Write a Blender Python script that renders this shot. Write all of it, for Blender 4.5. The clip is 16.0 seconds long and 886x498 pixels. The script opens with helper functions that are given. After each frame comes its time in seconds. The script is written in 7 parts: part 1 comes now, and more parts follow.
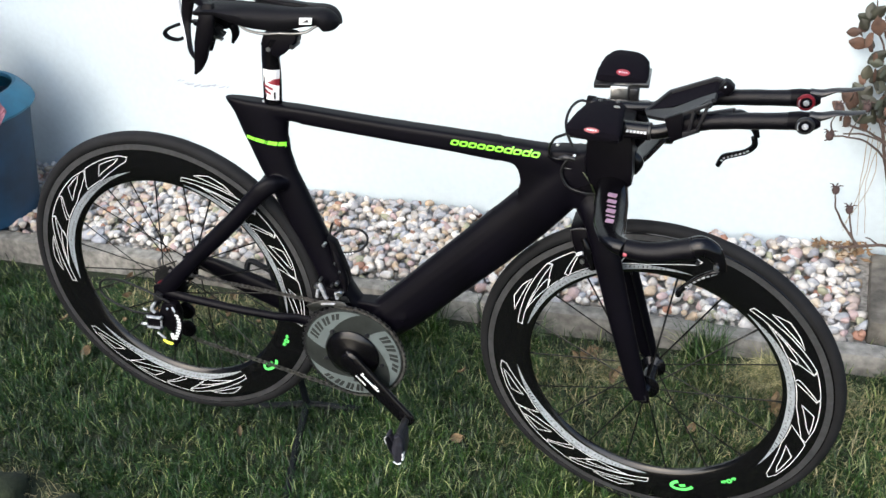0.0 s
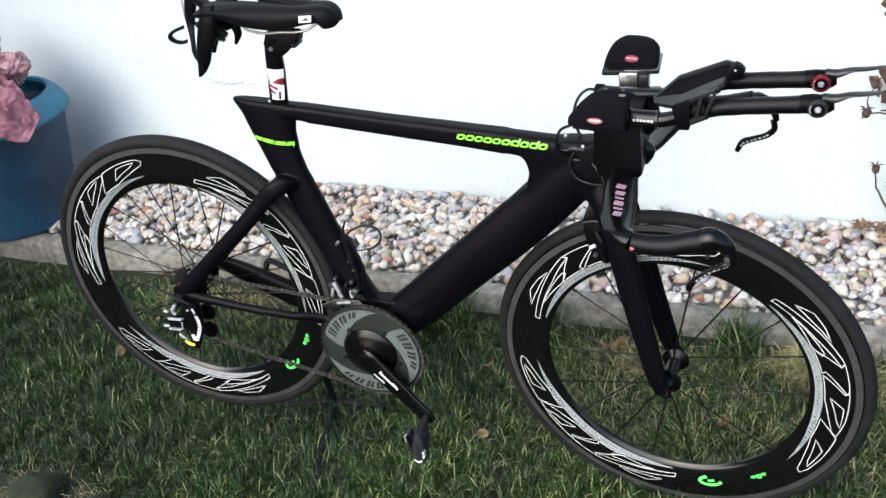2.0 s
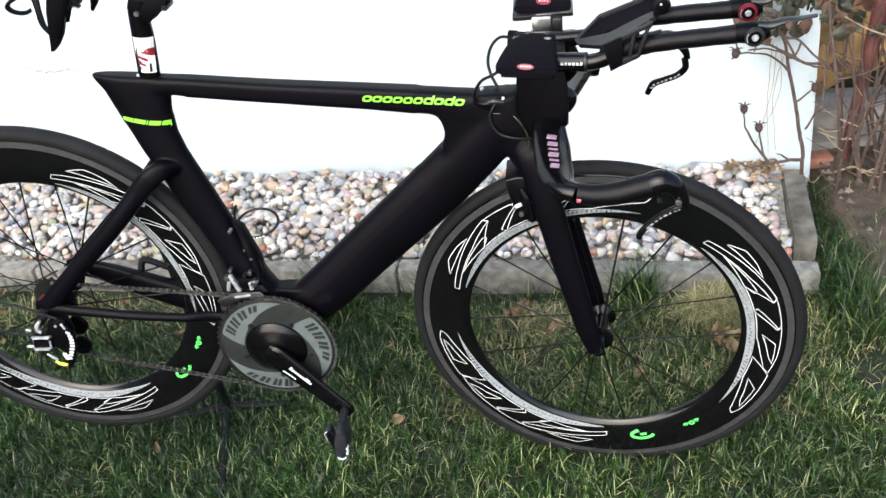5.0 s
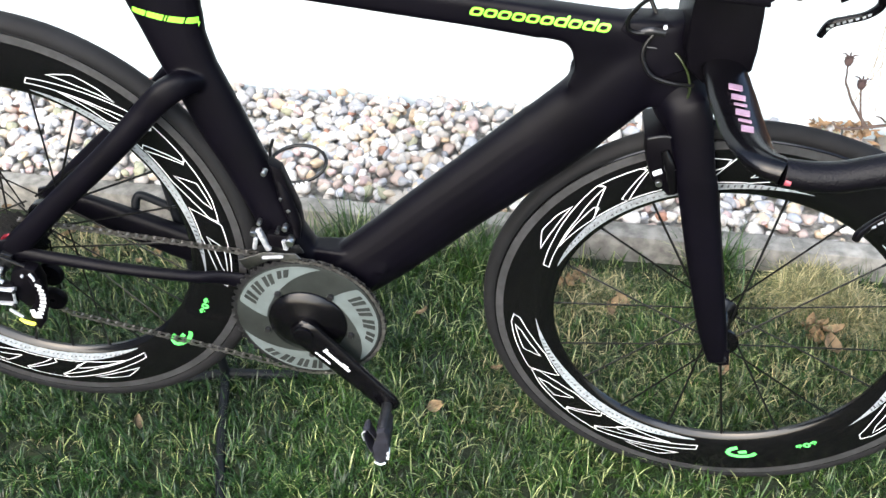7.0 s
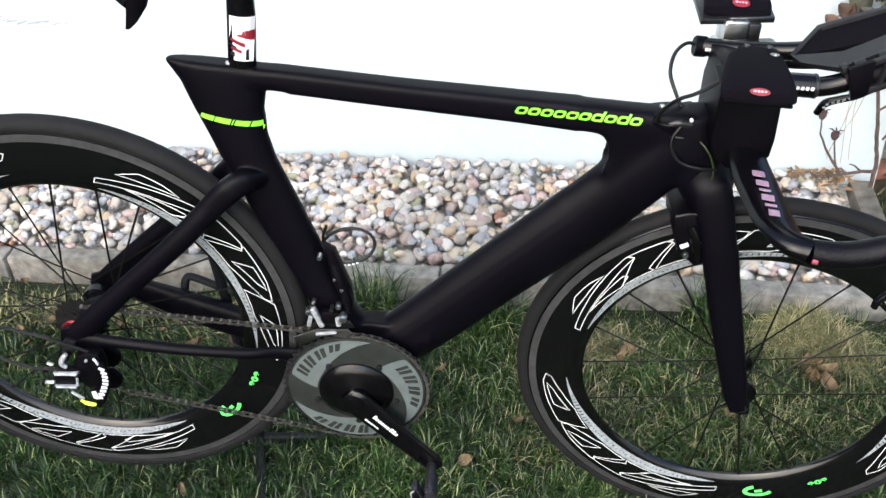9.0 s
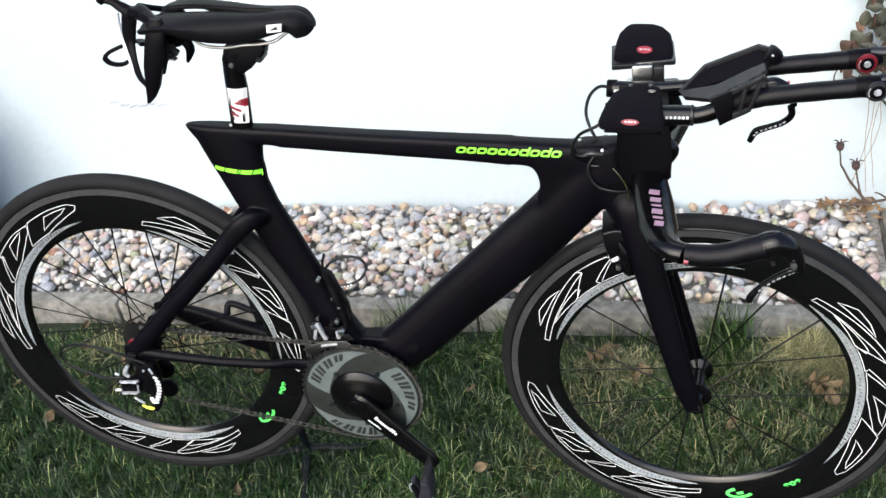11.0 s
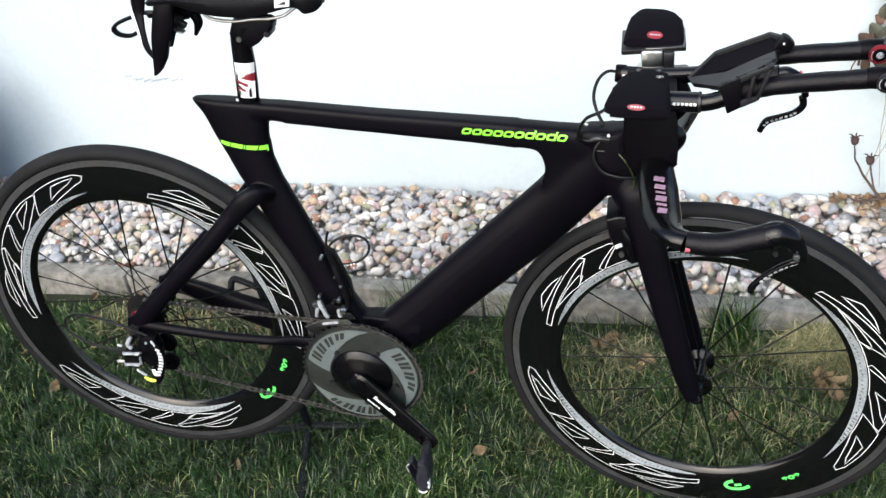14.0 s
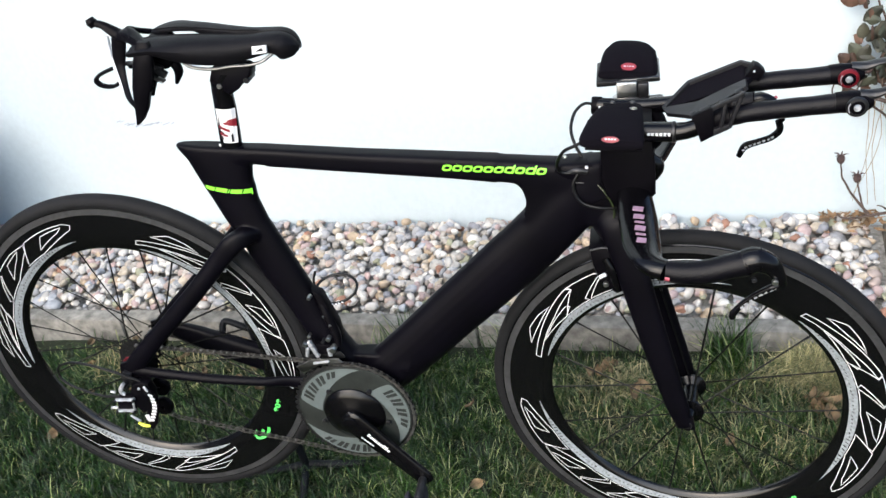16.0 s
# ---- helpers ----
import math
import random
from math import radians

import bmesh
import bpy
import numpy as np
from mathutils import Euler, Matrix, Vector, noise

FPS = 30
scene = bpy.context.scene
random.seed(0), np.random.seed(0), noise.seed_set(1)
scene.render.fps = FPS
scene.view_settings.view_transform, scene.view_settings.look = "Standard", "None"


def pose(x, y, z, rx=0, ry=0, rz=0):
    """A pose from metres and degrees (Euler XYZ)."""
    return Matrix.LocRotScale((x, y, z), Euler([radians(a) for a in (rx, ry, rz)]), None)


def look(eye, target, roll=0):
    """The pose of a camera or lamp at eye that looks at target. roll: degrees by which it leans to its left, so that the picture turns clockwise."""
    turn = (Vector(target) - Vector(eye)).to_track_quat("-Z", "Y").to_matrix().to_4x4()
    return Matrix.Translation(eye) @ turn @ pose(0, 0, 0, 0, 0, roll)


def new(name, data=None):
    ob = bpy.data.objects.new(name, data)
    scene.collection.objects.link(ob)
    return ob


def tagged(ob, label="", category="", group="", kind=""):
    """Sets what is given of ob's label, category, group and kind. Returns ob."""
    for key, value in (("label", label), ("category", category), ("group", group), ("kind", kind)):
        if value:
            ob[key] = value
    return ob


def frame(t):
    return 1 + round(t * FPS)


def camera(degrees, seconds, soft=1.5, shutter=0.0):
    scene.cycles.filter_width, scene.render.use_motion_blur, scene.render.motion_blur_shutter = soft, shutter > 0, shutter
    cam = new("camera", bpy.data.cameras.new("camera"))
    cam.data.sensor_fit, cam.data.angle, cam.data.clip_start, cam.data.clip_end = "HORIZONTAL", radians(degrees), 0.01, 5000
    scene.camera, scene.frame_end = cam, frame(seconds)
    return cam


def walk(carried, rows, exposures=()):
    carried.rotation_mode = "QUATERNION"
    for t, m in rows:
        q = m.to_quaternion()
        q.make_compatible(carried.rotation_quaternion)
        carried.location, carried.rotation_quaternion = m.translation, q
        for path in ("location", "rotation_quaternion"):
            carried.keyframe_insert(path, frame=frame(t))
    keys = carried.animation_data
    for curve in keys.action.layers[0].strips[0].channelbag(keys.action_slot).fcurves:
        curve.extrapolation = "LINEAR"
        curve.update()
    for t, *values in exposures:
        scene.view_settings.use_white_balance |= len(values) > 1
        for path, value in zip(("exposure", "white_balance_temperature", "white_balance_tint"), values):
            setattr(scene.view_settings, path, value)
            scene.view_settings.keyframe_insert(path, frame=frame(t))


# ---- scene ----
EXPOSURES = [(0, 1.15), (4.2, 1.22), (6.3, 1.6), (6.5, 1.65), (7, 1.85), (7.5, 1.75), (8, 2.2), (8.5, 1.98), (9, 1.3), (9.6, 1.17), (16, 1.15)]
cam = camera(52.50, 16.0, soft=1.5)
PATH = [
    (0, 1.0959, -1.3499, 1.3967, 59.817, 4.264, 16.682),
    (0.5, 1.1009, -1.3425, 1.3962, 59.412, 4.065, 16.193),
    (1, 1.1070, -1.3401, 1.3923, 58.563, 4.121, 15.766),
    (1.5, 1.1149, -1.3295, 1.3864, 58.122, 5.295, 16.960),
    (2, 1.1609, -1.2943, 1.3919, 59.109, 7.412, 18.990),
    (2.5, 1.2264, -1.2663, 1.3881, 59.817, 8.521, 21.310),
    (3, 1.2381, -1.2535, 1.3642, 58.756, 7.645, 21.213),
    (3.5, 1.1429, -1.2087, 1.3341, 58.768, 6.627, 16.164),
    (4, 1.0209, -1.2210, 1.3296, 57.242, 6.289, 6.688),
    (4.2, 1.0065, -1.2363, 1.3325, 56.943, 6.731, 6.423),
    (6.3, 0.8894, -1.2157, 1.3112, 54.353, 1.716, 6.685),
    (6.5, 0.8557, -1.1756, 1.2960, 53.149, 0.664, 6.964),
    (7, 0.7492, -0.9419, 1.2008, 51.386, 1.239, 6.585),
    (7.5, 0.6626, -0.7777, 1.1466, 48.241, -1.012, 7.783),
    (8, 0.6412, -0.8358, 1.1863, 47.630, -0.429, 2.167),
    (8.5, 0.6331, -0.9320, 1.2553, 50.200, 0.236, 2.262),
    (9, 0.6396, -0.9909, 1.3078, 53.278, 1.368, 3.048),
    (9.2, 0.6457, -1.0041, 1.3316, 54.673, 2.435, 3.790),
    (11.3, 0.9481, -1.1883, 1.3655, 57.929, 8.267, 10.554),
    (11.5, 0.9409, -1.1850, 1.3634, 57.593, 8.231, 10.762),
    (12, 0.9364, -1.1801, 1.3617, 57.332, 7.768, 11.473),
    (12.5, 0.9418, -1.1811, 1.3598, 57.210, 7.316, 11.662),
    (13, 0.9431, -1.1804, 1.3580, 57.184, 7.002, 12.174),
    (13.5, 0.9454, -1.1790, 1.3577, 57.139, 6.990, 12.285),
    (14, 0.9499, -1.1772, 1.3556, 57.180, 7.167, 11.811),
    (14.5, 0.9673, -1.1796, 1.3611, 57.664, 7.946, 11.212),
    (15, 0.9764, -1.1766, 1.3633, 58.247, 8.829, 11.010),
    (15.5, 0.9801, -1.1721, 1.3633, 58.497, 9.066, 10.730),
    (16, 0.9805, -1.1722, 1.3661, 58.840, 9.109, 10.891),
]
walk(cam, [(t, pose(x, y, z, a, b, c)) for t, x, y, z, a, b, c in PATH], EXPOSURES)

# ---- light: bright overcast sky, soft sun from behind the camera's left ----
SUN_EL, SUN_AZ = 38, 205
world = bpy.data.worlds.new("sky")
scene.world = world
world.use_nodes = True
wn = world.node_tree.nodes
sky = wn.new("ShaderNodeTexSky")
sky.sky_type = "NISHITA"
sky.sun_disc = False
sky.sun_elevation = radians(SUN_EL)
sky.sun_rotation = radians(SUN_AZ)
sky.air_density, sky.dust_density = 1.0, 3.0
wn["Background"].inputs["Strength"].default_value = 0.165
world.node_tree.links.new(sky.outputs[0], wn["Background"].inputs["Color"])
sun = new("sun", bpy.data.lights.new("sun", "SUN"))
sun.data.energy, sun.data.angle, sun.data.color = 1.53, radians(80), (0.905, 0.965, 0.985)
sun.matrix_world = look((0, 0, 6), (6 * math.sin(radians(-25)) * -1, 6, 6 - 6 * math.tan(radians(SUN_EL))))


# ---- materials ----
def surface(name, base, rough=0.6, metal=0.0, vary=0.12, scale=30.0, bump=0.0, bump_scale=200.0, tint=None, coat=0.0,
            per_object=0.0, per_island=0.0, spec=0.5, hue=0.0, stain=0.0, stain_scale=4.0, space="Object"):
    """A procedural surface: base colour varied by two noises, gloss, fine relief."""
    m = bpy.data.materials.new(name)
    m.use_nodes = True
    nt = m.node_tree
    nodes, link = nt.nodes, nt.links.new
    bsdf = nodes["Principled BSDF"]
    bsdf.inputs["Roughness"].default_value = rough
    bsdf.inputs["Metallic"].default_value = metal
    bsdf.inputs["Coat Weight"].default_value = coat
    bsdf.inputs["Specular IOR Level"].default_value = spec
    tc = nodes.new("ShaderNodeTexCoord")
    where = tc.outputs[space]
    fine = nodes.new("ShaderNodeTexNoise")
    fine.inputs["Scale"].default_value = scale
    fine.inputs["Detail"].default_value = 5
    link(where, fine.inputs["Vector"])
    mix = nodes.new("ShaderNodeMix")
    mix.data_type = "RGBA"
    dark = [c * (1 - vary) for c in base[:3]] if tint is None else tint
    light = [min(1, c * (1 + vary)) for c in base[:3]] if tint is None else base
    mix.inputs["A"].default_value = (*dark[:3], 1)
    mix.inputs["B"].default_value = (*light[:3], 1)
    ramp = nodes.new("ShaderNodeMapRange")
    ramp.inputs[1].default_value, ramp.inputs[2].default_value = 0.32, 0.68
    link(fine.outputs["Fac"], ramp.inputs[0])
    link(ramp.outputs[0], mix.inputs["Factor"])
    colour = mix.outputs["Result"]
    if stain:
        big = nodes.new("ShaderNodeTexNoise")
        big.inputs["Scale"].default_value = stain_scale
        big.inputs["Detail"].default_value = 6
        link(where, big.inputs["Vector"])
        r2 = nodes.new("ShaderNodeMapRange")
        r2.inputs[1].default_value, r2.inputs[2].default_value = 0.4, 0.7
        r2.inputs[3].default_value, r2.inputs[4].default_value = 1 - stain, 1.0
        link(big.outputs["Fac"], r2.inputs[0])
        mul = nodes.new("ShaderNodeVectorMath")
        mul.operation = "SCALE"
        link(colour, mul.inputs[0])
        link(r2.outputs[0], mul.inputs["Scale"])
        colour = mul.outputs[0]
    for amount, kind, sock in ((per_object, "ShaderNodeObjectInfo", "Random"), (per_island, "ShaderNodeNewGeometry", "Random Per Island")):
        if amount:
            info = nodes.new(kind)
            hsv = nodes.new("ShaderNodeHueSaturation")
            val = nodes.new("ShaderNodeMapRange")
            val.inputs[3].default_value, val.inputs[4].default_value = 1 - amount, 1 + amount
            link(info.outputs[sock], val.inputs[0])
            link(val.outputs[0], hsv.inputs["Value"])
            if hue:
                wn_ = nodes.new("ShaderNodeTexWhiteNoise")
                wn_.noise_dimensions = "1D"
                link(info.outputs[sock], wn_.inputs["W"])
                hv = nodes.new("ShaderNodeMapRange")
                hv.inputs[3].default_value, hv.inputs[4].default_value = 0.5 - hue, 0.5 + hue
                link(wn_.outputs["Value"], hv.inputs[0])
                link(hv.outputs[0], hsv.inputs["Hue"])
            link(colour, hsv.inputs["Color"])
            colour = hsv.outputs["Color"]
    link(colour, bsdf.inputs["Base Color"])
    if bump:
        rel = nodes.new("ShaderNodeTexNoise")
        rel.inputs["Scale"].default_value = bump_scale
        rel.inputs["Detail"].default_value = 4
        link(where, rel.inputs["Vector"])
        bn = nodes.new("ShaderNodeBump")
        bn.inputs["Strength"].default_value = bump
        bn.inputs["Distance"].default_value = 0.002
        link(rel.outputs["Fac"], bn.inputs["Height"])
        link(bn.outputs[0], bsdf.inputs["Normal"])
    return m


M_FRAME = surface("matte_black_carbon", (0.0013, 0.0010, 0.0025), 0.46, vary=0.25, scale=18, spec=0.10, bump=0.03, bump_scale=600)
M_GLOSS = surface("gloss_black_carbon", (0.0024, 0.0022, 0.003), 0.2, vary=0.3, scale=60, spec=0.26, stain=0.3, stain_scale=25)
M_RIM = surface("rim_carbon", (0.0026, 0.0026, 0.0030), 0.16, vary=0.3, scale=80, spec=0.36)
M_TRACK = surface("brake_track", (0.035, 0.035, 0.037), 0.5, vary=0.25, scale=120, stain=0.3, stain_scale=30)
M_TYRE = surface("tyre_rubber", (0.0085, 0.0085, 0.0095), 0.75, vary=0.2, scale=40, spec=0.2, bump=0.15, bump_scale=900, stain=0.3, stain_scale=12)
M_WHITE = surface("white_decal", (0.72, 0.72, 0.72), 0.4, vary=0.08, scale=60)
M_GREY = surface("grey_decal", (0.098, 0.116, 0.114), 0.4, vary=0.15, scale=40)
M_STRIP = surface("silver_decal", (0.23, 0.25, 0.265), 0.4, vary=0.35, scale=220)
M_RAIL = surface("dull_steel_rail", (0.16, 0.16, 0.16), 0.32, metal=1.0, vary=0.3, scale=60)
M_BRIGHT = surface("bright_silver_edge", (0.62, 0.64, 0.68), 0.3, vary=0.15, scale=60)
M_PALE = surface("pale_silver_paint", (0.42, 0.43, 0.45), 0.3, metal=0.4, vary=0.4, scale=120)
M_GREEN = surface("lime_green_decal", (0.25, 0.85, 0.05), 0.45, vary=0.06, scale=30)
M_MINT = surface("mint_green_decal", (0.12, 0.80, 0.15), 0.45, vary=0.06, scale=30)
M_YELLOW = surface("yellow_rubber", (0.75, 0.80, 0.05), 0.5, vary=0.06)
M_PINK = surface("pink_decal", (0.27, 0.17, 0.235), 0.45, vary=0.2, scale=90)
M_RED = surface("red_badge", (0.19, 0.008, 0.018), 0.4, vary=0.1, scale=60)
M_ENDMARK = surface("pink_red_mark", (0.30, 0.055, 0.075), 0.35, vary=0.2, scale=120)
M_REDMETAL = surface("red_anodised", (0.16, 0.008, 0.016), 0.35, metal=0.5, vary=0.15)
M_SILVER = surface("polished_alloy", (0.50, 0.50, 0.49), 0.28, metal=1.0, vary=0.25, scale=50)
M_STEEL = surface("dark_steel", (0.035, 0.035, 0.037), 0.38, metal=0.8, vary=0.25, scale=90)
M_CHAIN = surface("oiled_chain", (0.20, 0.19, 0.18), 0.35, metal=0.9, vary=0.4, scale=200)
M_PLASTIC = surface("black_plastic", (0.0017, 0.0014, 0.0024), 0.45, vary=0.2, scale=80, spec=0.07, bump=0.08, bump_scale=700)
# black plastic in a paler tone, for bracket faces that catch light
M_LITPLASTIC = surface("lit_black_plastic", (0.0065, 0.0062, 0.0078), 0.5, vary=0.3, scale=80, spec=0.3)
M_CLEAT = surface("scuffed_pedal_resin", (0.016, 0.016, 0.022), 0.5, vary=0.4, scale=90, spec=0.3)
M_GRIP = surface("black_bar_tape", (0.0020, 0.0017, 0.0031), 0.38, vary=0.2, scale=90, spec=0.16, bump=0.35, bump_scale=500)
M_FOAM = surface("black_foam_cloth", (0.0026, 0.0020, 0.0038), 0.9, vary=0.2, scale=300, spec=0.08, bump=0.3, bump_scale=1200)
M_SADDLE = surface("black_saddle_cover", (0.0034, 0.0032, 0.0044), 0.55, vary=0.2, scale=60, spec=0.12, bump=0.15, bump_scale=900)
M_CABLE = surface("black_cable", (0.004, 0.004, 0.0045), 0.38, spec=0.25, vary=0.1)
M_SPOKE = surface("black_spoke", (0.008, 0.008, 0.008), 0.35, metal=0.6, vary=0.1)
M_WALL = surface("white_render", (0.540, 0.617, 0.652), 0.9, vary=0.03, scale=60, bump=0.35, bump_scale=260, stain=0.05, stain_scale=2.0)
M_KERB = surface("weathered_concrete", (0.245, 0.232, 0.205), 0.92, vary=0.35, scale=40, bump=0.8, bump_scale=350, stain=0.5, stain_scale=5)
M_OLDKERB = surface("brown_weathered_concrete", (0.165, 0.150, 0.125), 0.94, vary=0.4, scale=30, bump=0.9, bump_scale=300, stain=0.55, stain_scale=7)
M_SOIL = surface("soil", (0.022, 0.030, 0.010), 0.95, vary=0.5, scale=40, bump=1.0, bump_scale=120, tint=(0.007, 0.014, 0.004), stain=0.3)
M_GRAVEL = surface("fine_gravel", (0.31, 0.30, 0.28), 0.95, vary=0.5, scale=70, bump=1.0, bump_scale=150)
M_SPROCKET = surface("worn_sprocket", (0.008, 0.008, 0.008), 0.55, vary=0.3, scale=150, spec=0.15)
M_RINGBASE = surface("dark_ring_cover", (0.022, 0.025, 0.023), 0.42, vary=0.2, scale=50, spec=0.25, stain=0.25, stain_scale=30)
M_LIMECABLE = surface("lime_cable", (0.018, 0.028, 0.006), 0.45, vary=0.2)


from mathutils.bvhtree import BVHTree

# ---- building helpers ----
def part(name, bm, material, parent=None, label="", smooth=True, matrix=None):
    """Links a bmesh as one mesh object, under parent where given."""
    me = bpy.data.meshes.new(name)
    bm.to_mesh(me)
    bm.free()
    return part_mesh(name, me, material, parent, label, smooth, matrix)


def part_mesh(name, me, material, parent=None, label="", smooth=True, matrix=None):
    if material and not me.materials:
        me.materials.append(material)
    if smooth:
        me.polygons.foreach_set("use_smooth", [True] * len(me.polygons))
        me.set_sharp_from_angle(angle=radians(38))
    ob = new(name, me)
    if parent:
        ob.parent = parent
    if matrix is not None:
        ob.matrix_basis = matrix
    if label:
        tagged(ob, label)
    return ob


def thing(name, label, category, group="", kind="", matrix=None):
    ob = new(name)
    ob.empty_display_size = 0.1
    if matrix is not None:
        ob.matrix_basis = matrix
    return tagged(ob, label, category, group, kind)


def curve(points, steps=6, closed=False):
    """A smooth line through the points (Catmull-Rom)."""
    pts = [Vector(p) for p in points]
    n = len(pts)
    out = []
    for i in range(n if closed else n - 1):
        a = pts[(i - 1) % n] if closed or i else pts[0] * 2 - pts[1]
        b, c = pts[i], pts[(i + 1) % n]
        d = pts[(i + 2) % n] if closed or i + 2 < n else pts[-1] * 2 - pts[-2]
        for k in range(steps):
            t = k / steps
            out.append(0.5 * ((2 * b) + (c - a) * t + (2 * a - 5 * b + 4 * c - d) * t * t + (3 * b - a - 3 * c + d) * t ** 3))
    if not closed:
        out.append(pts[-1])
    return out


def skin(bm, rings, caps=True, closed=False):
    """Faces between successive rings of vertices."""
    vs = [[bm.verts.new(p) for p in ring] for ring in rings]
    n = len(vs[0])
    for i in range(len(vs) if closed else len(vs) - 1):
        a, b = vs[i], vs[(i + 1) % len(vs)]
        for k in range(n):
            bm.faces.new((a[k], a[(k + 1) % n], b[(k + 1) % n], b[k]))
    if caps and not closed:
        bm.faces.new(list(reversed(vs[0])))
        bm.faces.new(vs[-1])
    bmesh.ops.recalc_face_normals(bm, faces=bm.faces)
    return bm


def tube(bm, path, radius, n=10, side=None, power=2.0, caps=True, closed=False):
    """Sweeps a (super)ellipse along path. radius: one number, or a list of r or (across, along side). side: fixed width axis."""
    pts = [Vector(p) for p in path]
    m = len(pts)
    rad = radius if isinstance(radius, (list, tuple)) else [radius] * m
    if len(rad) != m:
        rad = [rad[min(len(rad) - 1, int(i * len(rad) / m))] if len(rad) < 2 else None for i in range(m)]
    rings, keep = [], Vector(side) if side else None
    for i, p in enumerate(pts):
        if closed:
            t = pts[(i + 1) % m] - pts[i - 1]
        else:
            t = pts[min(i + 1, m - 1)] - pts[max(i - 1, 0)]
        t.normalize()
        if keep is None:
            keep = t.orthogonal().normalized()
        s = (keep - t * keep.dot(t)).normalized()
        if not side:
            keep = s
        u = s.cross(t)
        r = rad[i]
        ra, rb = r if isinstance(r, (tuple, list)) else (r, r)
        ring = []
        for k in range(n):
            a = 2 * math.pi * k / n
            c, d = math.cos(a), math.sin(a)
            c = math.copysign(abs(c) ** (2 / power), c)
            d = math.copysign(abs(d) ** (2 / power), d)
            ring.append(p + u * ra * c + s * rb * d)
        rings.append(ring)
    return skin(bm, rings, caps, closed)


def spread(values, m):
    """Values (numbers or pairs) interpolated to m entries."""
    out = []
    k = len(values) - 1
    for i in range(m):
        f = i / (m - 1) * k
        j = min(int(f), k - 1)
        f -= j
        a, b = values[j], values[j + 1]
        if isinstance(a, (tuple, list)):
            out.append(tuple(x + (y - x) * f for x, y in zip(a, b)))
        else:
            out.append(a + (b - a) * f)
    return out


def smooth_tube(points, radii, n=12, steps=6, **kw):
    path = curve(points, steps)
    return tube(bmesh.new(), path, spread(radii, len(path)) if isinstance(radii, (list, tuple)) else radii, n, **kw)


def box(size, at=(0, 0, 0), bevel=0.002, turn=None, bm=None, taper=1.0):
    bm = bm or bmesh.new()
    got = bmesh.ops.create_cube(bm, size=1)
    vs = got["verts"]
    for v in vs:
        k = taper if v.co.z > 0 else 1.0
        v.co = Vector((v.co.x * size[0] * k, v.co.y * size[1] * k, v.co.z * size[2]))
    if bevel:
        es = list({e for v in vs for e in v.link_edges})
        got = bmesh.ops.bevel(bm, geom=es, offset=min(bevel, min(size) * 0.45), segments=2, affect="EDGES", profile=0.5)
        vs = list({v for f in got["faces"] for v in f.verts} | {v for v in vs if v.is_valid})
    m = Matrix.Translation(at) @ (turn.to_4x4() if turn is not None else Matrix())
    bmesh.ops.transform(bm, matrix=m, verts=vs)
    return bm


def lathe(profile, n=64, bm=None, start=0.0, stop=2 * math.pi, closed_profile=True, matrix=None):
    """Turns (r, y) points about the y axis."""
    bm = bm or bmesh.new()
    full = abs(stop - start - 2 * math.pi) < 1e-6
    count = n if full else n + 1
    rings = []
    for k in range(count):
        a = start + (stop - start) * k / n
        rings.append([bm.verts.new((r * math.cos(a), y, r * math.sin(a))) for r, y in profile])
    m = len(profile)
    for k in range(n):
        a, b = rings[k], rings[(k + 1) % count]
        for j in range(m if closed_profile else m - 1):
            f = (a[j], a[(j + 1) % m], b[(j + 1) % m], b[j])
            if len(set(f)) == 4:
                bm.faces.new(f)
    if matrix is not None:
        bmesh.ops.transform(bm, matrix=matrix, verts=[v for r in rings for v in r])
    bmesh.ops.recalc_face_normals(bm, faces=bm.faces)
    return bm


def cylinder(a, b, r, n=16, bm=None, r2=None):
    a, b = Vector(a), Vector(b)
    e = (b - a).normalized() * min(r * 0.15, (b - a).length * 0.2)
    r2 = r if r2 is None else r2
    k = 0.88
    return tube(bm or bmesh.new(), [a, a + e, b - e, b], [r * k, r, r2, r2 * k], n)


def plate(outline, y0, y1, bevel=0.002, bm=None, matrix=None):
    """A flat piece: an (x, z) outline with thickness from y0 to y1."""
    bm = bm or bmesh.new()
    a = [bm.verts.new((x, y0, z)) for x, z in outline]
    b = [bm.verts.new((x, y1, z)) for x, z in outline]
    n = len(outline)
    fs = [bm.faces.new(a), bm.faces.new(list(reversed(b)))]
    for k in range(n):
        fs.append(bm.faces.new((a[(k + 1) % n], a[k], b[k], b[(k + 1) % n])))
    vs = a + b
    if bevel:
        es = [e for e in {e for f in fs[:2] for e in f.edges}]
        got = bmesh.ops.bevel(bm, geom=es, offset=bevel, segments=2, affect="EDGES", profile=0.5)
        vs = list({v for f in bm.faces for v in f.verts})
    if matrix is not None:
        bmesh.ops.transform(bm, matrix=matrix, verts=vs)
    bmesh.ops.recalc_face_normals(bm, faces=bm.faces)
    return bm


# ---- ground, kerb, stone bed, wall ----
KERB_BACK = lambda x: 0.6316 - 0.0444 * x
WALL_FACE = lambda x: 1.0392 - 0.0545 * x
SLOPE = math.atan(-0.05)


def ground_height(x, y):
    return 0.012 * noise.noise((x * 1.7, y * 1.7, 0.3)) + 0.004 * noise.noise((x * 7, y * 7, 1.0))


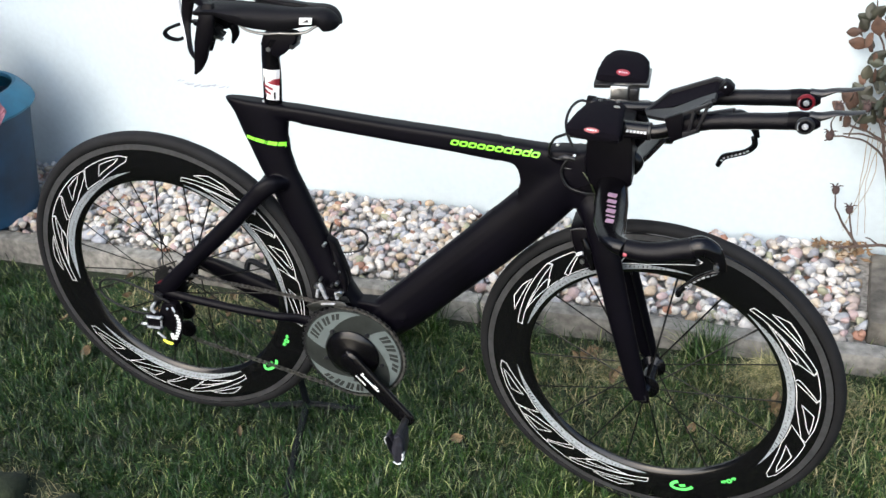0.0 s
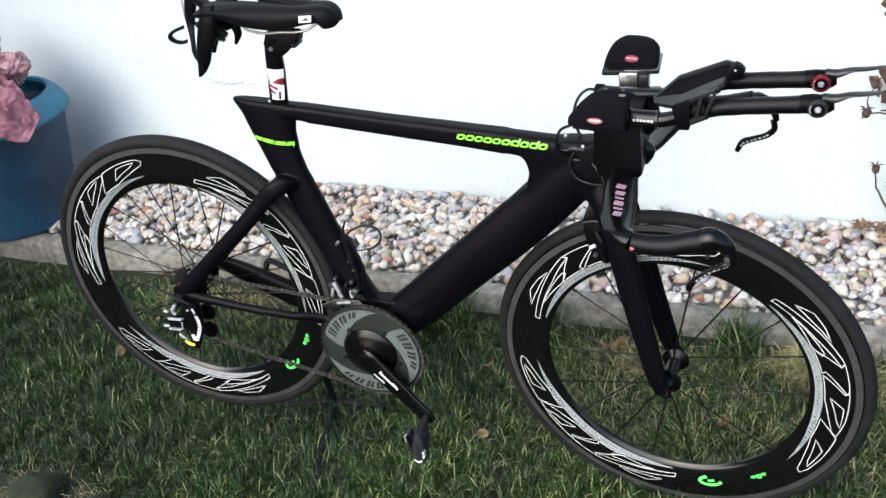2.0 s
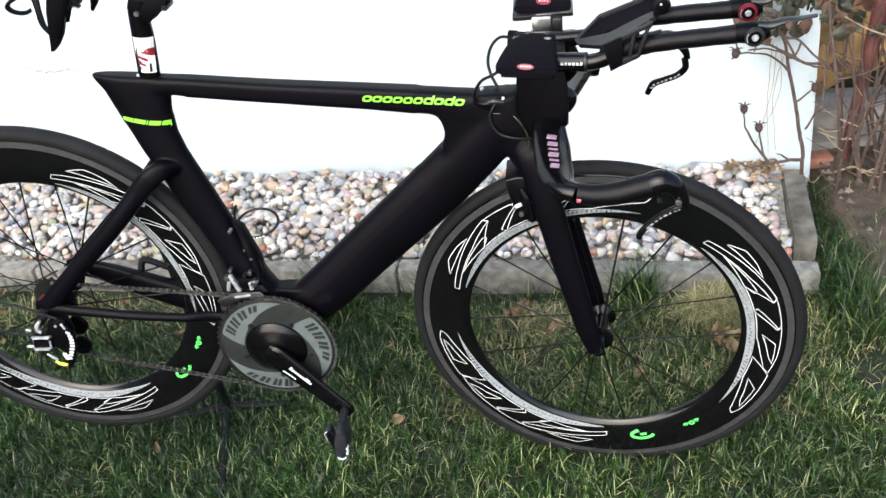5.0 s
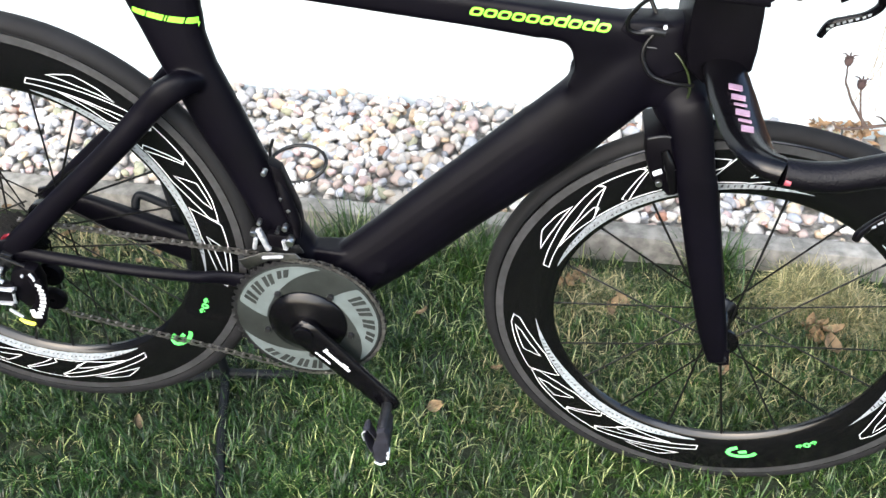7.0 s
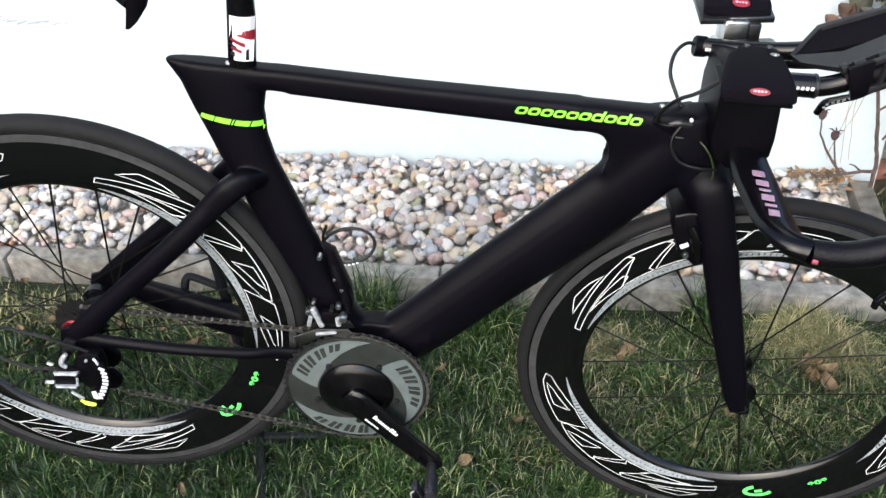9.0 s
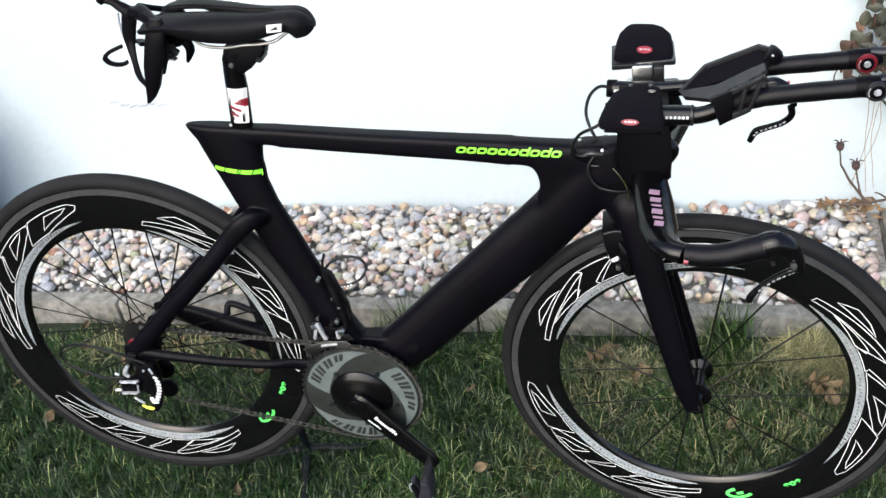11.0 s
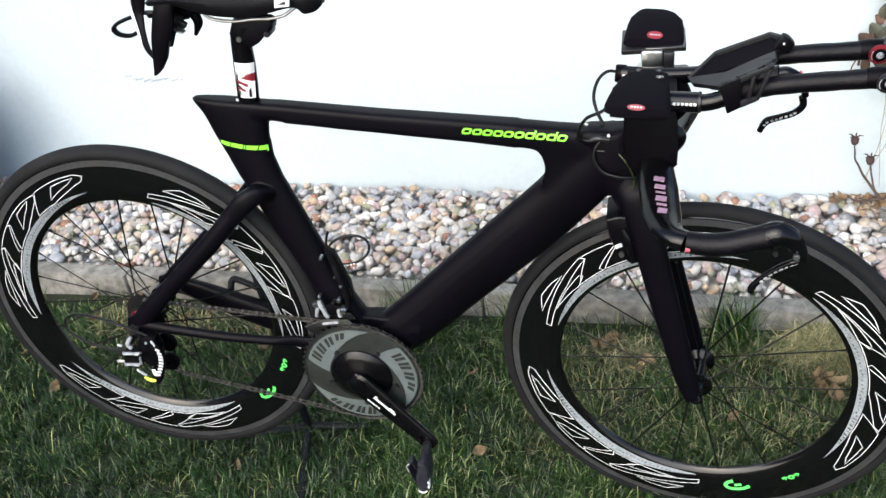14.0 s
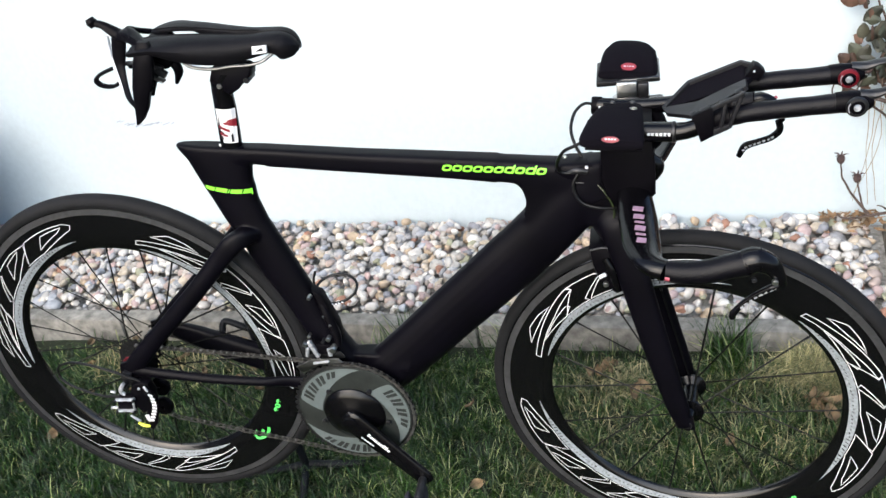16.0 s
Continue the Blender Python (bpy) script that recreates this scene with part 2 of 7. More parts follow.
def ground_sheet():
    bm = bmesh.new()
    xs = [-600, -60, -12, -5] + [-3 + 0.1 * i for i in range(71)] + [6, 12, 60, 600]
    ys = [-600, -60, -12, -5] + [-2.5 + 0.1 * i for i in range(46)] + [3, 5, 12, 60, 600]
    grid = [[bm.verts.new((x, y, ground_height(x, y) if abs(x) < 5 and abs(y) < 5 else 0)) for y in ys] for x in xs]
    for i in range(len(xs) - 1):
        for j in range(len(ys) - 1):
            bm.faces.new((grid[i][j], grid[i + 1][j], grid[i + 1][j + 1], grid[i][j + 1]))
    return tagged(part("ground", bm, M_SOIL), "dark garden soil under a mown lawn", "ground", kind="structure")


ground_sheet()


def wall():
    bm = bmesh.new()
    x0, x1, h, th = -4.0, 1.580, 3.0, 0.3
    y = WALL_FACE
    o = [(x0, y(x0)), (x1, y(x1)), (x1 + th * 0.055, y(x1) + th), (x0, y(x0) + th)]
    a = [bm.verts.new((px + (0.013 if px > 0 else 0), py, -0.1)) for px, py in o]
    b = [bm.verts.new((px - (0.125 if px > 0 else 0), py, h)) for px, py in o]
    for k in range(4):
        bm.faces.new((a[k], a[(k + 1) % 4], b[(k + 1) % 4], b[k]))
    bm.faces.new(b)
    es = [e for e in bm.edges if abs(e.verts[0].co.z - e.verts[1].co.z) > 1]
    bmesh.ops.bevel(bm, geom=es, offset=0.006, segments=2, affect="EDGES")
    bmesh.ops.recalc_face_normals(bm, faces=bm.faces)
    tagged(part("wall_house", bm, M_WALL), "white rendered house wall above a stone bed", "wall", kind="structure")


wall()
# plain unseen wall, added to darken the tub side; it also closes the garden
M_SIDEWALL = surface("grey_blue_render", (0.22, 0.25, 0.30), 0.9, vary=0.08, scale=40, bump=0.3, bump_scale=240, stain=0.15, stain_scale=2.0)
tagged(part("wall_side", box((0.24, 4.6, 2.3), (0, 0, 0), 0.006), M_SIDEWALL, matrix=pose(-2.56, -1.20, 1.05)), "plain grey wall added out of view to shade the tub side", "wall", kind="structure")


def kerb_block(x0, x1, tilt=0.0):
    bm = bmesh.new()
    w, h = 0.052, 0.20
    box((x1 - x0 - 0.003, w, h), (0, 0, 0), 0.006, bm=bm)
    for v in bm.verts:
        v.co += noise.noise_vector(v.co * 9 + Vector((x0, 0, 0))) * 0.0015
    xm = (x0 + x1) / 2
    m = pose(xm, KERB_BACK(xm) - w / 2, 0.0724 - 0.0061 * xm - h / 2, 0, tilt + 0.35, math.degrees(SLOPE))
    return tagged(part("kerb", bm, M_KERB, matrix=m), "weathered grey concrete edging block at the lawn", "kerb", "concrete edging", "structure")


for x0, x1, tilt in ((-3.5, -2.5, 0.2), (-2.5, -1.5, -0.2), (-1.5, -0.49, 0.1), (-0.49, 0.52, -0.1), (0.52, 1.52, 0.15)):
    kerb_block(x0, x1, tilt)


# ---- the bicycle: held by a stand, nose slightly down ----
BIKE = pose(0, 0, 0.1052, 0, 6.10, 0)
bike = thing("bicycle", "matte black carbon time trial bicycle with lime green lettering", "bicycle", matrix=BIKE)
AXLE_F = Vector((0.9786, 0.0005, 0.3328))
AXLE_R = Vector((0.0, 0, 0.334))
# how the frame and its parts sit against the wheels
SETTLE = Matrix(((1.0020, -0.0101, 0.0077, -0.0060), (0.0000, 1.0000, 0.0000, 0.0000), (-0.0045, 0.0132, 0.9930, 0.0094), (0.0000, 0.0000, 0.0000, 1.0000)))
STEER_AT, STEER_AXIS = Vector((0.939, 0, 0.320)), Vector((-0.300, 0, 0.954))
STEER = Matrix.Translation(STEER_AT) @ Matrix.Rotation(radians(-5.75), 4, STEER_AXIS.normalized()) @ Matrix.Translation(-STEER_AT)

RIM = [(0.3165, 0.0105), (0.3150, 0.0122), (0.3075, 0.0124), (0.2980, 0.0126), (0.2880, 0.0134), (0.2750, 0.0138), (0.2620, 0.0133),
       (0.2500, 0.0117), (0.2400, 0.0088), (0.2340, 0.0056), (0.2312, 0.0022)]


def rim_y(r):
    for (ra, ya), (rb, yb) in zip(RIM, RIM[1:]):
        if rb <= r <= ra:
            return ya + (yb - ya) * (ra - r) / (ra - rb)
    return 0.012


def rim_patch(bm, poly, width=None, closed=True, lift=0.0004):
    """A decal on the near rim side: an outline in (degrees, r), filled, or drawn as a line of that width."""
    def at(a, r):
        return Vector((r * math.cos(radians(a)), -rim_y(r) - lift, r * math.sin(radians(a))))
    if width is None:
        bm.faces.new([bm.verts.new(at(a, r)) for a, r in poly])
        return
    pts = []
    n = len(poly)
    for i in range(n if closed else n - 1):
        (a0, r0), (a1, r1) = poly[i], poly[(i + 1) % n]
        k = max(1, int(abs(a1 - a0) / 2.0), int(abs(r1 - r0) / 0.003))
        pts += [(a0 + (a1 - a0) * j / k, r0 + (r1 - r0) * j / k) for j in range(k)]
    if not closed:
        pts.append(poly[-1])
    m = len(pts)
    flat = [Vector((radians(a) * 0.27, r)) for a, r in pts]
    left, right = [], []
    for i in range(m):
        p, q = flat[i - 1] if closed or i else flat[i], flat[(i + 1) % m] if closed or i < m - 1 else flat[i]
        d0 = (flat[i] - p).normalized() if (flat[i] - p).length else (q - flat[i]).normalized()
        d1 = (q - flat[i]).normalized() if (q - flat[i]).length else d0
        nrm = Vector((-(d0 + d1).y, (d0 + d1).x))
        if nrm.length < 0.2:
            nrm = Vector((-d0.y, d0.x))
        nrm.normalize()
        s = min(1.6, 1 / max(0.4, abs(nrm.dot(Vector((-d0.y, d0.x))))))
        for side, out in ((1, left), (-1, right)):
            f = flat[i] + nrm * side * width / 2 * s
            out.append(bm.verts.new(at(math.degrees(f.x / 0.27), f.y)))
    for i in range(m if closed else m - 1):
        j = (i + 1) % m
        bm.faces.new((left[i], left[j], right[j], right[i]))


LOGO = [
    [(5.7, 0.2768), (11.5, 0.2908), (18.0, 0.2906), (23.2, 0.2869), (13.8, 0.2798)],
    [(0.0, 0.2532), (0.4, 0.2618), (10.7, 0.2704), (19.7, 0.2797), (32.3, 0.2936), (33.8, 0.2872), (20.7, 0.2682), (9.2, 0.2591)],
    [(9.3, 0.2578), (27.4, 0.2690), (28.4, 0.2644), (23.9, 0.2544)],
    [(24.6, 0.2548), (33.9, 0.2872), (32.8, 0.2934), (43.8, 0.2937), (45.2, 0.2891), (35.4, 0.2613), (36.3, 0.2550)],
    [(36.9, 0.2556), (45.6, 0.2871), (44.6, 0.2936), (57.6, 0.2929), (64.8, 0.2885), (63.4, 0.2784), (56.8, 0.2655), (49.0, 0.2556)],
    [(47.6, 0.2640), (51.9, 0.2862), (60.6, 0.2879), (57.8, 0.2795)],
    [(58.9, 0.2555), (66.0, 0.2905), (77.0, 0.2922), (85.0, 0.2920), (88.0, 0.2872), (86.9, 0.2785), (78.8, 0.2655), (70.1, 0.2555)],
    [(69.8, 0.2640), (73.8, 0.2845), (83.8, 0.2869), (81.0, 0.2785)],
]


def number_mesh(text, size):
    cu = bpy.data.curves.new("number", "FONT")
    cu.body, cu.size, cu.align_x, cu.align_y = text, size, "CENTER", "CENTER"
    cu.space_character, cu.offset = 1.1, 0.0006
    ob = bpy.data.objects.new("number", cu)
    me = bpy.data.meshes.new_from_object(ob)
    bpy.data.objects.remove(ob)
    for v in me.vertices:
        v.co.x *= 1.5
    return me


def wheel(name, label, matrix, starts, tag_angles, spokes, rear):
    rim = part(name, lathe(RIM + [(r, -y) for r, y in reversed(RIM)], 128), M_RIM, bike, label, matrix=matrix)
    # tyre: a round section with a flatter tread, fatter at the rear
    fat = 1.14 if rear else 1.0
    sec = []
    for k in range(18):
        a = 2 * math.pi * k / 18
        sec.append((0.3222 + fat * (0.0114 * math.cos(a) + 0.0004 * math.cos(2 * a)), 0.0124 * fat * math.sin(a)))
    part("tyre", lathe(sec, 128), M_TYRE, rim, "black rubber road tyre")
    for s in (-1, 1):
        part("brake_track", lathe([(0.3136, s * 0.01265), (0.3028, s * 0.0129), (0.3028, s * 0.0122), (0.3136, s * 0.0118)], 128), M_TRACK, rim, "worn grey brake track")
    for z in starts:
        bm = bmesh.new()
        for shape in LOGO:
            rim_patch(bm, [(z - a, r) for a, r in shape], 0.00115)
        part("outline_decal", bm, M_WHITE, rim, "white outlined slanted shapes", smooth=False)
        bm = bmesh.new()
        inner = [(1.3 + 85.5 * i / 44) for i in range(45)]
        for a0, a1 in zip(inner, inner[1:]):
            lo0, lo1 = (0.2400 + 0.0028 * max(0, 1 - a / 10) + 0.0157 * max(0, (a - 52) / 35) ** 1.6 for a in (a0, a1))
            hi0, hi1 = (min(0.2530, 0.2430 + 0.0004 * a) + 0.0029 * max(0, (a - 64) / 23) for a in (a0, a1))
            for f, g in ((0, 0.2), (0.2, 0.4), (0.4, 0.6), (0.6, 0.8), (0.8, 1)):
                rim_patch(bm, [(z - a0, lo0 + (hi0 - lo0) * f), (z - a1, lo1 + (hi1 - lo1) * f), (z - a1, lo1 + (hi1 - lo1) * g), (z - a0, lo0 + (hi0 - lo0) * g)], lift=0.0003)
        strip = part("inner_band", bm, M_STRIP, rim, "silver grey band with small dark bars", smooth=False)
        bm = bmesh.new()
        rnd = random.Random(int(z))
        for i in range(40):
            a = 8 + i * 1.75
            w = rnd.uniform(0.3, 0.8)
            r = 0.2455 + rnd.uniform(-0.001, 0.001) + 0.0065 * max(0, (a - 50) / 30)
            h = 0.0026 if a > 62 else 0.0012
            rim_patch(bm, [(z - a, r - h), (z - a - w, r - h + 0.0004), (z - a - w - 0.3, r + h), (z - a - 0.3, r + h)], lift=0.0006)
        part("tiny_print", bm, M_STEEL, strip, "tiny unreadable dark marks", smooth=False)
    a0, a1 = tag_angles
    bm = bmesh.new()
    swirl = [(a0 + 4.6 * math.cos(t), 0.2615 + 0.0098 * math.sin(t)) for t in [radians(20 + 26 * i) for i in range(10)]]
    rim_patch(bm, swirl, 0.0065, closed=False, lift=0.0004)
    rim_patch(bm, [(a0 + 1.5, 0.258), (a0 - 1.2, 0.259), (a0 - 1.0, 0.2645), (a0 + 1.6, 0.264)], lift=0.0005)
    part("green_emblem", bm, M_MINT, rim, "mint green round emblem", smooth=False)
    c = Vector((0.264 * math.cos(radians(a1)), -rim_y(0.264) - 0.0006, 0.264 * math.sin(radians(a1))))
    part_mesh("number", number_mesh("808", 0.0135), M_MINT, rim, "mint green number 808", False, Matrix.Translation(c) @ Matrix.Rotation(radians(90 - a1), 4, "Y") @ Matrix.Rotation(math.pi, 4, "Y") @ Matrix.Rotation(radians(90), 4, "X"))
    # spokes, hub, nipples
    flange = 0.030 if rear else 0.020
    for k in range(spokes):
        side = 1 if k % 2 else -1
        a = 2 * math.pi * (k + 0.3) / spokes
        cross = 0.0 if not rear else (1.0 if (k // 2) % 2 else -1.0)
        p = Vector((flange * math.cos(a + cross), side * (0.032 if not rear else (0.009 if side < 0 else 0.038)), flange * math.sin(a + cross)))
        q = Vector((0.2330 * math.cos(a), side * 0.001, 0.2330 * math.sin(a)))
        sp = part("spoke", tube(bmesh.new(), [p, q], [(0.0016, 0.0007), (0.0016, 0.0007)], 6, side=(0, 1, 0)), M_SPOKE, rim)
        u = (p - q).normalized()
        part("nipple", cylinder(q - u * 0.002, q + u * 0.010, 0.0019, 6), M_SPOKE, sp)
    w = 0.036 if not rear else 0.040
    profile = [(0.009, -0.052), (0.012, -0.046), (0.012, -0.016), (0.023, -0.014), (0.023, -0.004), (0.013, 0.004), (0.013, 0.028), (0.022, 0.032), (0.022, 0.044), (0.012, 0.048), (0.009, 0.056)]
    hub = part("hub", lathe(profile if rear else [(0.009, -w - 0.012), (0.012, -w), (0.024 if not rear else 0.03, -w + 0.004), (0.024 if not rear else 0.03, -w + 0.008), (0.013, -w + 0.016),
                             (0.013, w - 0.016), (0.024, w - 0.008), (0.024, w - 0.004), (0.012, w), (0.009, w + 0.012)], 24, closed_profile=False), M_GLOSS, rim, "black wheel hub")
    if rear:
        part("hub_ring", lathe([(0.0232, -0.0120), (0.0242, -0.0115), (0.0242, -0.0065), (0.0232, -0.0060)], 32), M_REDMETAL, hub, "red hub band")
    part("skewer", cylinder((0, -0.058 if not rear else -0.066, 0), (0, 0.058, 0), 0.0035, 10), M_SILVER, hub)
    part("skewer_nut", cylinder((0, -0.064 if not rear else -0.072, 0), (0, -0.052 if not rear else -0.060, 0), 0.0085, 12), M_STEEL if not rear else M_PLASTIC, hub)
    return rim


wheel("rear_wheel", "deep black carbon rear wheel with white outlined decals", pose(*AXLE_R), (191.1, 79.1, -56.5), (-38.2, -20), 24, True)
FW = Matrix.Translation(AXLE_F) @ pose(0, 0, 0, 3.21, 0.03, -6.16)
wheel("front_wheel", "deep black carbon front wheel with white outlined decals", FW, (167.7, 56.3, -82.1), (-67.5, -46.5), 18, False)


# frame shell: tubes as (x, y, z) centre lines with (half depth, half width), fused and faired into one carbon piece
def shell_tube(points, radii, power=2.3, n=20, steps=6):
    return smooth_tube(points, radii, n, steps, side=(0, 1, 0), power=power)


SHELL = [shell_tube([(0.200, 0, 0.7530), (0.30, 0, 0.7520), (0.45, 0, 0.7492), (0.60, 0, 0.748), (0.72, 0, 0.7445), (0.80, 0, 0.736)],
                    [(0.010, 0.013), (0.0140, 0.0148), (0.0147, 0.0155), (0.0165, 0.0165), (0.0195, 0.0185), (0.028, 0.021)], 5, 40)]
SEAT = [(0.7655, 0.1575, 0.290, 0.0120), (0.7625, 0.159, 0.292, 0.0145), (0.754, 0.165, 0.291, 0.0152), (0.740, 0.175, 0.2800, 0.0158), (0.702, 0.190, 0.2770, 0.0162), (0.672, 0.204, 0.279, 0.0168),
        (0.636, 0.219, 0.2895, 0.0175), (0.600, 0.237, 0.306, 0.0180), (0.565, 0.252, 0.322, 0.0185), (0.528, 0.270, 0.338, 0.0190), (0.495, 0.290, 0.353, 0.0200),
        (0.445, 0.316, 0.375, 0.0220), (0.400, 0.337, 0.398, 0.0250), (0.350, 0.345, 0.430, 0.0290), (0.290, 0.365, 0.440, 0.0300)]


def seat_tube_mesh():
    rings = []
    for z, x0, x1, hw in SEAT:
        ring = []
        for k in range(24):
            a = 2 * math.pi * k / 24
            c, d = math.cos(a), math.sin(a)
            c = math.copysign(abs(c) ** 0.85, c)
            d = math.copysign(abs(d) ** 0.85, d)
            blunt = 1.0 if c < 0 else 0.75
            ring.append(Vector(((x0 + x1) / 2 + (x1 - x0) / 2 * c, hw * d * (1 - 0.25 * (1 - blunt) * c), z)))
        rings.append(ring)
    return skin(bmesh.new(), rings)


SHELL.append(seat_tube_mesh())


SHELL.append(shell_tube([(0.812, 0, 0.728), (0.786, 0.001, 0.707), (0.7345, 0.002, 0.640), (0.662, 0.002, 0.555), (0.587, 0.002, 0.471), (0.502, 0.001, 0.375), (0.440, 0, 0.315)],
                        [(0.040, 0.0235), (0.0445, 0.0245), (0.0462, 0.0255), (0.0467, 0.0255), (0.0452, 0.0255), (0.0445, 0.027), (0.042, 0.030)], 2.15))
SHELL.append(plate([(0.676, 0.748), (0.692, 0.737), (0.709, 0.727), (0.718, 0.702), (0.714, 0.678), (0.700, 0.660), (0.735, 0.618), (0.765, 0.630), (0.812, 0.686), (0.818, 0.740), (0.79, 0.756), (0.72, 0.753)], -0.0178, 0.0178, 0.013))
SHELL.append(smooth_tube([(0.799, 0, 0.768), (0.808, 0, 0.735), (0.822, 0, 0.695), (0.829, 0, 0.668)], [(0.032, 0.022), (0.034, 0.025), (0.036, 0.0265), (0.033, 0.0265)], 20, side=(0, 1, 0)))
SHELL.append(cylinder((0.408, -0.036, 0.272), (0.408, 0.036, 0.272), 0.036, 28))
# bottom bracket shell: a flat narrow shelf that flares down to the bearing
SHELF = [(0.340, 0.372, 0.0120), (0.385, 0.3745, 0.0125), (0.430, 0.377, 0.0150), (0.465, 0.3805, 0.0190), (0.496, 0.386, 0.0245), (0.515, 0.384, 0.0255)]
rings = []
for x, top, hw in SHELF:
    low = 0.258 if x < 0.45 else 0.258 + (x - 0.45) * 1.5
    wide = min(0.0320, 0.0360 - (x - 0.44) * 0.16)
    half = [(hw, top), (hw + 0.0035, top - 0.022), (min(max(hw + 0.006, 0.0235), wide), max(top - 0.052, low + 0.018)), (wide - 0.0005, low + 0.014), (wide, low + 0.008), (wide - 0.005, low)]
    rings.append([Vector((x, y, z)) for y, z in half] + [Vector((x, -y, z)) for y, z in reversed(half)])
SHELL.append(skin(bmesh.new(), rings))
for s in (-1, 1):
    SHELL.append(smooth_tube([(0.276, s * 0.010, 0.612), (0.256, s * 0.026, 0.615), (0.235, s * 0.037, 0.603), (0.203, s * 0.0435, 0.566)], [(0.009, 0.008), (0.0145, 0.013), (0.0160, 0.0122), (0.0135, 0.0085)], 20, side=(0, 1, 0), power=3.0))


def fused_shell(pieces, voxel=0.0024, floor_z=None):
    """Joins closed pieces, remeshes them as one skin and fairs the joints."""
    raw = bpy.data.meshes.new("frame_raw")
    bm = bmesh.new()
    for b in pieces:
        tmp = bpy.data.meshes.new("piece")
        b.to_mesh(tmp)
        b.free()
        bm.from_mesh(tmp)
        bpy.data.meshes.remove(tmp)
    bm.to_mesh(raw)
    bm.free()
    ob = bpy.data.objects.new("frame_raw", raw)
    scene.collection.objects.link(ob)
    mod = ob.modifiers.new("skin", "REMESH")
    mod.mode, mod.voxel_size = "VOXEL", voxel
    bpy.context.view_layer.update()
    me = bpy.data.meshes.new_from_object(ob.evaluated_get(bpy.context.evaluated_depsgraph_get()))
    bpy.data.objects.remove(ob)
    bpy.data.meshes.remove(raw)
    bm = bmesh.new()
    bm.from_mesh(me)
    bpy.data.meshes.remove(me)
    for _ in range(2):
        bmesh.ops.smooth_vert(bm, verts=bm.verts, factor=0.5, use_axis_x=True, use_axis_y=True, use_axis_z=True)
    if floor_z:
        joint = [v for v in bm.verts if v.co.z > floor_z]
    else:
        joint = [v for v in bm.verts if (v.co.x > 0.665 and v.co.z > 0.60) or (v.co.z > 0.700 and v.co.z < 0.750 and 0.265 < v.co.x < 0.31)]
    for _ in range(34):
        bmesh.ops.smooth_vert(bm, verts=joint, factor=0.5, use_axis_x=True, use_axis_y=True, use_axis_z=True)
    bmesh.ops.recalc_face_normals(bm, faces=bm.faces)
    bm.normal_update()
    for v, n in [(v, v.normal.copy()) for v in bm.verts]:
        v.co += n * 0.0013
    return bm


shell = fused_shell(SHELL)
SKIN = BVHTree.FromBMesh(shell)
frame_body = part("frame", shell, M_FRAME, bike, "matte black aero carbon frame")


def skin_y(x, z, lift):
    """Near side of the frame shell at (x, z)."""
    hit, *_ = SKIN.ray_cast(Vector((x, -0.3, z)), Vector((0, 1, 0)))
    return (hit.y if hit else -0.018) - lift


for s in (-1, 1):
    part("seat_stay", smooth_tube([(0.237, s * 0.0365, 0.606), (0.221, s * 0.040, 0.5885), (0.161, s * 0.050, 0.515), (0.081, s * 0.056, 0.4265), (0.029, s * 0.060, 0.366), (0.005, s * 0.062, 0.340)],
                                  [(0.0155, 0.010), (0.0162, 0.0115), (0.0158, 0.011), (0.0155, 0.010), (0.0170, 0.009), (0.0150, 0.006)], 16, side=(0, 1, 0)), M_FRAME, bike)
    if s < 0:
        stay = ([(0.000, -0.062, 0.336), (0.06, -0.061, 0.335), (0.16, -0.058, 0.331), (0.25, -0.048, 0.3255), (0.30, -0.034, 0.319), (0.39, -0.024, 0.295)], [(0.013, 0.006), (0.0095, 0.008), (0.0085, 0.0085), (0.0085, 0.0075), (0.012, 0.006), (0.024, 0.008)])
    else:
        stay = ([(0.000, 0.062, 0.338), (0.06, 0.058, 0.334), (0.14, 0.050, 0.317), (0.23, 0.045, 0.296), (0.32, 0.040, 0.280), (0.39, 0.032, 0.272)], [(0.014, 0.006), (0.020, 0.010), (0.025, 0.013), (0.027, 0.014), (0.026, 0.014), (0.024, 0.014)])
    part("chain_stay", smooth_tube(*stay, 20, side=(0, 1, 0), power=2.0 if s < 0 else 3.4), M_FRAME, bike)
    part("dropout", plate([(-0.016, 0.322), (0.012, 0.312), (0.030, 0.330), (0.034, 0.352), (0.012, 0.362), (-0.012, 0.352)], s * 0.062 - 0.0035, s * 0.062 + 0.0035, 0.0015), M_FRAME, bike)
# fork: blades and crown in one faired piece
FORK = [smooth_tube([(0.820, 0, 0.704), (0.834, 0, 0.680), (0.846, 0, 0.662), (0.853, 0, 0.650)], [(0.028, 0.024), (0.035, 0.031), (0.034, 0.040), (0.022, 0.044)], 20, side=(0, 1, 0))]
for s in (-1, 1):
    FORK.append(smooth_tube([(0.840, s * 0.026, 0.684), (0.851, s * 0.031, 0.660), (0.8740, s * 0.038, 0.600), (0.9165, s * 0.046, 0.480), (0.957, s * 0.052, 0.370), (0.976, s * 0.054, 0.322)],
                            [(0.024, 0.010), (0.0265, 0.011), (0.0230, 0.011), (0.0205, 0.010), (0.0175, 0.009), (0.012, 0.006)], 18, side=(0, 1, 0), power=2.2))
fork_mesh = fused_shell(FORK, 0.0024, 0.60)
fork = part("fork", fork_mesh, M_FRAME, bike, "matte black bladed carbon fork", matrix=STEER)
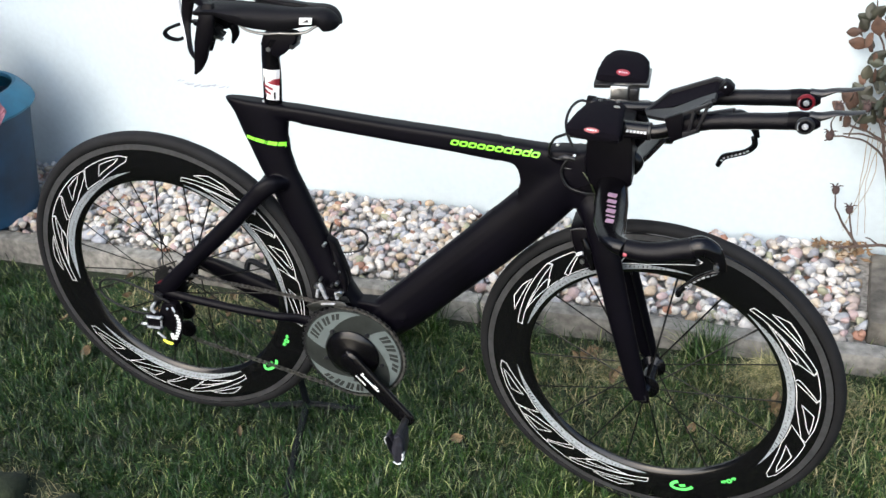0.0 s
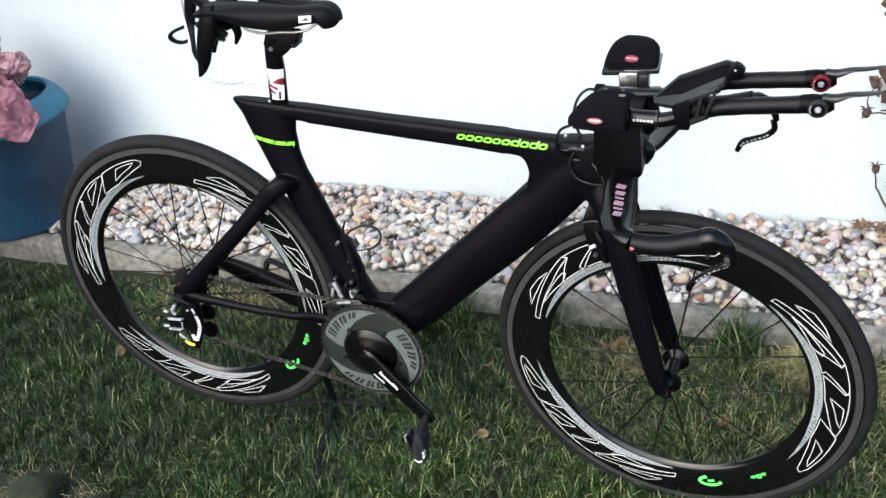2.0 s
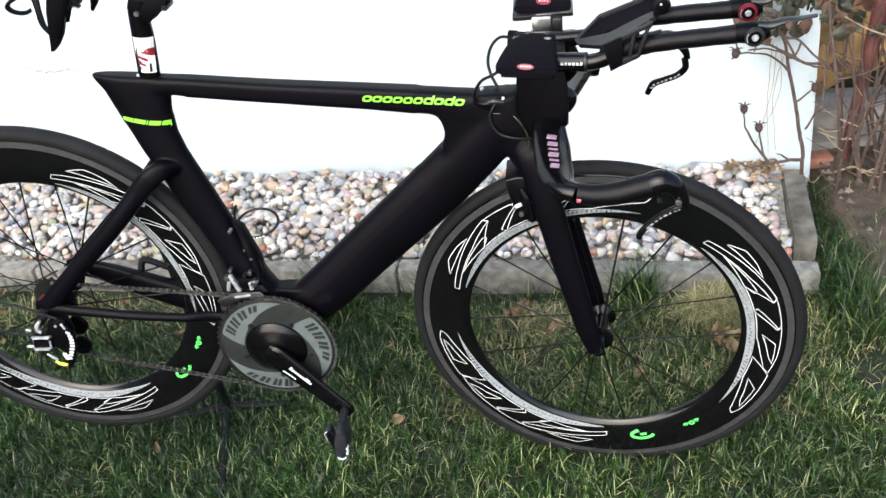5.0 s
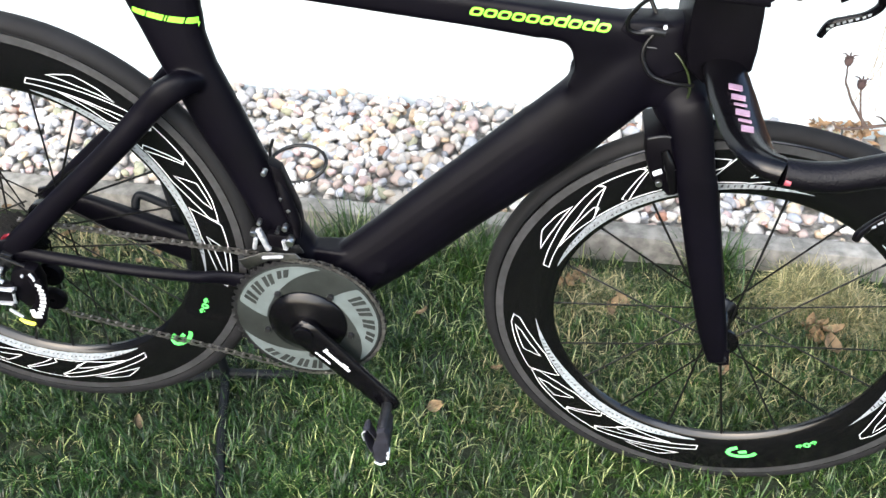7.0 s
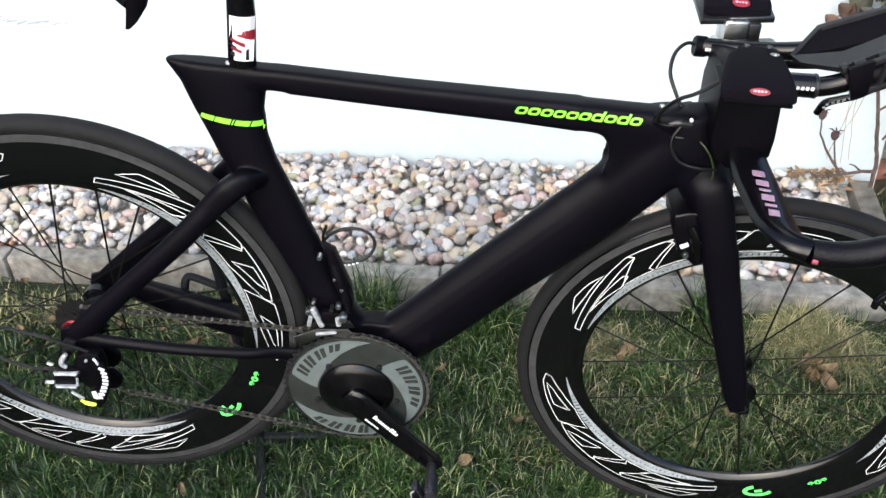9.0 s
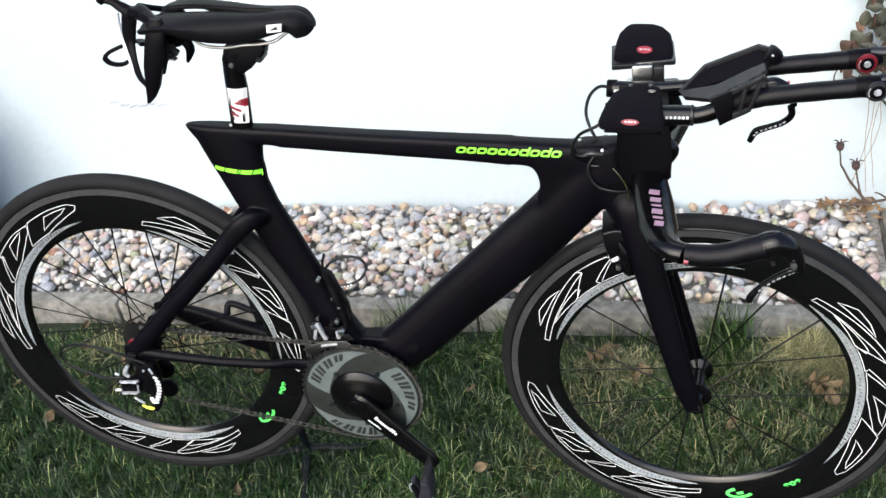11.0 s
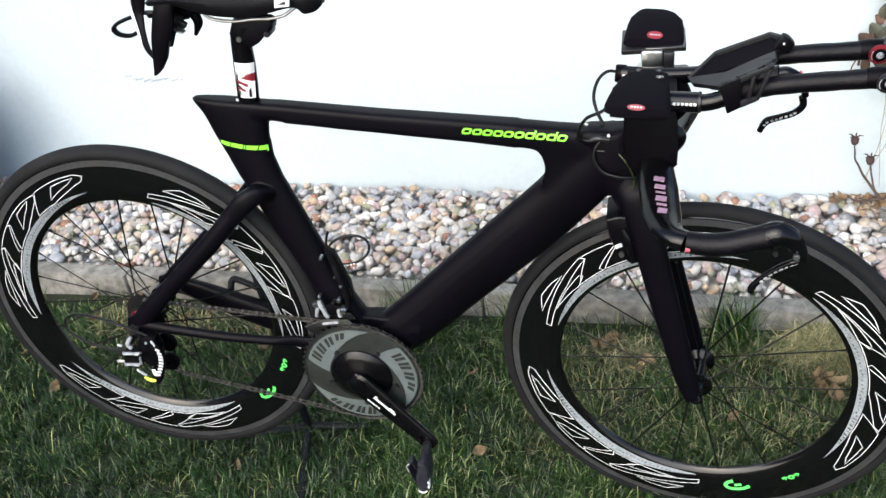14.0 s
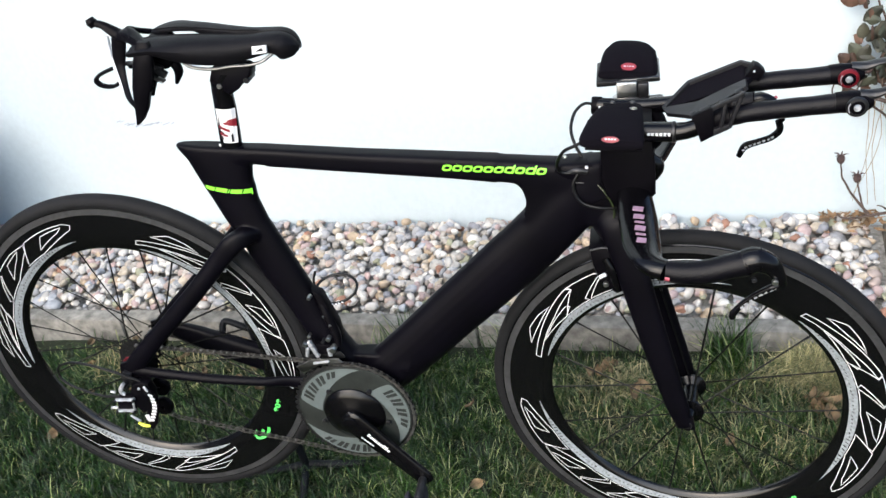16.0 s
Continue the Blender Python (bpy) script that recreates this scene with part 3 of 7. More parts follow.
part("crown_race", smooth_tube([(0.815, 0, 0.714), (0.819, 0, 0.706)], [(0.036, 0.0285), (0.036, 0.0285)], 28, side=(0, 1, 0)), M_PLASTIC, fork)
for s in (-1, 1):
    part("fork_end", plate([(0.966, 0.345), (0.986, 0.345), (0.992, 0.322), (0.980, 0.316), (0.966, 0.322)], s * 0.0545 - 0.004, s * 0.0545 + 0.004, 0.0015), M_PLASTIC, fork)


# ---- decals on the frame ----
def rounded_slot(bm, x0, x1, z0, z1, stroke, slant, lift, gap=None, n=7):
    """A slanted rounded ring laid on the frame's side; gap: an angle span left open."""
    cx, cz, hw, hh = (x0 + x1) / 2, (z0 + z1) / 2, (x1 - x0) / 2, (z1 - z0) / 2
    steps = 4 * n
    rows = []
    for k in range(steps + 1):
        a = 2 * math.pi * k / steps
        c, s = math.cos(a), math.sin(a)
        c, s = math.copysign(abs(c) ** 0.6, c), math.copysign(abs(s) ** 0.6, s)
        row = []
        for f in (0, 1):
            x, z = cx + (hw - stroke * f) * c, cz + (hh - stroke * 0.85 * f) * s
            x += slant * (z - z0)
            row.append(bm.verts.new((x, skin_y(x, z, lift), z)))
        rows.append((math.degrees(a), row))
    for (a, p), (b, q) in zip(rows, rows[1:]):
        if gap and gap[0] <= (a + b) / 2 <= gap[1]:
            continue
        bm.faces.new((p[0], q[0], q[1], p[1]))


def slanted_bar(bm, x0, x1, z0, z1, slant, lift, n=4):
    for k in range(n):
        za, zb = z0 + (z1 - z0) * k / n, z0 + (z1 - z0) * (k + 1) / n
        ps = [(x0 + slant * (za - z0), za), (x1 + slant * (za - z0), za), (x1 + slant * (zb - z0), zb), (x0 + slant * (zb - z0), zb)]
        bm.faces.new([bm.verts.new((x, skin_y(x, z, lift), z)) for x, z in ps])


bm = bmesh.new()
for k in range(10):
    x, z0 = 0.584 + k * 0.0154, 0.7472 + k * 0.00015
    rounded_slot(bm, x, x + 0.0140, z0, z0 + 0.0102, 0.0032, 0.34, 0.0007)
    if k in (6, 8):
        slanted_bar(bm, x + 0.0108, x + 0.0140, z0, z0 + 0.0128, 0.34, 0.0008)
part("lettering", bm, M_GREEN, frame_body, "lime green slanted rounded shapes", smooth=False)
bm = bmesh.new()
for a, b in ((0.1985, 0.2155), (0.217, 0.2365), (0.2385, 0.2400), (0.2420, 0.2600), (0.2620, 0.2790)):
    n = 6
    for i in range(n):
        x0, x1 = a + (b - a) * i / n, a + (b - a) * (i + 1) / n
        z = [0.7015 - 0.10 * (x - 0.198) + 0.35 * max(0, x - 0.24) ** 1.5 for x in (x0, x1)]
        h = 0.0072
        vs = [(x0, z[0] - h), (x1, z[1] - h), (x1 + 0.003, z[1]), (x0 + 0.003, z[0])]
        bm.faces.new([bm.verts.new((x, skin_y(x, zz, 0.0008), zz)) for x, zz in vs])
part("lime_band", bm, M_GREEN, frame_body, "lime green broken band", smooth=False)

# ---- seat post, saddle ----
post = part("seat_post", skin(bmesh.new(), [[Vector((x + w * math.cos(a), 0.0125 * math.sin(a), z)) for a in [2 * math.pi * k / 18 for k in range(18)]]
                                            for x, w, z in ((0.2575, 0.017, 0.745), (0.2590, 0.0175, 0.80), (0.2595, 0.0172, 0.83), (0.2590, 0.016, 0.856), (0.263, 0.019, 0.874), (0.272, 0.022, 0.886))]), M_GLOSS, bike, "black aero carbon seat post")
part("post_head", plate([(0.246, 0.874), (0.254, 0.896), (0.268, 0.9015), (0.308, 0.9015), (0.316, 0.896), (0.314, 0.885), (0.303, 0.876), (0.290, 0.868), (0.276, 0.852)], -0.012, 0.012, 0.004), M_FRAME, post)
part("clamp_bolt", cylinder((0.262, -0.0145, 0.868), (0.262, -0.011, 0.868), 0.004, 10), M_SILVER, post)
part("clamp_screw", cylinder((0.306, -0.014, 0.878), (0.306, 0.014, 0.878), 0.0045, 10), M_STEEL, post)
part("post_grommet", cylinder((0.236, -0.004, 0.7640), (0.236, -0.004, 0.7692), 0.004, 10), M_SILVER, frame_body)
for shapes, m, lab in (((((0.2415, 0.775), (0.2705, 0.775), (0.2735, 0.831), (0.244, 0.831)),), M_WHITE, "white sticker with red and black strokes"),
                       ((((0.252, 0.807), (0.272, 0.802), (0.273, 0.815), (0.262, 0.814)), ((0.243, 0.800), (0.262, 0.793), (0.262, 0.798), (0.245, 0.804)), ((0.244, 0.789), (0.258, 0.785), (0.258, 0.789), (0.246, 0.793))), M_RED, ""),
                       ((((0.243, 0.794), (0.252, 0.790), (0.252, 0.793), (0.243, 0.797)), ((0.243, 0.781), (0.250, 0.780), (0.249, 0.786), (0.244, 0.786)), ((0.262, 0.777), (0.266, 0.777), (0.266, 0.792), (0.263, 0.789))), M_STEEL, "")):
    bm = bmesh.new()
    lift = 0.0130 if m is M_WHITE else 0.0134
    for shape in shapes:
        n = 6
        (ax, az), (bx, bz), (cx, cz), (dx, dz) = shape
        for i in range(n):
            f, g_ = i / n, (i + 1) / n
            pts = [(ax + (bx - ax) * f, az + (bz - az) * f), (ax + (bx - ax) * g_, az + (bz - az) * g_), (dx + (cx - dx) * g_, dz + (cz - dz) * g_), (dx + (cx - dx) * f, dz + (cz - dz) * f)]
            bm.faces.new([bm.verts.new((x + 0.0035, -lift * math.sqrt(max(0.02, 1 - ((x - 0.2565) / 0.0182) ** 2)), z)) for x, z in pts])
    part("sticker" if m is M_WHITE else "sticker_print", bm, m, post, lab, smooth=False)


def saddle_half(side):
    """One half of the split saddle. Rows: x, slot edge, outer edge, top, lower edge."""
    rows = [(0.147, 0.036, 0.050, 0.932, 0.927), (0.151, 0.024, 0.059, 0.9375, 0.927), (0.160, 0.018, 0.063, 0.942, 0.928), (0.175, 0.016, 0.065, 0.9455, 0.930), (0.195, 0.016, 0.063, 0.9475, 0.9295),
            (0.220, 0.015, 0.059, 0.9485, 0.9215), (0.250, 0.011, 0.052, 0.9485, 0.9145), (0.286, 0.007, 0.044, 0.9475, 0.912), (0.313, 0.005, 0.038, 0.9475, 0.916), (0.333, 0.003, 0.034, 0.9490, 0.921),
            (0.353, 0.0008, 0.031, 0.9508, 0.9262), (0.362, 0.0006, 0.0295, 0.9512, 0.9235), (0.369, 0.0005, 0.028, 0.9505, 0.9170), (0.378, 0.0005, 0.024, 0.9475, 0.9172), (0.386, 0.0005, 0.017, 0.941, 0.9195), (0.3915, 0.0004, 0.007, 0.932, 0.925)]
    xs = [r[0] for r in rows]
    fine = curve([Vector((r[1], r[2], r[3])) for r in rows], 3)
    low = curve([Vector((r[0], r[4], 0)) for r in rows], 3)
    rings = []
    for p, q in zip(fine, low):
        yi, yo, zt, x, zl = p.x, p.y, p.z, q.x, q.y
        w, d = yo - yi, zt - zl
        prof = [(yi, zt - 0.0035), (yi + w * 0.06, zt - 0.0008), (yi + w * 0.30, zt), (yi + w * 0.55, zt - 0.0008), (yi + w * 0.76, zt - 0.0035), (yi + w * 0.91, zt - 0.25 * d), (yo, zt - 0.42 * d),
                (yo - 0.010 * w, zt - 0.62 * d), (yo - 0.06 * w, zt - 0.84 * d), (yo - 0.13 * w, zl), (yo - 0.22 * w, zl + 0.1 * d), (yi + w * 0.62, zt - 0.38 * d), (yi + w * 0.3, zt - 0.3 * d), (yi, zt - min(0.007, 0.5 * d))]
        rings.append([Vector((x, side * y, z)) for y, z in prof])
    return skin(bmesh.new(), rings)


saddle = part("saddle", saddle_half(-1), M_SADDLE, bike, "black padded split saddle with white nose label")
part("far_half", saddle_half(1), M_SADDLE, saddle)
for s in (-1, 1):
    part("seam", smooth_tube([(0.160, s * 0.0185, 0.9425), (0.195, s * 0.0175, 0.9465), (0.230, s * 0.014, 0.9478), (0.290, s * 0.0085, 0.9470), (0.330, s * 0.005, 0.9485)], 0.0010, 6), M_PLASTIC, saddle)
    part("saddle_rail", smooth_tube([(0.205, s * 0.022, 0.920), (0.220, s * 0.022, 0.906), (0.234, s * 0.022, 0.900), (0.263, s * 0.022, 0.899), (0.290, s * 0.022, 0.9035), (0.316, s * 0.022, 0.906), (0.337, s * 0.021, 0.911), (0.350, s * 0.017, 0.919), (0.361, s * 0.012, 0.926)], 0.0026, 8), M_RAIL, saddle, "dull metal rail")
part("saddle_label", plate([(0.3315, 0.9270), (0.3530, 0.9300), (0.3545, 0.9405), (0.3325, 0.9385)], -0.0345, -0.0315, 0.0, matrix=Matrix.Rotation(radians(0), 4, "X")), M_WHITE, saddle, "small white label")
part("saddle_mark", plate([(0.336, 0.931), (0.349, 0.933), (0.347, 0.9375), (0.341, 0.934)], -0.0350, -0.0340, 0.0), M_STEEL, saddle)

# ---- bottle cage carrier behind the saddle ----
cage = part("cage_bracket", plate([(0.140, 0.905), (0.150, 0.932), (0.178, 0.934), (0.198, 0.914), (0.190, 0.896), (0.166, 0.890)], -0.030, 0.030, 0.004), M_PLASTIC, bike, "black carrier bracket under the saddle")
part("bracket_arm", smooth_tube([(0.182, -0.008, 0.905), (0.193, -0.010, 0.896), (0.196, -0.010, 0.884), (0.189, -0.010, 0.866)], [0.006, 0.008, 0.007, 0.0025], 10), M_PLASTIC, cage)
part("bracket_arm", smooth_tube([(0.168, -0.030, 0.905), (0.166, -0.036, 0.880), (0.160, -0.036, 0.858)], [0.006, 0.006, 0.0035], 10), M_PLASTIC, cage)
for c, size, turn in (((0.172, -0.030, 0.902), (0.026, 0.012, 0.008), 20), ((0.180, -0.032, 0.892), (0.018, 0.010, 0.010), 35), ((0.168, -0.034, 0.885), (0.014, 0.010, 0.012), 10)):
    part("clamp_block", box(size, c, 0.002, Matrix.Rotation(radians(turn), 3, "Y")), M_STEEL, cage, "dark metal clamp block")
part("bracket_plate", box((0.020, 0.012, 0.003), (0.176, -0.036, 0.8835), 0.001, Matrix.Rotation(radians(24), 3, "Y")), M_SILVER, cage, "silver clamp plate")
part("clamp_screw", cylinder((0.164, -0.040, 0.899), (0.164, -0.030, 0.899), 0.0035, 10), M_SILVER, cage)
tongue = part("cage_tongue", skin(bmesh.new(), [[Vector((x + w * c, y + 0.0045 * d, z)) for c, d in ((-1, -0.6), (-0.8, -1), (0.8, -1), (1, -0.6), (1, 1), (-1, 1))] for x, y, z, w in
                                       ((0.173, -0.052, 0.946, 0.008), (0.174, -0.057, 0.936, 0.0125), (0.170, -0.060, 0.915, 0.0145), (0.1615, -0.062, 0.880, 0.0140), (0.1535, -0.061, 0.848, 0.0105), (0.1465, -0.060, 0.830, 0.006), (0.142, -0.060, 0.822, 0.0025))]), M_PLASTIC, cage, "flat black cage tongue")
part("tongue_rib", smooth_tube([(0.184, -0.058, 0.930), (0.180, -0.059, 0.905), (0.174, -0.060, 0.882), (0.172, -0.058, 0.874)], [0.004, 0.005, 0.005, 0.003], 8), M_PLASTIC, tongue)
part("cage_back_rail", smooth_tube([(0.172, -0.044, 0.934), (0.155, -0.030, 0.935), (0.131, -0.010, 0.939), (0.111, 0.000, 0.935), (0.096, 0.002, 0.942), (0.082, 0.004, 0.949), (0.066, 0.004, 0.952)], [(0.010, 0.008), (0.012, 0.010), (0.011, 0.012), (0.008, 0.010), (0.006, 0.008), (0.005, 0.006), (0.005, 0.005)], 10), M_PLASTIC, cage)
part("cage_knob", smooth_tube([(0.070, 0.004, 0.947), (0.066, 0.004, 0.953), (0.063, 0.004, 0.959)], [0.006, 0.0085, 0.006], 12), M_PLASTIC, cage)
part("cage_strut", smooth_tube([(0.146, -0.030, 0.941), (0.132, -0.012, 0.946), (0.124, 0.004, 0.944), (0.130, 0.020, 0.936), (0.150, 0.036, 0.928)], 0.0045, 10), M_PLASTIC, cage)
web = part("cage_side_web", smooth_tube([(0.108, -0.002, 0.934), (0.101, -0.002, 0.905), (0.100, -0.004, 0.886), (0.107, -0.016, 0.866), (0.122, -0.036, 0.851), (0.140, -0.054, 0.846)], [(0.012, 0.003), (0.011, 0.003), (0.008, 0.003), (0.007, 0.003), (0.006, 0.003), (0.004, 0.003)], 10, side=(0, 1, 0)), M_PLASTIC, cage)
part("cage_side_rail", smooth_tube([(0.087, 0.0, 0.934), (0.0865, 0.0, 0.912), (0.088, 0.0, 0.893), (0.097, -0.010, 0.872), (0.109, -0.022, 0.856), (0.120, -0.032, 0.849)], [(0.0034, 0.0036)] * 6, 10, side=(0, 1, 0)), M_BRIGHT, web, "silver cage edge")
part("cage_hoop", smooth_tube([(0.132, -0.024, 0.897), (0.112, 0.000, 0.892), (0.083, 0.004, 0.882), (0.058, 0.002, 0.871), (0.053, -0.002, 0.863), (0.064, -0.006, 0.857), (0.083, -0.006, 0.857), (0.100, -0.006, 0.868)], [(0.003, 0.006)] * 8, 10, side=(0, 1, 0)), M_PLASTIC, cage)

# ---- crank, rings, chain ----
BB = Vector((0.412, 0, 0.273))
ARM = radians(-41)


def toothed(r, teeth, y, inner, thick=0.0022):
    prof = []
    for k in range(teeth * 4):
        a = 2 * math.pi * k / (teeth * 4)
        prof.append((a, r + (0.0042 if k % 4 in (1, 2) else 0.0)))
    bm = bmesh.new()
    rows = []
    for a, rr in prof:
        c, s = math.cos(a), math.sin(a)
        rows.append([bm.verts.new((BB.x + q * c, yy, BB.z + q * s)) for q, yy in ((inner, y - thick), (r - 0.004, y - thick), (rr, y - thick * 0.4), (rr, y + thick * 0.4), (r - 0.004, y + thick), (inner, y + thick))])
    n = len(rows)
    for k in range(n):
        a, b = rows[k], rows[(k + 1) % n]
        for j in range(6):
            bm.faces.new((a[j], a[(j + 1) % 6], b[(j + 1) % 6], b[j]))
    bmesh.ops.recalc_face_normals(bm, faces=bm.faces)
    return bm


crankset = part("chainring", toothed(0.1065, 54, -0.0445, 0.050), M_STEEL, bike, "large dark aero chainring with grey panels")
part("inner_chainring", toothed(0.082, 42, -0.0370, 0.050), M_STEEL, crankset)
part("ring_disc", lathe([(0.030, -0.0480), (0.060, -0.0500), (0.1020, -0.0470), (0.1030, -0.0460), (0.060, -0.0455), (0.030, -0.0455)], 72, matrix=Matrix.Translation(BB)), M_RINGBASE, crankset, "dark grey ring cover")


def cover_y(r):
    return -0.0506 + (0.003 * (r - 0.060) / 0.0435 if r > 0.060 else 0.0)


def ring_patch(bm, corners, lift, n=4):
    """A small patch between four (angle, r) corners, following the cover."""
    for k in range(n):
        f, g_ = k / n, (k + 1) / n
        (a0, r0), (a1, r1), (a2, r2), (a3, r3) = corners
        ps = [(a0 + (a1 - a0) * f, r0 + (r1 - r0) * f), (a0 + (a1 - a0) * g_, r0 + (r1 - r0) * g_), (a3 + (a2 - a3) * g_, r3 + (r2 - r3) * g_), (a3 + (a2 - a3) * f, r3 + (r2 - r3) * f)]
        bm.faces.new([bm.verts.new((BB.x + r * math.cos(radians(a)), cover_y(r) - lift, BB.z + r * math.sin(radians(a)))) for a, r in ps])


# three swept panels: a blunt end at the spider, a sharp tip along the rim
PANEL_IN = [(0, 0.0580), (15, 0.0580), (32, 0.0590), (48, 0.0630), (64, 0.0705), (82, 0.0830), (100, 0.0985)]


def panel_in(s):
    for (sa, ra), (sb, rb) in zip(PANEL_IN, PANEL_IN[1:]):
        if s <= sb:
            return ra + (rb - ra) * (s - sa) / (sb - sa)
    return 0.0985


def panel_out(s):
    return min(0.0995, 0.0580 + 0.0415 * s / 13)


for end in (60, 181, -58):
    bm = bmesh.new()
    for k in range(40):
        s0, s1 = 2.5 * k, 2.5 * (k + 1)
        for f0, f1 in ((0, 0.5), (0.5, 1)):
            ring_patch(bm, [(end - s_, panel_in(s_) + (max(panel_out(s_), panel_in(s_)) - panel_in(s_)) * f) for s_, f in ((s0, f0), (s1, f0), (s1, f1), (s0, f1))], 0.0003, 1)
    bmesh.ops.dissolve_degenerate(bm, dist=1e-5, edges=bm.edges)
    panel = part("grey_panel", bm, M_GREY, crankset, "grey swept crescent panel", smooth=False)
    for s0, s1, lo, hi in ((16, 26, 0.0760, 0.0950), (30, 40, 0.0765, 0.0950), (45, 56, 0.0785, 0.0950), (61, 72, 0.0830, 0.0955)):
        for f0, f1 in ((0, 0.40), (0.56, 1)):
            bm = bmesh.new()
            ring_patch(bm, [(end - s0 - (s1 - s0) * f0, lo), (end - s0 - (s1 - s0) * f1, lo), (end - s0 - (s1 - s0) * f1 - 3, hi), (end - s0 - (s1 - s0) * f0 - 3, hi)], 0.0009, 2)
            part("panel_bar", bm, M_RINGBASE, panel, smooth=False)
for k in range(5):
    a = radians(-12 + 72 * k)
    c = BB + Vector((0.0625 * math.cos(a), 0, 0.0625 * math.sin(a)))
    part("ring_bolt", cylinder(c + Vector((0, -0.0545, 0)), c + Vector((0, -0.048, 0)), 0.0048, 10), M_STEEL, crankset)
part("spider", lathe([(0.0, -0.066), (0.016, -0.066), (0.026, -0.063), (0.040, -0.0575), (0.0545, -0.0535), (0.0560, -0.0515), (0.0560, -0.048), (0.0, -0.048)], 48, closed_profile=False, matrix=Matrix.Translation(BB)), M_GLOSS, crankset, "glossy black hollow spider")
END = BB + Vector((0.164 * math.cos(ARM), 0, 0.164 * math.sin(ARM)))
arm_path = [BB + Vector((-0.016 * math.cos(ARM), -0.067, -0.016 * math.sin(ARM))), BB + Vector((0, -0.070, 0)), BB + Vector((0.05 * math.cos(ARM), -0.073, 0.05 * math.sin(ARM))),
            BB + Vector((0.11 * math.cos(ARM), -0.077, 0.11 * math.sin(ARM))), END + Vector((0, -0.081, 0)), END + Vector((0.014 * math.cos(ARM), -0.081, 0.014 * math.sin(ARM)))]
crank = part("crank_arm", smooth_tube(arm_path, [(0.014, 0.005), (0.023, 0.0085), (0.0205, 0.0085), (0.0175, 0.0075), (0.0160, 0.007), (0.010, 0.005)], 16, side=(0, 1, 0), power=2.8), M_GLOSS, bike, "black hollow crank arm")
part("crank_cap", lathe([(0.0, -0.0815), (0.010, -0.0815), (0.0135, -0.0805), (0.0145, -0.077), (0.0145, -0.07)], 24, closed_profile=False, matrix=Matrix.Translation(BB)), M_GLOSS, crank)
bm = bmesh.new()
e0, e1 = Vector((math.cos(ARM), 0, math.sin(ARM))), Vector((-math.sin(ARM), 0, math.cos(ARM)))
for k in range(9):
    t0 = 0.034 + k * 0.0056
    hgt = 0.0075 if k in (0, 6, 7) else 0.0052
    yy = -0.0826 - 0.00006 * k * 6
    a = BB + e0 * t0 + e1 * 0.0035
    bm.faces.new([bm.verts.new(p + Vector((0, yy, 0))) for p in (a, a + e0 * 0.0046, a + e0 * 0.0046 + e1 * hgt, a + e1 * hgt)])
for k in range(5):
    a = BB + e0 * (0.030 + k * 0.006) - e1 * 0.0095
    bm.faces.new([bm.verts.new(p + Vector((0, -0.0815, 0))) for p in (a, a + e0 * 0.0045, a + e0 * 0.0045 + e1 * 0.003, a + e1 * 0.003)])
part("crank_marks", bm, M_WHITE, crank, "white lettering shapes", smooth=False)
part("crank_arm", smooth_tube([BB + Vector((0, 0.070, 0)), BB + Vector((-0.09 * math.cos(ARM), 0.076, -0.09 * math.sin(ARM))), BB + Vector((-0.17 * math.cos(ARM), 0.080, -0.17 * math.sin(ARM)))], [(0.02, 0.008), (0.016, 0.008), (0.013, 0.007)], 14, side=(0, 1, 0)), M_GLOSS, bike, "black hollow crank arm")


def pedal(parent, at, tilt, sign):
    """Road clipless pedal: spindle, body with a front claw, rear lip and steel plate."""
    m = Matrix.Translation(at) @ Matrix.Rotation(tilt, 4, "Y") @ Matrix.Diagonal((0.82, 0.84, 1.1, 1))
    body = part("pedal", plate([(-0.046, -0.004), (-0.036, 0.006), (-0.010, 0.010), (0.022, 0.009), (0.036, 0.003), (0.034, -0.006), (0.010, -0.009), (-0.030, -0.008)], sign * 0.028, sign * 0.088, 0.004, matrix=m), M_CLEAT, parent, "black road clipless pedal")
    part("spindle", cylinder(m @ Vector((0, 0, 0)), m @ Vector((0, sign * 0.062, 0)), 0.0085, 12, r2=0.007), M_STEEL, body)
    part("rear_lip", plate([(0.026, 0.0), (0.040, -0.002), (0.042, 0.010), (0.034, 0.011)], sign * 0.040, sign * 0.078, 0.001, matrix=m), M_SILVER, body, "worn silver lip")
    part("claw", smooth_tube([m @ Vector(p) for p in ((-0.030, sign * 0.034, 0.004), (-0.047, sign * 0.040, 0.004), (-0.050, sign * 0.058, 0.005), (-0.047, sign * 0.076, 0.004), (-0.030, sign * 0.082, 0.004))], 0.0035, 8), M_PLASTIC, body)
    part("wear_plate", plate([(-0.012, 0.0104), (0.018, 0.0098), (0.018, 0.0112), (-0.012, 0.0118)], sign * 0.042, sign * 0.076, 0.0, matrix=m), M_STEEL, body)


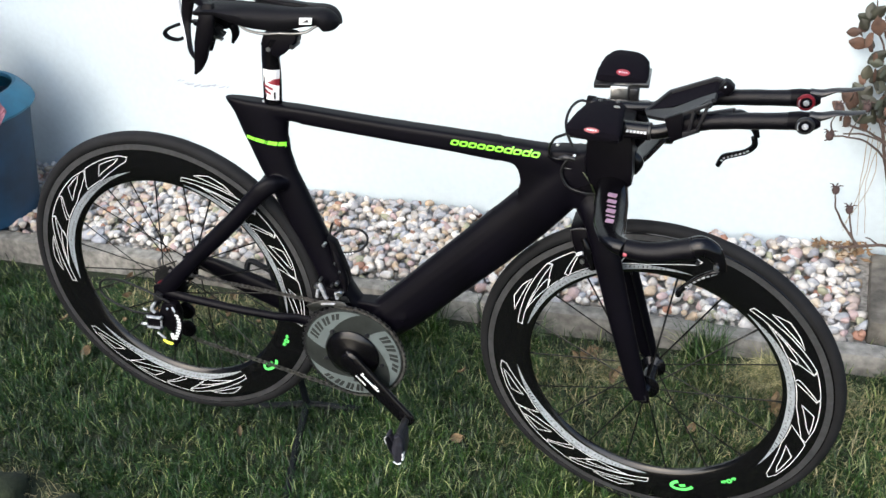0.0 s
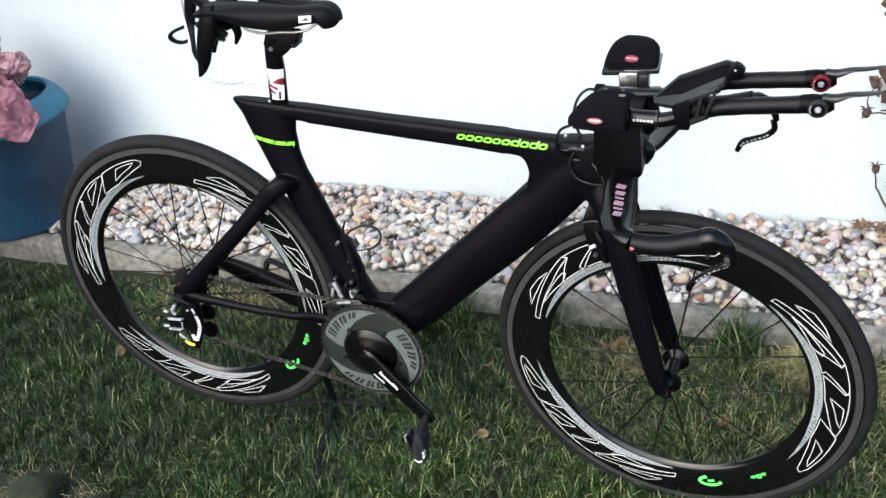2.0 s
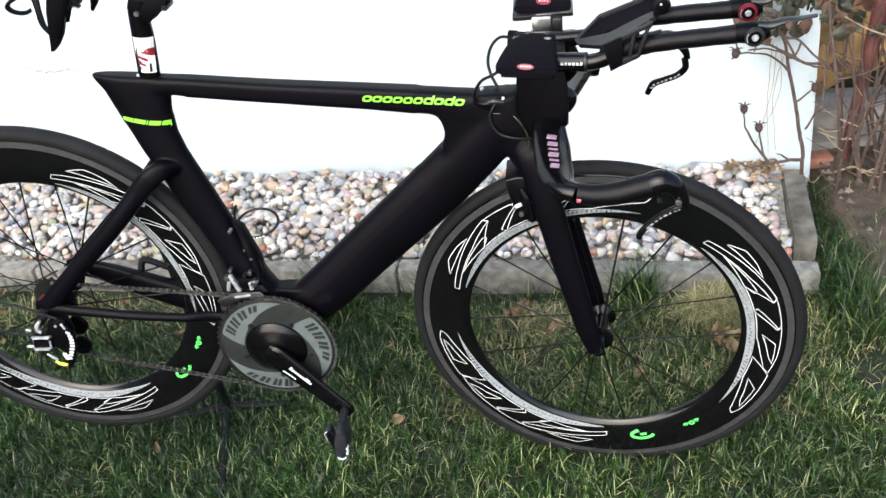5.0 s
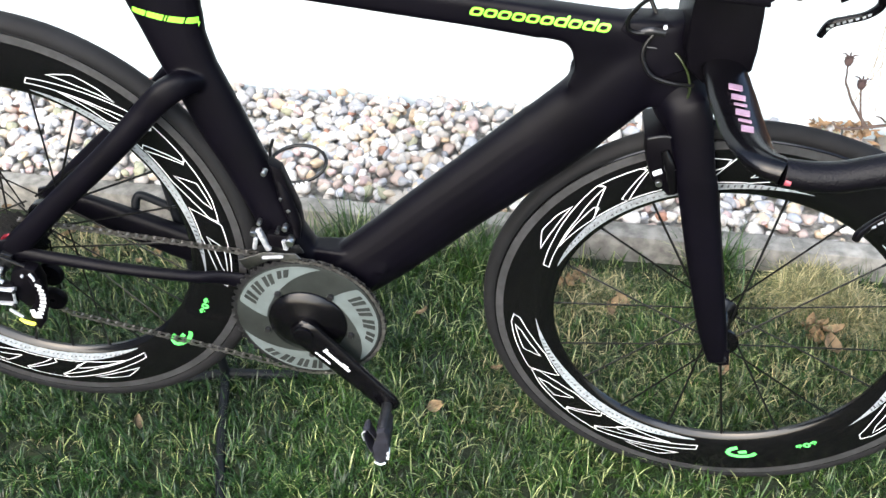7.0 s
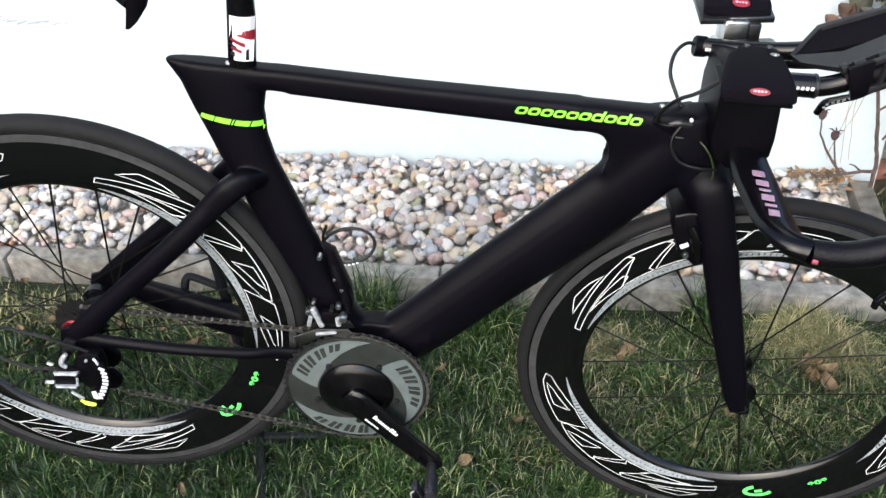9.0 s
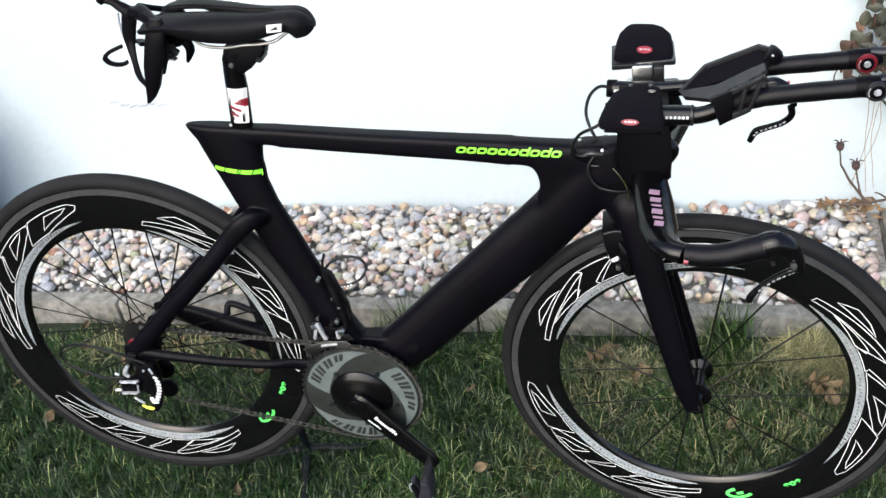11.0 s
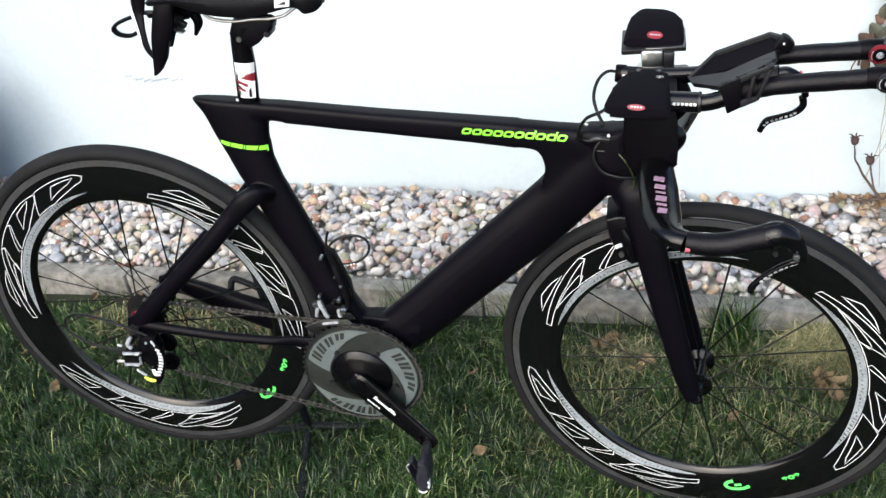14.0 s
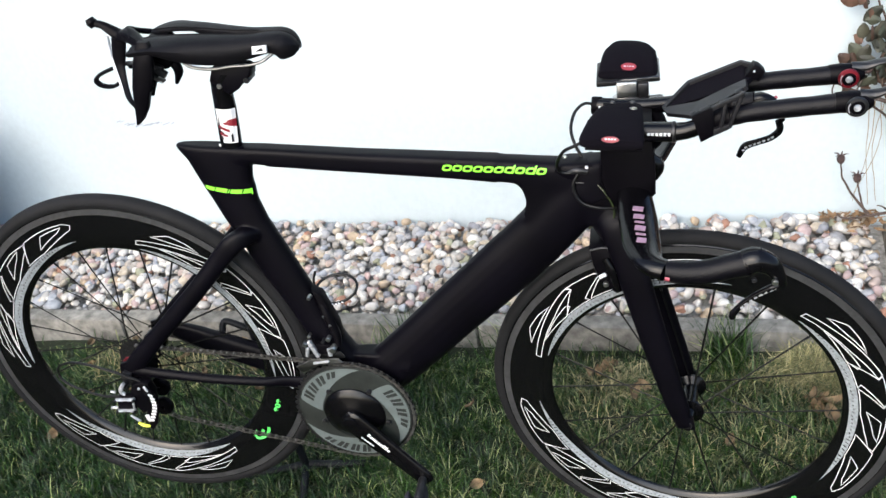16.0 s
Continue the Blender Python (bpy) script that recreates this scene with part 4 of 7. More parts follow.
# the near pedal hangs with its claw to the rear
AT = END + Vector((0, -0.084, 0))
near_pedal = part("pedal", plate([(AT.x + x, AT.z + z) for x, z in ((-0.008, 0.000), (0.003, 0.005), (0.011, -0.004), (0.012, -0.036), (0.011, -0.060), (0.004, -0.068), (-0.006, -0.066), (-0.011, -0.054), (-0.007, -0.034))], AT.y - 0.056, AT.y - 0.014, 0.004), M_CLEAT, bike, "black road clipless pedal")
part("spindle", cylinder(AT, AT + Vector((0, -0.048, 0)), 0.0080, 12, r2=0.0065), M_STEEL, near_pedal)
part("claw", smooth_tube([AT + Vector(p) for p in ((-0.004, -0.036, -0.063), (-0.015, -0.037, -0.050), (-0.022, -0.037, -0.032), (-0.0255, -0.037, -0.014), (-0.021, -0.037, -0.008), (-0.016, -0.037, -0.018), (-0.009, -0.036, -0.032))], [(0.0026, 0.009), (0.0030, 0.012), (0.0028, 0.013), (0.0026, 0.012), (0.0024, 0.010), (0.0022, 0.008), (0.0020, 0.006)], 10, side=(0, 1, 0)), M_CLEAT, near_pedal, "open claw")
part("claw_edge", smooth_tube([AT + Vector(p) for p in ((-0.0245, -0.0495, -0.028), (-0.0280, -0.0495, -0.014), (-0.0235, -0.0485, -0.008))], 0.0011, 8), M_PALE, near_pedal, "worn silver edge")
for z in (-0.041, -0.052):
    part("tension_plate", box((0.004, 0.009, 0.007), AT + Vector((0.0115, -0.052, z)), 0.001), M_BRIGHT, near_pedal, "silver plate")
part("rear_lip", smooth_tube([AT + Vector(p) for p in ((-0.007, -0.0565, -0.064), (0.002, -0.057, -0.067), (0.009, -0.0565, -0.062))], 0.0014, 8), M_BRIGHT, near_pedal, "worn silver lip")
pedal(bike, BB - e0 * 0.168 + Vector((0, 0.084, 0)), radians(20), 1)


def chain_links(path, name):
    bm = bmesh.new()
    pts = [Vector(p) for p in path]
    length = [0.0]
    for a, b in zip(pts, pts[1:]):
        length.append(length[-1] + (b - a).length)
    pitch, d, i, k = 0.0127, 0.0, 0, 0
    while d < length[-1] - pitch:
        def at(s):
            j = max(n for n in range(len(pts) - 1) if length[n] <= s)
            f = (s - length[j]) / (length[j + 1] - length[j])
            return pts[j].lerp(pts[j + 1], f)
        p, q = at(d), at(d + pitch)
        u = (q - p).normalized()
        up = Vector((-u.z, 0, u.x))
        out = 0.0034 if k % 2 else 0.0023
        for s in (-1, 1):
            o = Vector((0, s * out, 0))
            vs = [bm.verts.new(c + o) for c in (p - u * 0.003 + up * 0.0028, p - u * 0.003 - up * 0.0028, (p + q) / 2 - up * 0.002, q + u * 0.003 - up * 0.0028, q + u * 0.003 + up * 0.0028, (p + q) / 2 + up * 0.002)]
            bm.faces.new(vs)
        cylinder(p - Vector((0, 0.0035, 0)), p + Vector((0, 0.0035, 0)), 0.0022, 6, bm)
        d += pitch
        k += 1
    return part(name, bm, M_CHAIN, bike, "oiled steel chain", smooth=False)


ring_arc = [(BB.x + 0.1070 * math.cos(radians(a)), -0.0445, BB.z + 0.1070 * math.sin(radians(a))) for a in range(96, -101, -8)]
chain_links([(0.010, -0.034, 0.372), (0.20, -0.040, 0.377)] + ring_arc + [(0.20, -0.042, 0.193), (0.060, -0.040, 0.210), (0.035, -0.040, 0.222)], "chain")
cassette = part("cassette", lathe([(0.010, -0.018), (0.020, -0.018), (0.020, -0.044), (0.010, -0.045)], 32, matrix=Matrix.Translation(AXLE_R)), M_SPROCKET, bike, "dark steel sprocket cluster")
for k, teeth in enumerate((18, 17, 16, 15, 14, 13, 12, 12, 11)):
    spr = toothed(teeth * 0.00198, teeth, -0.0195 - 0.0028 * k, 0.016, 0.0008)
    bmesh.ops.translate(spr, vec=AXLE_R - BB, verts=spr.verts)
    part("sprocket", spr, M_SPROCKET, cassette)
part("lock_ring", lathe([(0.010, -0.0475), (0.0175, -0.0475), (0.0195, -0.045), (0.010, -0.045)], 24, matrix=Matrix.Translation(AXLE_R)), M_REDMETAL, cassette, "red lock ring")

# rear derailleur
der = part("rear_derailleur", plate([(0.004, 0.300), (0.012, 0.322), (0.030, 0.331), (0.046, 0.329), (0.052, 0.308), (0.050, 0.285), (0.040, 0.262), (0.022, 0.258), (0.008, 0.272)], -0.086, -0.066, 0.005), M_PLASTIC, bike, "black and silver rear derailleur")
part("hanger", plate([(-0.012, 0.330), (-0.004, 0.342), (0.010, 0.338), (0.006, 0.318), (-0.002, 0.308), (-0.011, 0.314)], -0.074, -0.066, 0.002), M_STEEL, der)
part("pivot_bolt", cylinder((-0.0045, -0.088, 0.3165), (-0.0045, -0.070, 0.3165), 0.0058, 14), M_STEEL, der)
knuckle = part("knuckle", smooth_tube([(0.000, -0.086, 0.3265), (-0.0065, -0.088, 0.3165), (-0.0075, -0.089, 0.3080), (-0.0015, -0.089, 0.3025)], [(0.0030, 0.003), (0.0044, 0.004), (0.0036, 0.004), (0.0026, 0.003)], 10), M_PALE, der, "polished silver knuckle")
part("barrel_adjuster", cylinder((-0.030, -0.087, 0.3050), (-0.021, -0.087, 0.3035), 0.0026, 10), M_PALE, der, "small silver adjuster")
for pts, h in ((((-0.021, 0.2905), (0.000, 0.2935), (0.0155, 0.2950)), 0.0031), (((-0.023, 0.2645), (-0.004, 0.2670), (0.0115, 0.2685)), 0.0025)):
    link = part("silver_link", smooth_tube([(x, -0.092, z) for x, z in pts], [(h * 0.8, 0.004), (h * 0.6, 0.004), (h, 0.0045)], 10, side=(0, 1, 0), power=3.0), M_PALE, der, "polished silver link")
    for x, z in (pts[0], pts[-1]):
        part("link_pin", cylinder((x, -0.0985, z), (x, -0.094, z), 0.0026, 10), M_STEEL, link)
part("link_bridge", smooth_tube([(0.0135, -0.093, 0.2975), (0.0105, -0.0925, 0.2670)], [(0.0016, 0.002), (0.0016, 0.002)], 8), M_PALE, der, "thin silver bridge")
part("link_plate", plate([(-0.021, 0.293), (-0.010, 0.301), (0.012, 0.301), (0.010, 0.262), (-0.004, 0.258), (-0.024, 0.262)], -0.090, -0.080, 0.002), M_PLASTIC, der)
part("limit_screw", cylinder((-0.040, -0.086, 0.2640), (-0.026, -0.086, 0.2655), 0.0028, 8), M_PALE, der, "small silver screw")
part("lower_link", smooth_tube([(-0.002, -0.090, 0.2535), (0.007, -0.091, 0.2480), (0.0156, -0.091, 0.2420)], [(0.0018, 0.002), (0.0026, 0.0025), (0.0020, 0.002)], 8), M_PALE, der, "silver lower link")
part("body_edge", smooth_tube([(0.0395, -0.0885, 0.3255), (0.0430, -0.089, 0.3200), (0.0455, -0.089, 0.3140)], [(0.0022, 0.002), (0.0032, 0.002), (0.0020, 0.002)], 8), M_BRIGHT, der, "worn silver edge")
part("body_screw", cylinder((0.0275, -0.089, 0.3180), (0.0275, -0.085, 0.3180), 0.0024, 8), M_PALE, der)
outer = part("cage_plate", plate([(0.036, 0.315), (0.052, 0.318), (0.060, 0.300), (0.058, 0.276), (0.048, 0.240), (0.036, 0.222), (0.024, 0.232), (0.028, 0.258), (0.044, 0.284), (0.044, 0.304)], -0.091, -0.086, 0.002), M_PLASTIC, der)
MARKS = [(0.0500, 0.3085, 8), (0.0522, 0.3010, 4), (0.0528, 0.2935, 0), (0.0526, 0.2860, -5), (0.0515, 0.2785, -12), (0.0492, 0.2710, -17), (0.0465, 0.2635, -20), (0.0432, 0.2560, -22), (0.0398, 0.2485, -24)]
bm = bmesh.new()
for x, z, t in MARKS:
    box((0.0088, 0.0016, 0.0048), (x, -0.0918, z), 0.0006, Matrix.Rotation(radians(t + 14), 3, "Y"), bm)
part("white_marks", bm, M_WHITE, outer, "white block marks", smooth=False)
part("white_patch", plate([(0.0285, 0.2590), (0.0355, 0.2610), (0.0380, 0.2500), (0.0345, 0.2440), (0.0305, 0.2470)], -0.0925, -0.0905, 0.0006), M_WHITE, outer, "white patch")
part("yellow_tab", smooth_tube([(0.0100, -0.091, 0.2378), (0.0190, -0.092, 0.2342), (0.0290, -0.092, 0.2330), (0.0320, -0.091, 0.2342)], [(0.0018, 0.002), (0.0024, 0.003), (0.0024, 0.003), (0.0016, 0.002)], 8), M_YELLOW, der, "yellow rubber tab")
for z, x in ((0.290, 0.036), (0.236, 0.036)):
    part("jockey_wheel", lathe([(0.004, -0.046), (0.018, -0.045), (0.0195, -0.040), (0.018, -0.035), (0.004, -0.034)], 22, matrix=Matrix.Translation((x, 0, z))), M_PLASTIC, der)
part("shift_cable", smooth_tube([(0.030, -0.080, 0.330), (-0.030, -0.082, 0.352), (-0.095, -0.075, 0.355), (-0.135, -0.070, 0.335), (-0.128, -0.074, 0.305), (-0.06, -0.084, 0.290), (-0.010, -0.088, 0.296)], 0.0024, 8), M_CABLE, der, "black cable loop")

# front derailleur and rear brake by the seat tube
fd = part("front_derailleur", box((0.030, 0.012, 0.022), (0.372, -0.040, 0.408), 0.003), M_PLASTIC, bike, "black and silver front derailleur")
part("cage_outer", plate([(0.318, 0.372), (0.352, 0.392), (0.396, 0.398), (0.404, 0.390), (0.360, 0.380), (0.330, 0.358)], -0.0535, -0.0515, 0.0006), M_RAIL, fd, "steel chain guide")
part("cage_inner", plate([(0.318, 0.372), (0.352, 0.394), (0.396, 0.400), (0.404, 0.388), (0.360, 0.374), (0.330, 0.356)], -0.0375, -0.0355, 0.0006), M_STEEL, fd)
part("link_arm", box((0.008, 0.008, 0.036), (0.352, -0.045, 0.408), 0.002, Matrix.Rotation(radians(-24), 3, "Y")), M_PALE, fd, "silver link")
part("clamp_bolt", cylinder((0.388, -0.054, 0.414), (0.388, -0.040, 0.414), 0.006, 10), M_SILVER, fd)
part("pivot_pin", cylinder((0.340, -0.053, 0.420), (0.340, -0.040, 0.420), 0.004, 10), M_SILVER, fd)
part("pivot_pin", cylinder((0.372, -0.052, 0.428), (0.372, -0.040, 0.428), 0.003, 10), M_STEEL, fd)
part("cable_guide", smooth_tube([(0.366, -0.022, 0.500), (0.378, -0.028, 0.470), (0.392, -0.034, 0.435), (0.396, -0.040, 0.415)], [0.006, 0.009, 0.008, 0.004], 10), M_PLASTIC, fd)
coil = part("cable_coil", tube(bmesh.new(), [(0.386 + 0.037 * math.cos(a), 0.010 + 0.020 * math.sin(a), 0.497 + 0.016 * math.sin(a) + 0.006 * math.cos(a)) for a in [2 * math.pi * k / 28 for k in range(28)]], 0.0024, 8, closed=True), M_CABLE, bike, "loop of black cable")
part("cable_tail", smooth_tube([(0.358, -0.004, 0.492), (0.352, 0.0, 0.515), (0.356, 0.002, 0.535)], 0.0022, 8), M_CABLE, coil)
bm = bmesh.new()
for k in range(8):
    a = radians(232 + 9 * k)
    box((0.0034, 0.0012, 0.0022), (0.386 + 0.037 * math.cos(a), 0.010 + 0.020 * math.sin(a) - 0.003, 0.497 + 0.016 * math.sin(a) + 0.006 * math.cos(a)), 0.0, bm=bm)
part("cable_print", bm, M_WHITE, coil, "tiny white print", smooth=False)
for x, y, z, r in ((0.346, -0.040, 0.432, 0.0030), (0.338, -0.046, 0.420, 0.0030), (0.381, -0.044, 0.432, 0.0040), (0.352, -0.030, 0.505, 0.0035), (0.374, -0.031, 0.470, 0.0030), (0.384, -0.034, 0.455, 0.0030)):
    part("small_bolt", cylinder((x, y - 0.005, z), (x, y + 0.006, z), r, 10), M_SILVER, fd)
part("silver_link", box((0.006, 0.006, 0.020), (0.342, -0.050, 0.404), 0.002, Matrix.Rotation(radians(8), 3, "Y")), M_PALE, fd, "silver link")
part("silver_link", box((0.007, 0.006, 0.016), (0.382, -0.050, 0.408), 0.002, Matrix.Rotation(radians(-10), 3, "Y")), M_PALE, fd, "silver link")
part("silver_link", box((0.030, 0.005, 0.0035), (0.366, -0.055, 0.388), 0.0015, Matrix.Rotation(radians(-14), 3, "Y")), M_PALE, fd, "silver link")
part("guide_block", plate([(0.356, 0.520), (0.372, 0.512), (0.396, 0.452), (0.400, 0.425), (0.388, 0.422), (0.374, 0.455)], -0.030, -0.010, 0.004), M_PLASTIC, fd)
rb = part("rear_brake", box((0.034, 0.060, 0.030), (0.335, 0.004, 0.262), 0.006), M_PLASTIC, bike, "black rear brake behind the bottom bracket")
fb = part("front_brake", plate([(0.804, 0.632), (0.826, 0.640), (0.850, 0.634), (0.872, 0.598), (0.868, 0.566), (0.848, 0.556), (0.822, 0.578), (0.810, 0.606)], -0.036, 0.036, 0.006), M_PLASTIC, bike, "black front brake behind the fork")
part("brake_bolt", cylinder((0.841, -0.044, 0.599), (0.841, -0.034, 0.599), 0.0055, 10), M_SILVER, fb)
part("brake_bolt", cylinder((0.832, -0.042, 0.577), (0.832, -0.034, 0.577), 0.004, 10), M_SILVER, fb)
part("brake_shoe", box((0.040, 0.012, 0.010), (0.872, -0.022, 0.580), 0.003, Matrix.Rotation(radians(-60), 3, "Y")), M_PLASTIC, fb)
part("brake_arm", smooth_tube([(0.828, -0.038, 0.622), (0.838, -0.041, 0.604), (0.846, -0.041, 0.584), (0.852, -0.038, 0.566)], [(0.005, 0.004), (0.007, 0.005), (0.006, 0.005), (0.004, 0.004)], 10, side=(0, 1, 0)), M_GLOSS, fb, "glossy black brake arm")
part("adjuster", cylinder((0.822, -0.041, 0.590), (0.831, -0.041, 0.596), 0.0032, 10), M_BRIGHT, fb, "small silver adjuster")
part("cover_lip", smooth_tube([(0.806, -0.0365, 0.634), (0.826, -0.037, 0.6405), (0.848, -0.0365, 0.636)], 0.0016, 8), M_STEEL, fb)
part("spring_wire", smooth_tube([(0.862, -0.040, 0.570), (0.868, -0.041, 0.556), (0.876, -0.040, 0.548)], 0.0016, 6), M_SILVER, fb)


# ---- cockpit ----
MIRROR = STEER @ Matrix.Diagonal((1, -1, 1, 1)) @ STEER.inverted()
stem = part("stem", plate([(0.813, 0.836), (0.8135, 0.800), (0.8165, 0.752), (0.826, 0.730), (0.845, 0.716), (0.880, 0.722), (0.8925, 0.738), (0.8905, 0.762), (0.8815, 0.800), (0.880, 0.838)], -0.045, 0.045, 0.004), M_PLASTIC, bike, "black angular integrated stem block")
part("stem_cover", plate([(0.746, 0.752), (0.752, 0.7635), (0.770, 0.7675), (0.800, 0.7685), (0.818, 0.7665), (0.828, 0.760), (0.828, 0.738), (0.800, 0.737), (0.766, 0.738)], -0.0215, 0.0200, 0.007), M_FRAME, stem, "dull black cable cover")
for x, y in ((0.7629, 0.0016), (0.8149, -0.0048)):
    part("cover_screw", cylinder((x, y, 0.764), (x, y, 0.7688), 0.0032, 10), M_SILVER, stem)
part("cable_port", smooth_tube([(0.768, -0.0195, 0.7540), (0.782, -0.0225, 0.7585), (0.797, -0.0225, 0.7580)], [(0.0030, 0.003), (0.0052, 0.004), (0.0040, 0.003)], 10, side=(0, 1, 0)), M_STEEL, stem, "dark recessed cable port")
part("port_screw", cylinder((0.7953, -0.0235, 0.7640), (0.7953, -0.0190, 0.7655), 0.0024, 8), M_BRIGHT, stem)
part("cover_gap", smooth_tube([(0.776, -0.0218, 0.7390), (0.792, -0.0222, 0.7395), (0.806, -0.0218, 0.7390)], 0.0013, 8), M_STEEL, stem)
part("steerer_cap", smooth_tube([(0.882, 0.012, 0.766), (0.893, 0.014, 0.752), (0.888, 0.014, 0.734)], [0.010, 0.012, 0.009], 12), M_GLOSS, stem)
part("block_edge", smooth_tube([(0.880, 0.030, 0.836), (0.892, 0.030, 0.815), (0.893, 0.030, 0.792), (0.886, 0.030, 0.776)], [0.008, 0.011, 0.010, 0.007], 10), M_PLASTIC, stem)

# base bar: wing, grips, levers
WING = [(0.858, 0.0, 0.742), (0.862, -0.035, 0.738), (0.868, -0.090, 0.728), (0.874, -0.150, 0.722), (0.884, -0.188, 0.7195), (0.904, -0.203, 0.7185)]
base = part("base_bar", smooth_tube(WING, [(0.022, 0.016), (0.024, 0.013), (0.0265, 0.009), (0.025, 0.009), (0.019, 0.012), (0.0145, 0.0135)], 16, side=(0, 0, 1)), M_GLOSS, bike, "black carbon base bar with pink lettering")
part("far_wing", smooth_tube([tuple(MIRROR @ Vector(p)) for p in WING], [(0.022, 0.016), (0.024, 0.013), (0.0265, 0.009), (0.025, 0.009), (0.019, 0.012), (0.0145, 0.0135)], 16, side=(0, 0, 1)), M_GLOSS, base)
GRIP = [(0.903, -0.2025, 0.7185), (0.930, -0.205, 0.7195), (0.955, -0.206, 0.7245), (0.980, -0.206, 0.734), (1.000, -0.206, 0.741)]
LEVER = [(1.040, -0.208, 0.712), (1.030, -0.210, 0.708), (1.014, -0.212, 0.698), (0.999, -0.214, 0.684), (0.990, -0.215, 0.670), (0.989, -0.215, 0.662)]
LEVER_FAR = [(1.040, -0.208, 0.738), (1.043, -0.210, 0.722), (1.032, -0.212, 0.706), (1.013, -0.214, 0.694), (0.996, -0.215, 0.683), (0.989, -0.215, 0.664)]
for side in (-1, 1):
    T = (lambda p: Vector(p)) if side < 0 else (lambda p: MIRROR @ Vector(p) + Vector((0.004, 0, 0.008 + 0.030 * min(1, max(0, (p[2] - 0.662) / 0.05)))))
    k_ = 1.0 if side < 0 else 0.72
    grip = part("bar_grip", smooth_tube([T(p) for p in GRIP], [0.0138, 0.0148, 0.0152, 0.0156, 0.0165], 18), M_GRIP, base, "black textured grip")
    body = part("brake_lever", smooth_tube([T(p) for p in ((0.996, -0.206, 0.740), (1.008, -0.206, 0.745), (1.024, -0.207, 0.740), (1.036, -0.208, 0.726), (1.043, -0.208, 0.712))],
                                           [(0.0168 * k_, 0.0168 * k_), (0.0182 * k_, 0.0165 * k_), (0.0150 * k_, 0.013 * k_), (0.0098 * k_, 0.0085 * k_), (0.006 * k_, 0.006 * k_)], 16), M_GLOSS, base, "glossy black aero brake lever")
    blade = part("lever_blade", smooth_tube([T(p) for p in LEVER] if side < 0 else [MIRROR @ Vector(p) + Vector((0.002, 0, 0.012)) for p in LEVER_FAR], [(0.0060, 0.005), (0.0058, 0.0045), (0.0052, 0.004), (0.0052, 0.004), (0.0060, 0.0045), (0.0045, 0.004)], 12), M_GLOSS, body)
    part("pivot_bolt", cylinder(T((1.032, -0.220, 0.722)), T((1.032, -0.214, 0.722)), 0.0038, 10), M_SILVER, body)
    part("small_screw", cylinder(T((1.006, -0.227, 0.728)), T((1.006, -0.222, 0.728)), 0.003, 8), M_STEEL, body)
    part("grip_collar", smooth_tube([T((0.9965, -0.206, 0.7402)), T((0.9990, -0.206, 0.7412))], [0.0170 * k_, 0.0170 * k_], 20), M_PLASTIC, body)
    part("panel_seam", tube(bmesh.new(), [T((1.0125, -0.206 + 0.0168 * k_ * math.sin(q), 0.7435 + 0.0180 * k_ * math.cos(q))) for q in [radians(a) for a in range(-110, 111, 20)]], 0.0005, 6), M_PLASTIC, body)
    part("cable_stop", cylinder(T((1.0270, -0.2105, 0.7480)), T((1.0295, -0.2115, 0.7505)), 0.0026, 10), M_ENDMARK, body, "small red stop")
    if side < 0:
        part("red_mark", smooth_tube([(0.9020, -0.2170, 0.7165), (0.9075, -0.2182, 0.7163)], [(0.0032, 0.0010), (0.0026, 0.0010)], 10, side=(0, 1, 0)), M_ENDMARK, base, "small dull red mark")
    bm = bmesh.new()
    for k in range(8):
        j = ((0.14 if side < 0 else 0.36) + 0.07 * k) * 5
        i = min(4, int(j))
        p = T(Vector(LEVER[i]).lerp(Vector(LEVER[i + 1]), j - i)) if side < 0 else MIRROR @ Vector(LEVER_FAR[i]).lerp(Vector(LEVER_FAR[i + 1]), j - i) + Vector((0.002, 0, 0.012))
        box((0.0040 if k % 3 else 0.0052, 0.0010, 0.0026), p + Vector((0, -0.0044, 0.0)), 0.0, Matrix.Rotation(radians(-35), 3, "Y"), bm)
    part("lever_marks", bm, M_PALE, blade, "pale lettering shapes", smooth=False)
for k, (wd, ln) in enumerate(((0.014, 0.011), (0.014, 0.010), (0.013, 0.004), (0.014, 0.011), (0.013, 0.004), (0.012, 0.011))):
    y = -0.088 - (0.0, 0.0125, 0.0215, 0.031, 0.0405, 0.050)[k] * 1.3
    x = 0.866 + (-0.062 - y) * 0.075
    z = 0.7435 - (-0.062 - y) * 0.14
    part("wing_mark", box((wd, ln, 0.0012), (x, y, z), 0.0, Matrix.Rotation(radians(-8), 3, "Z")), M_PINK, base, "faded pink slanted bar")

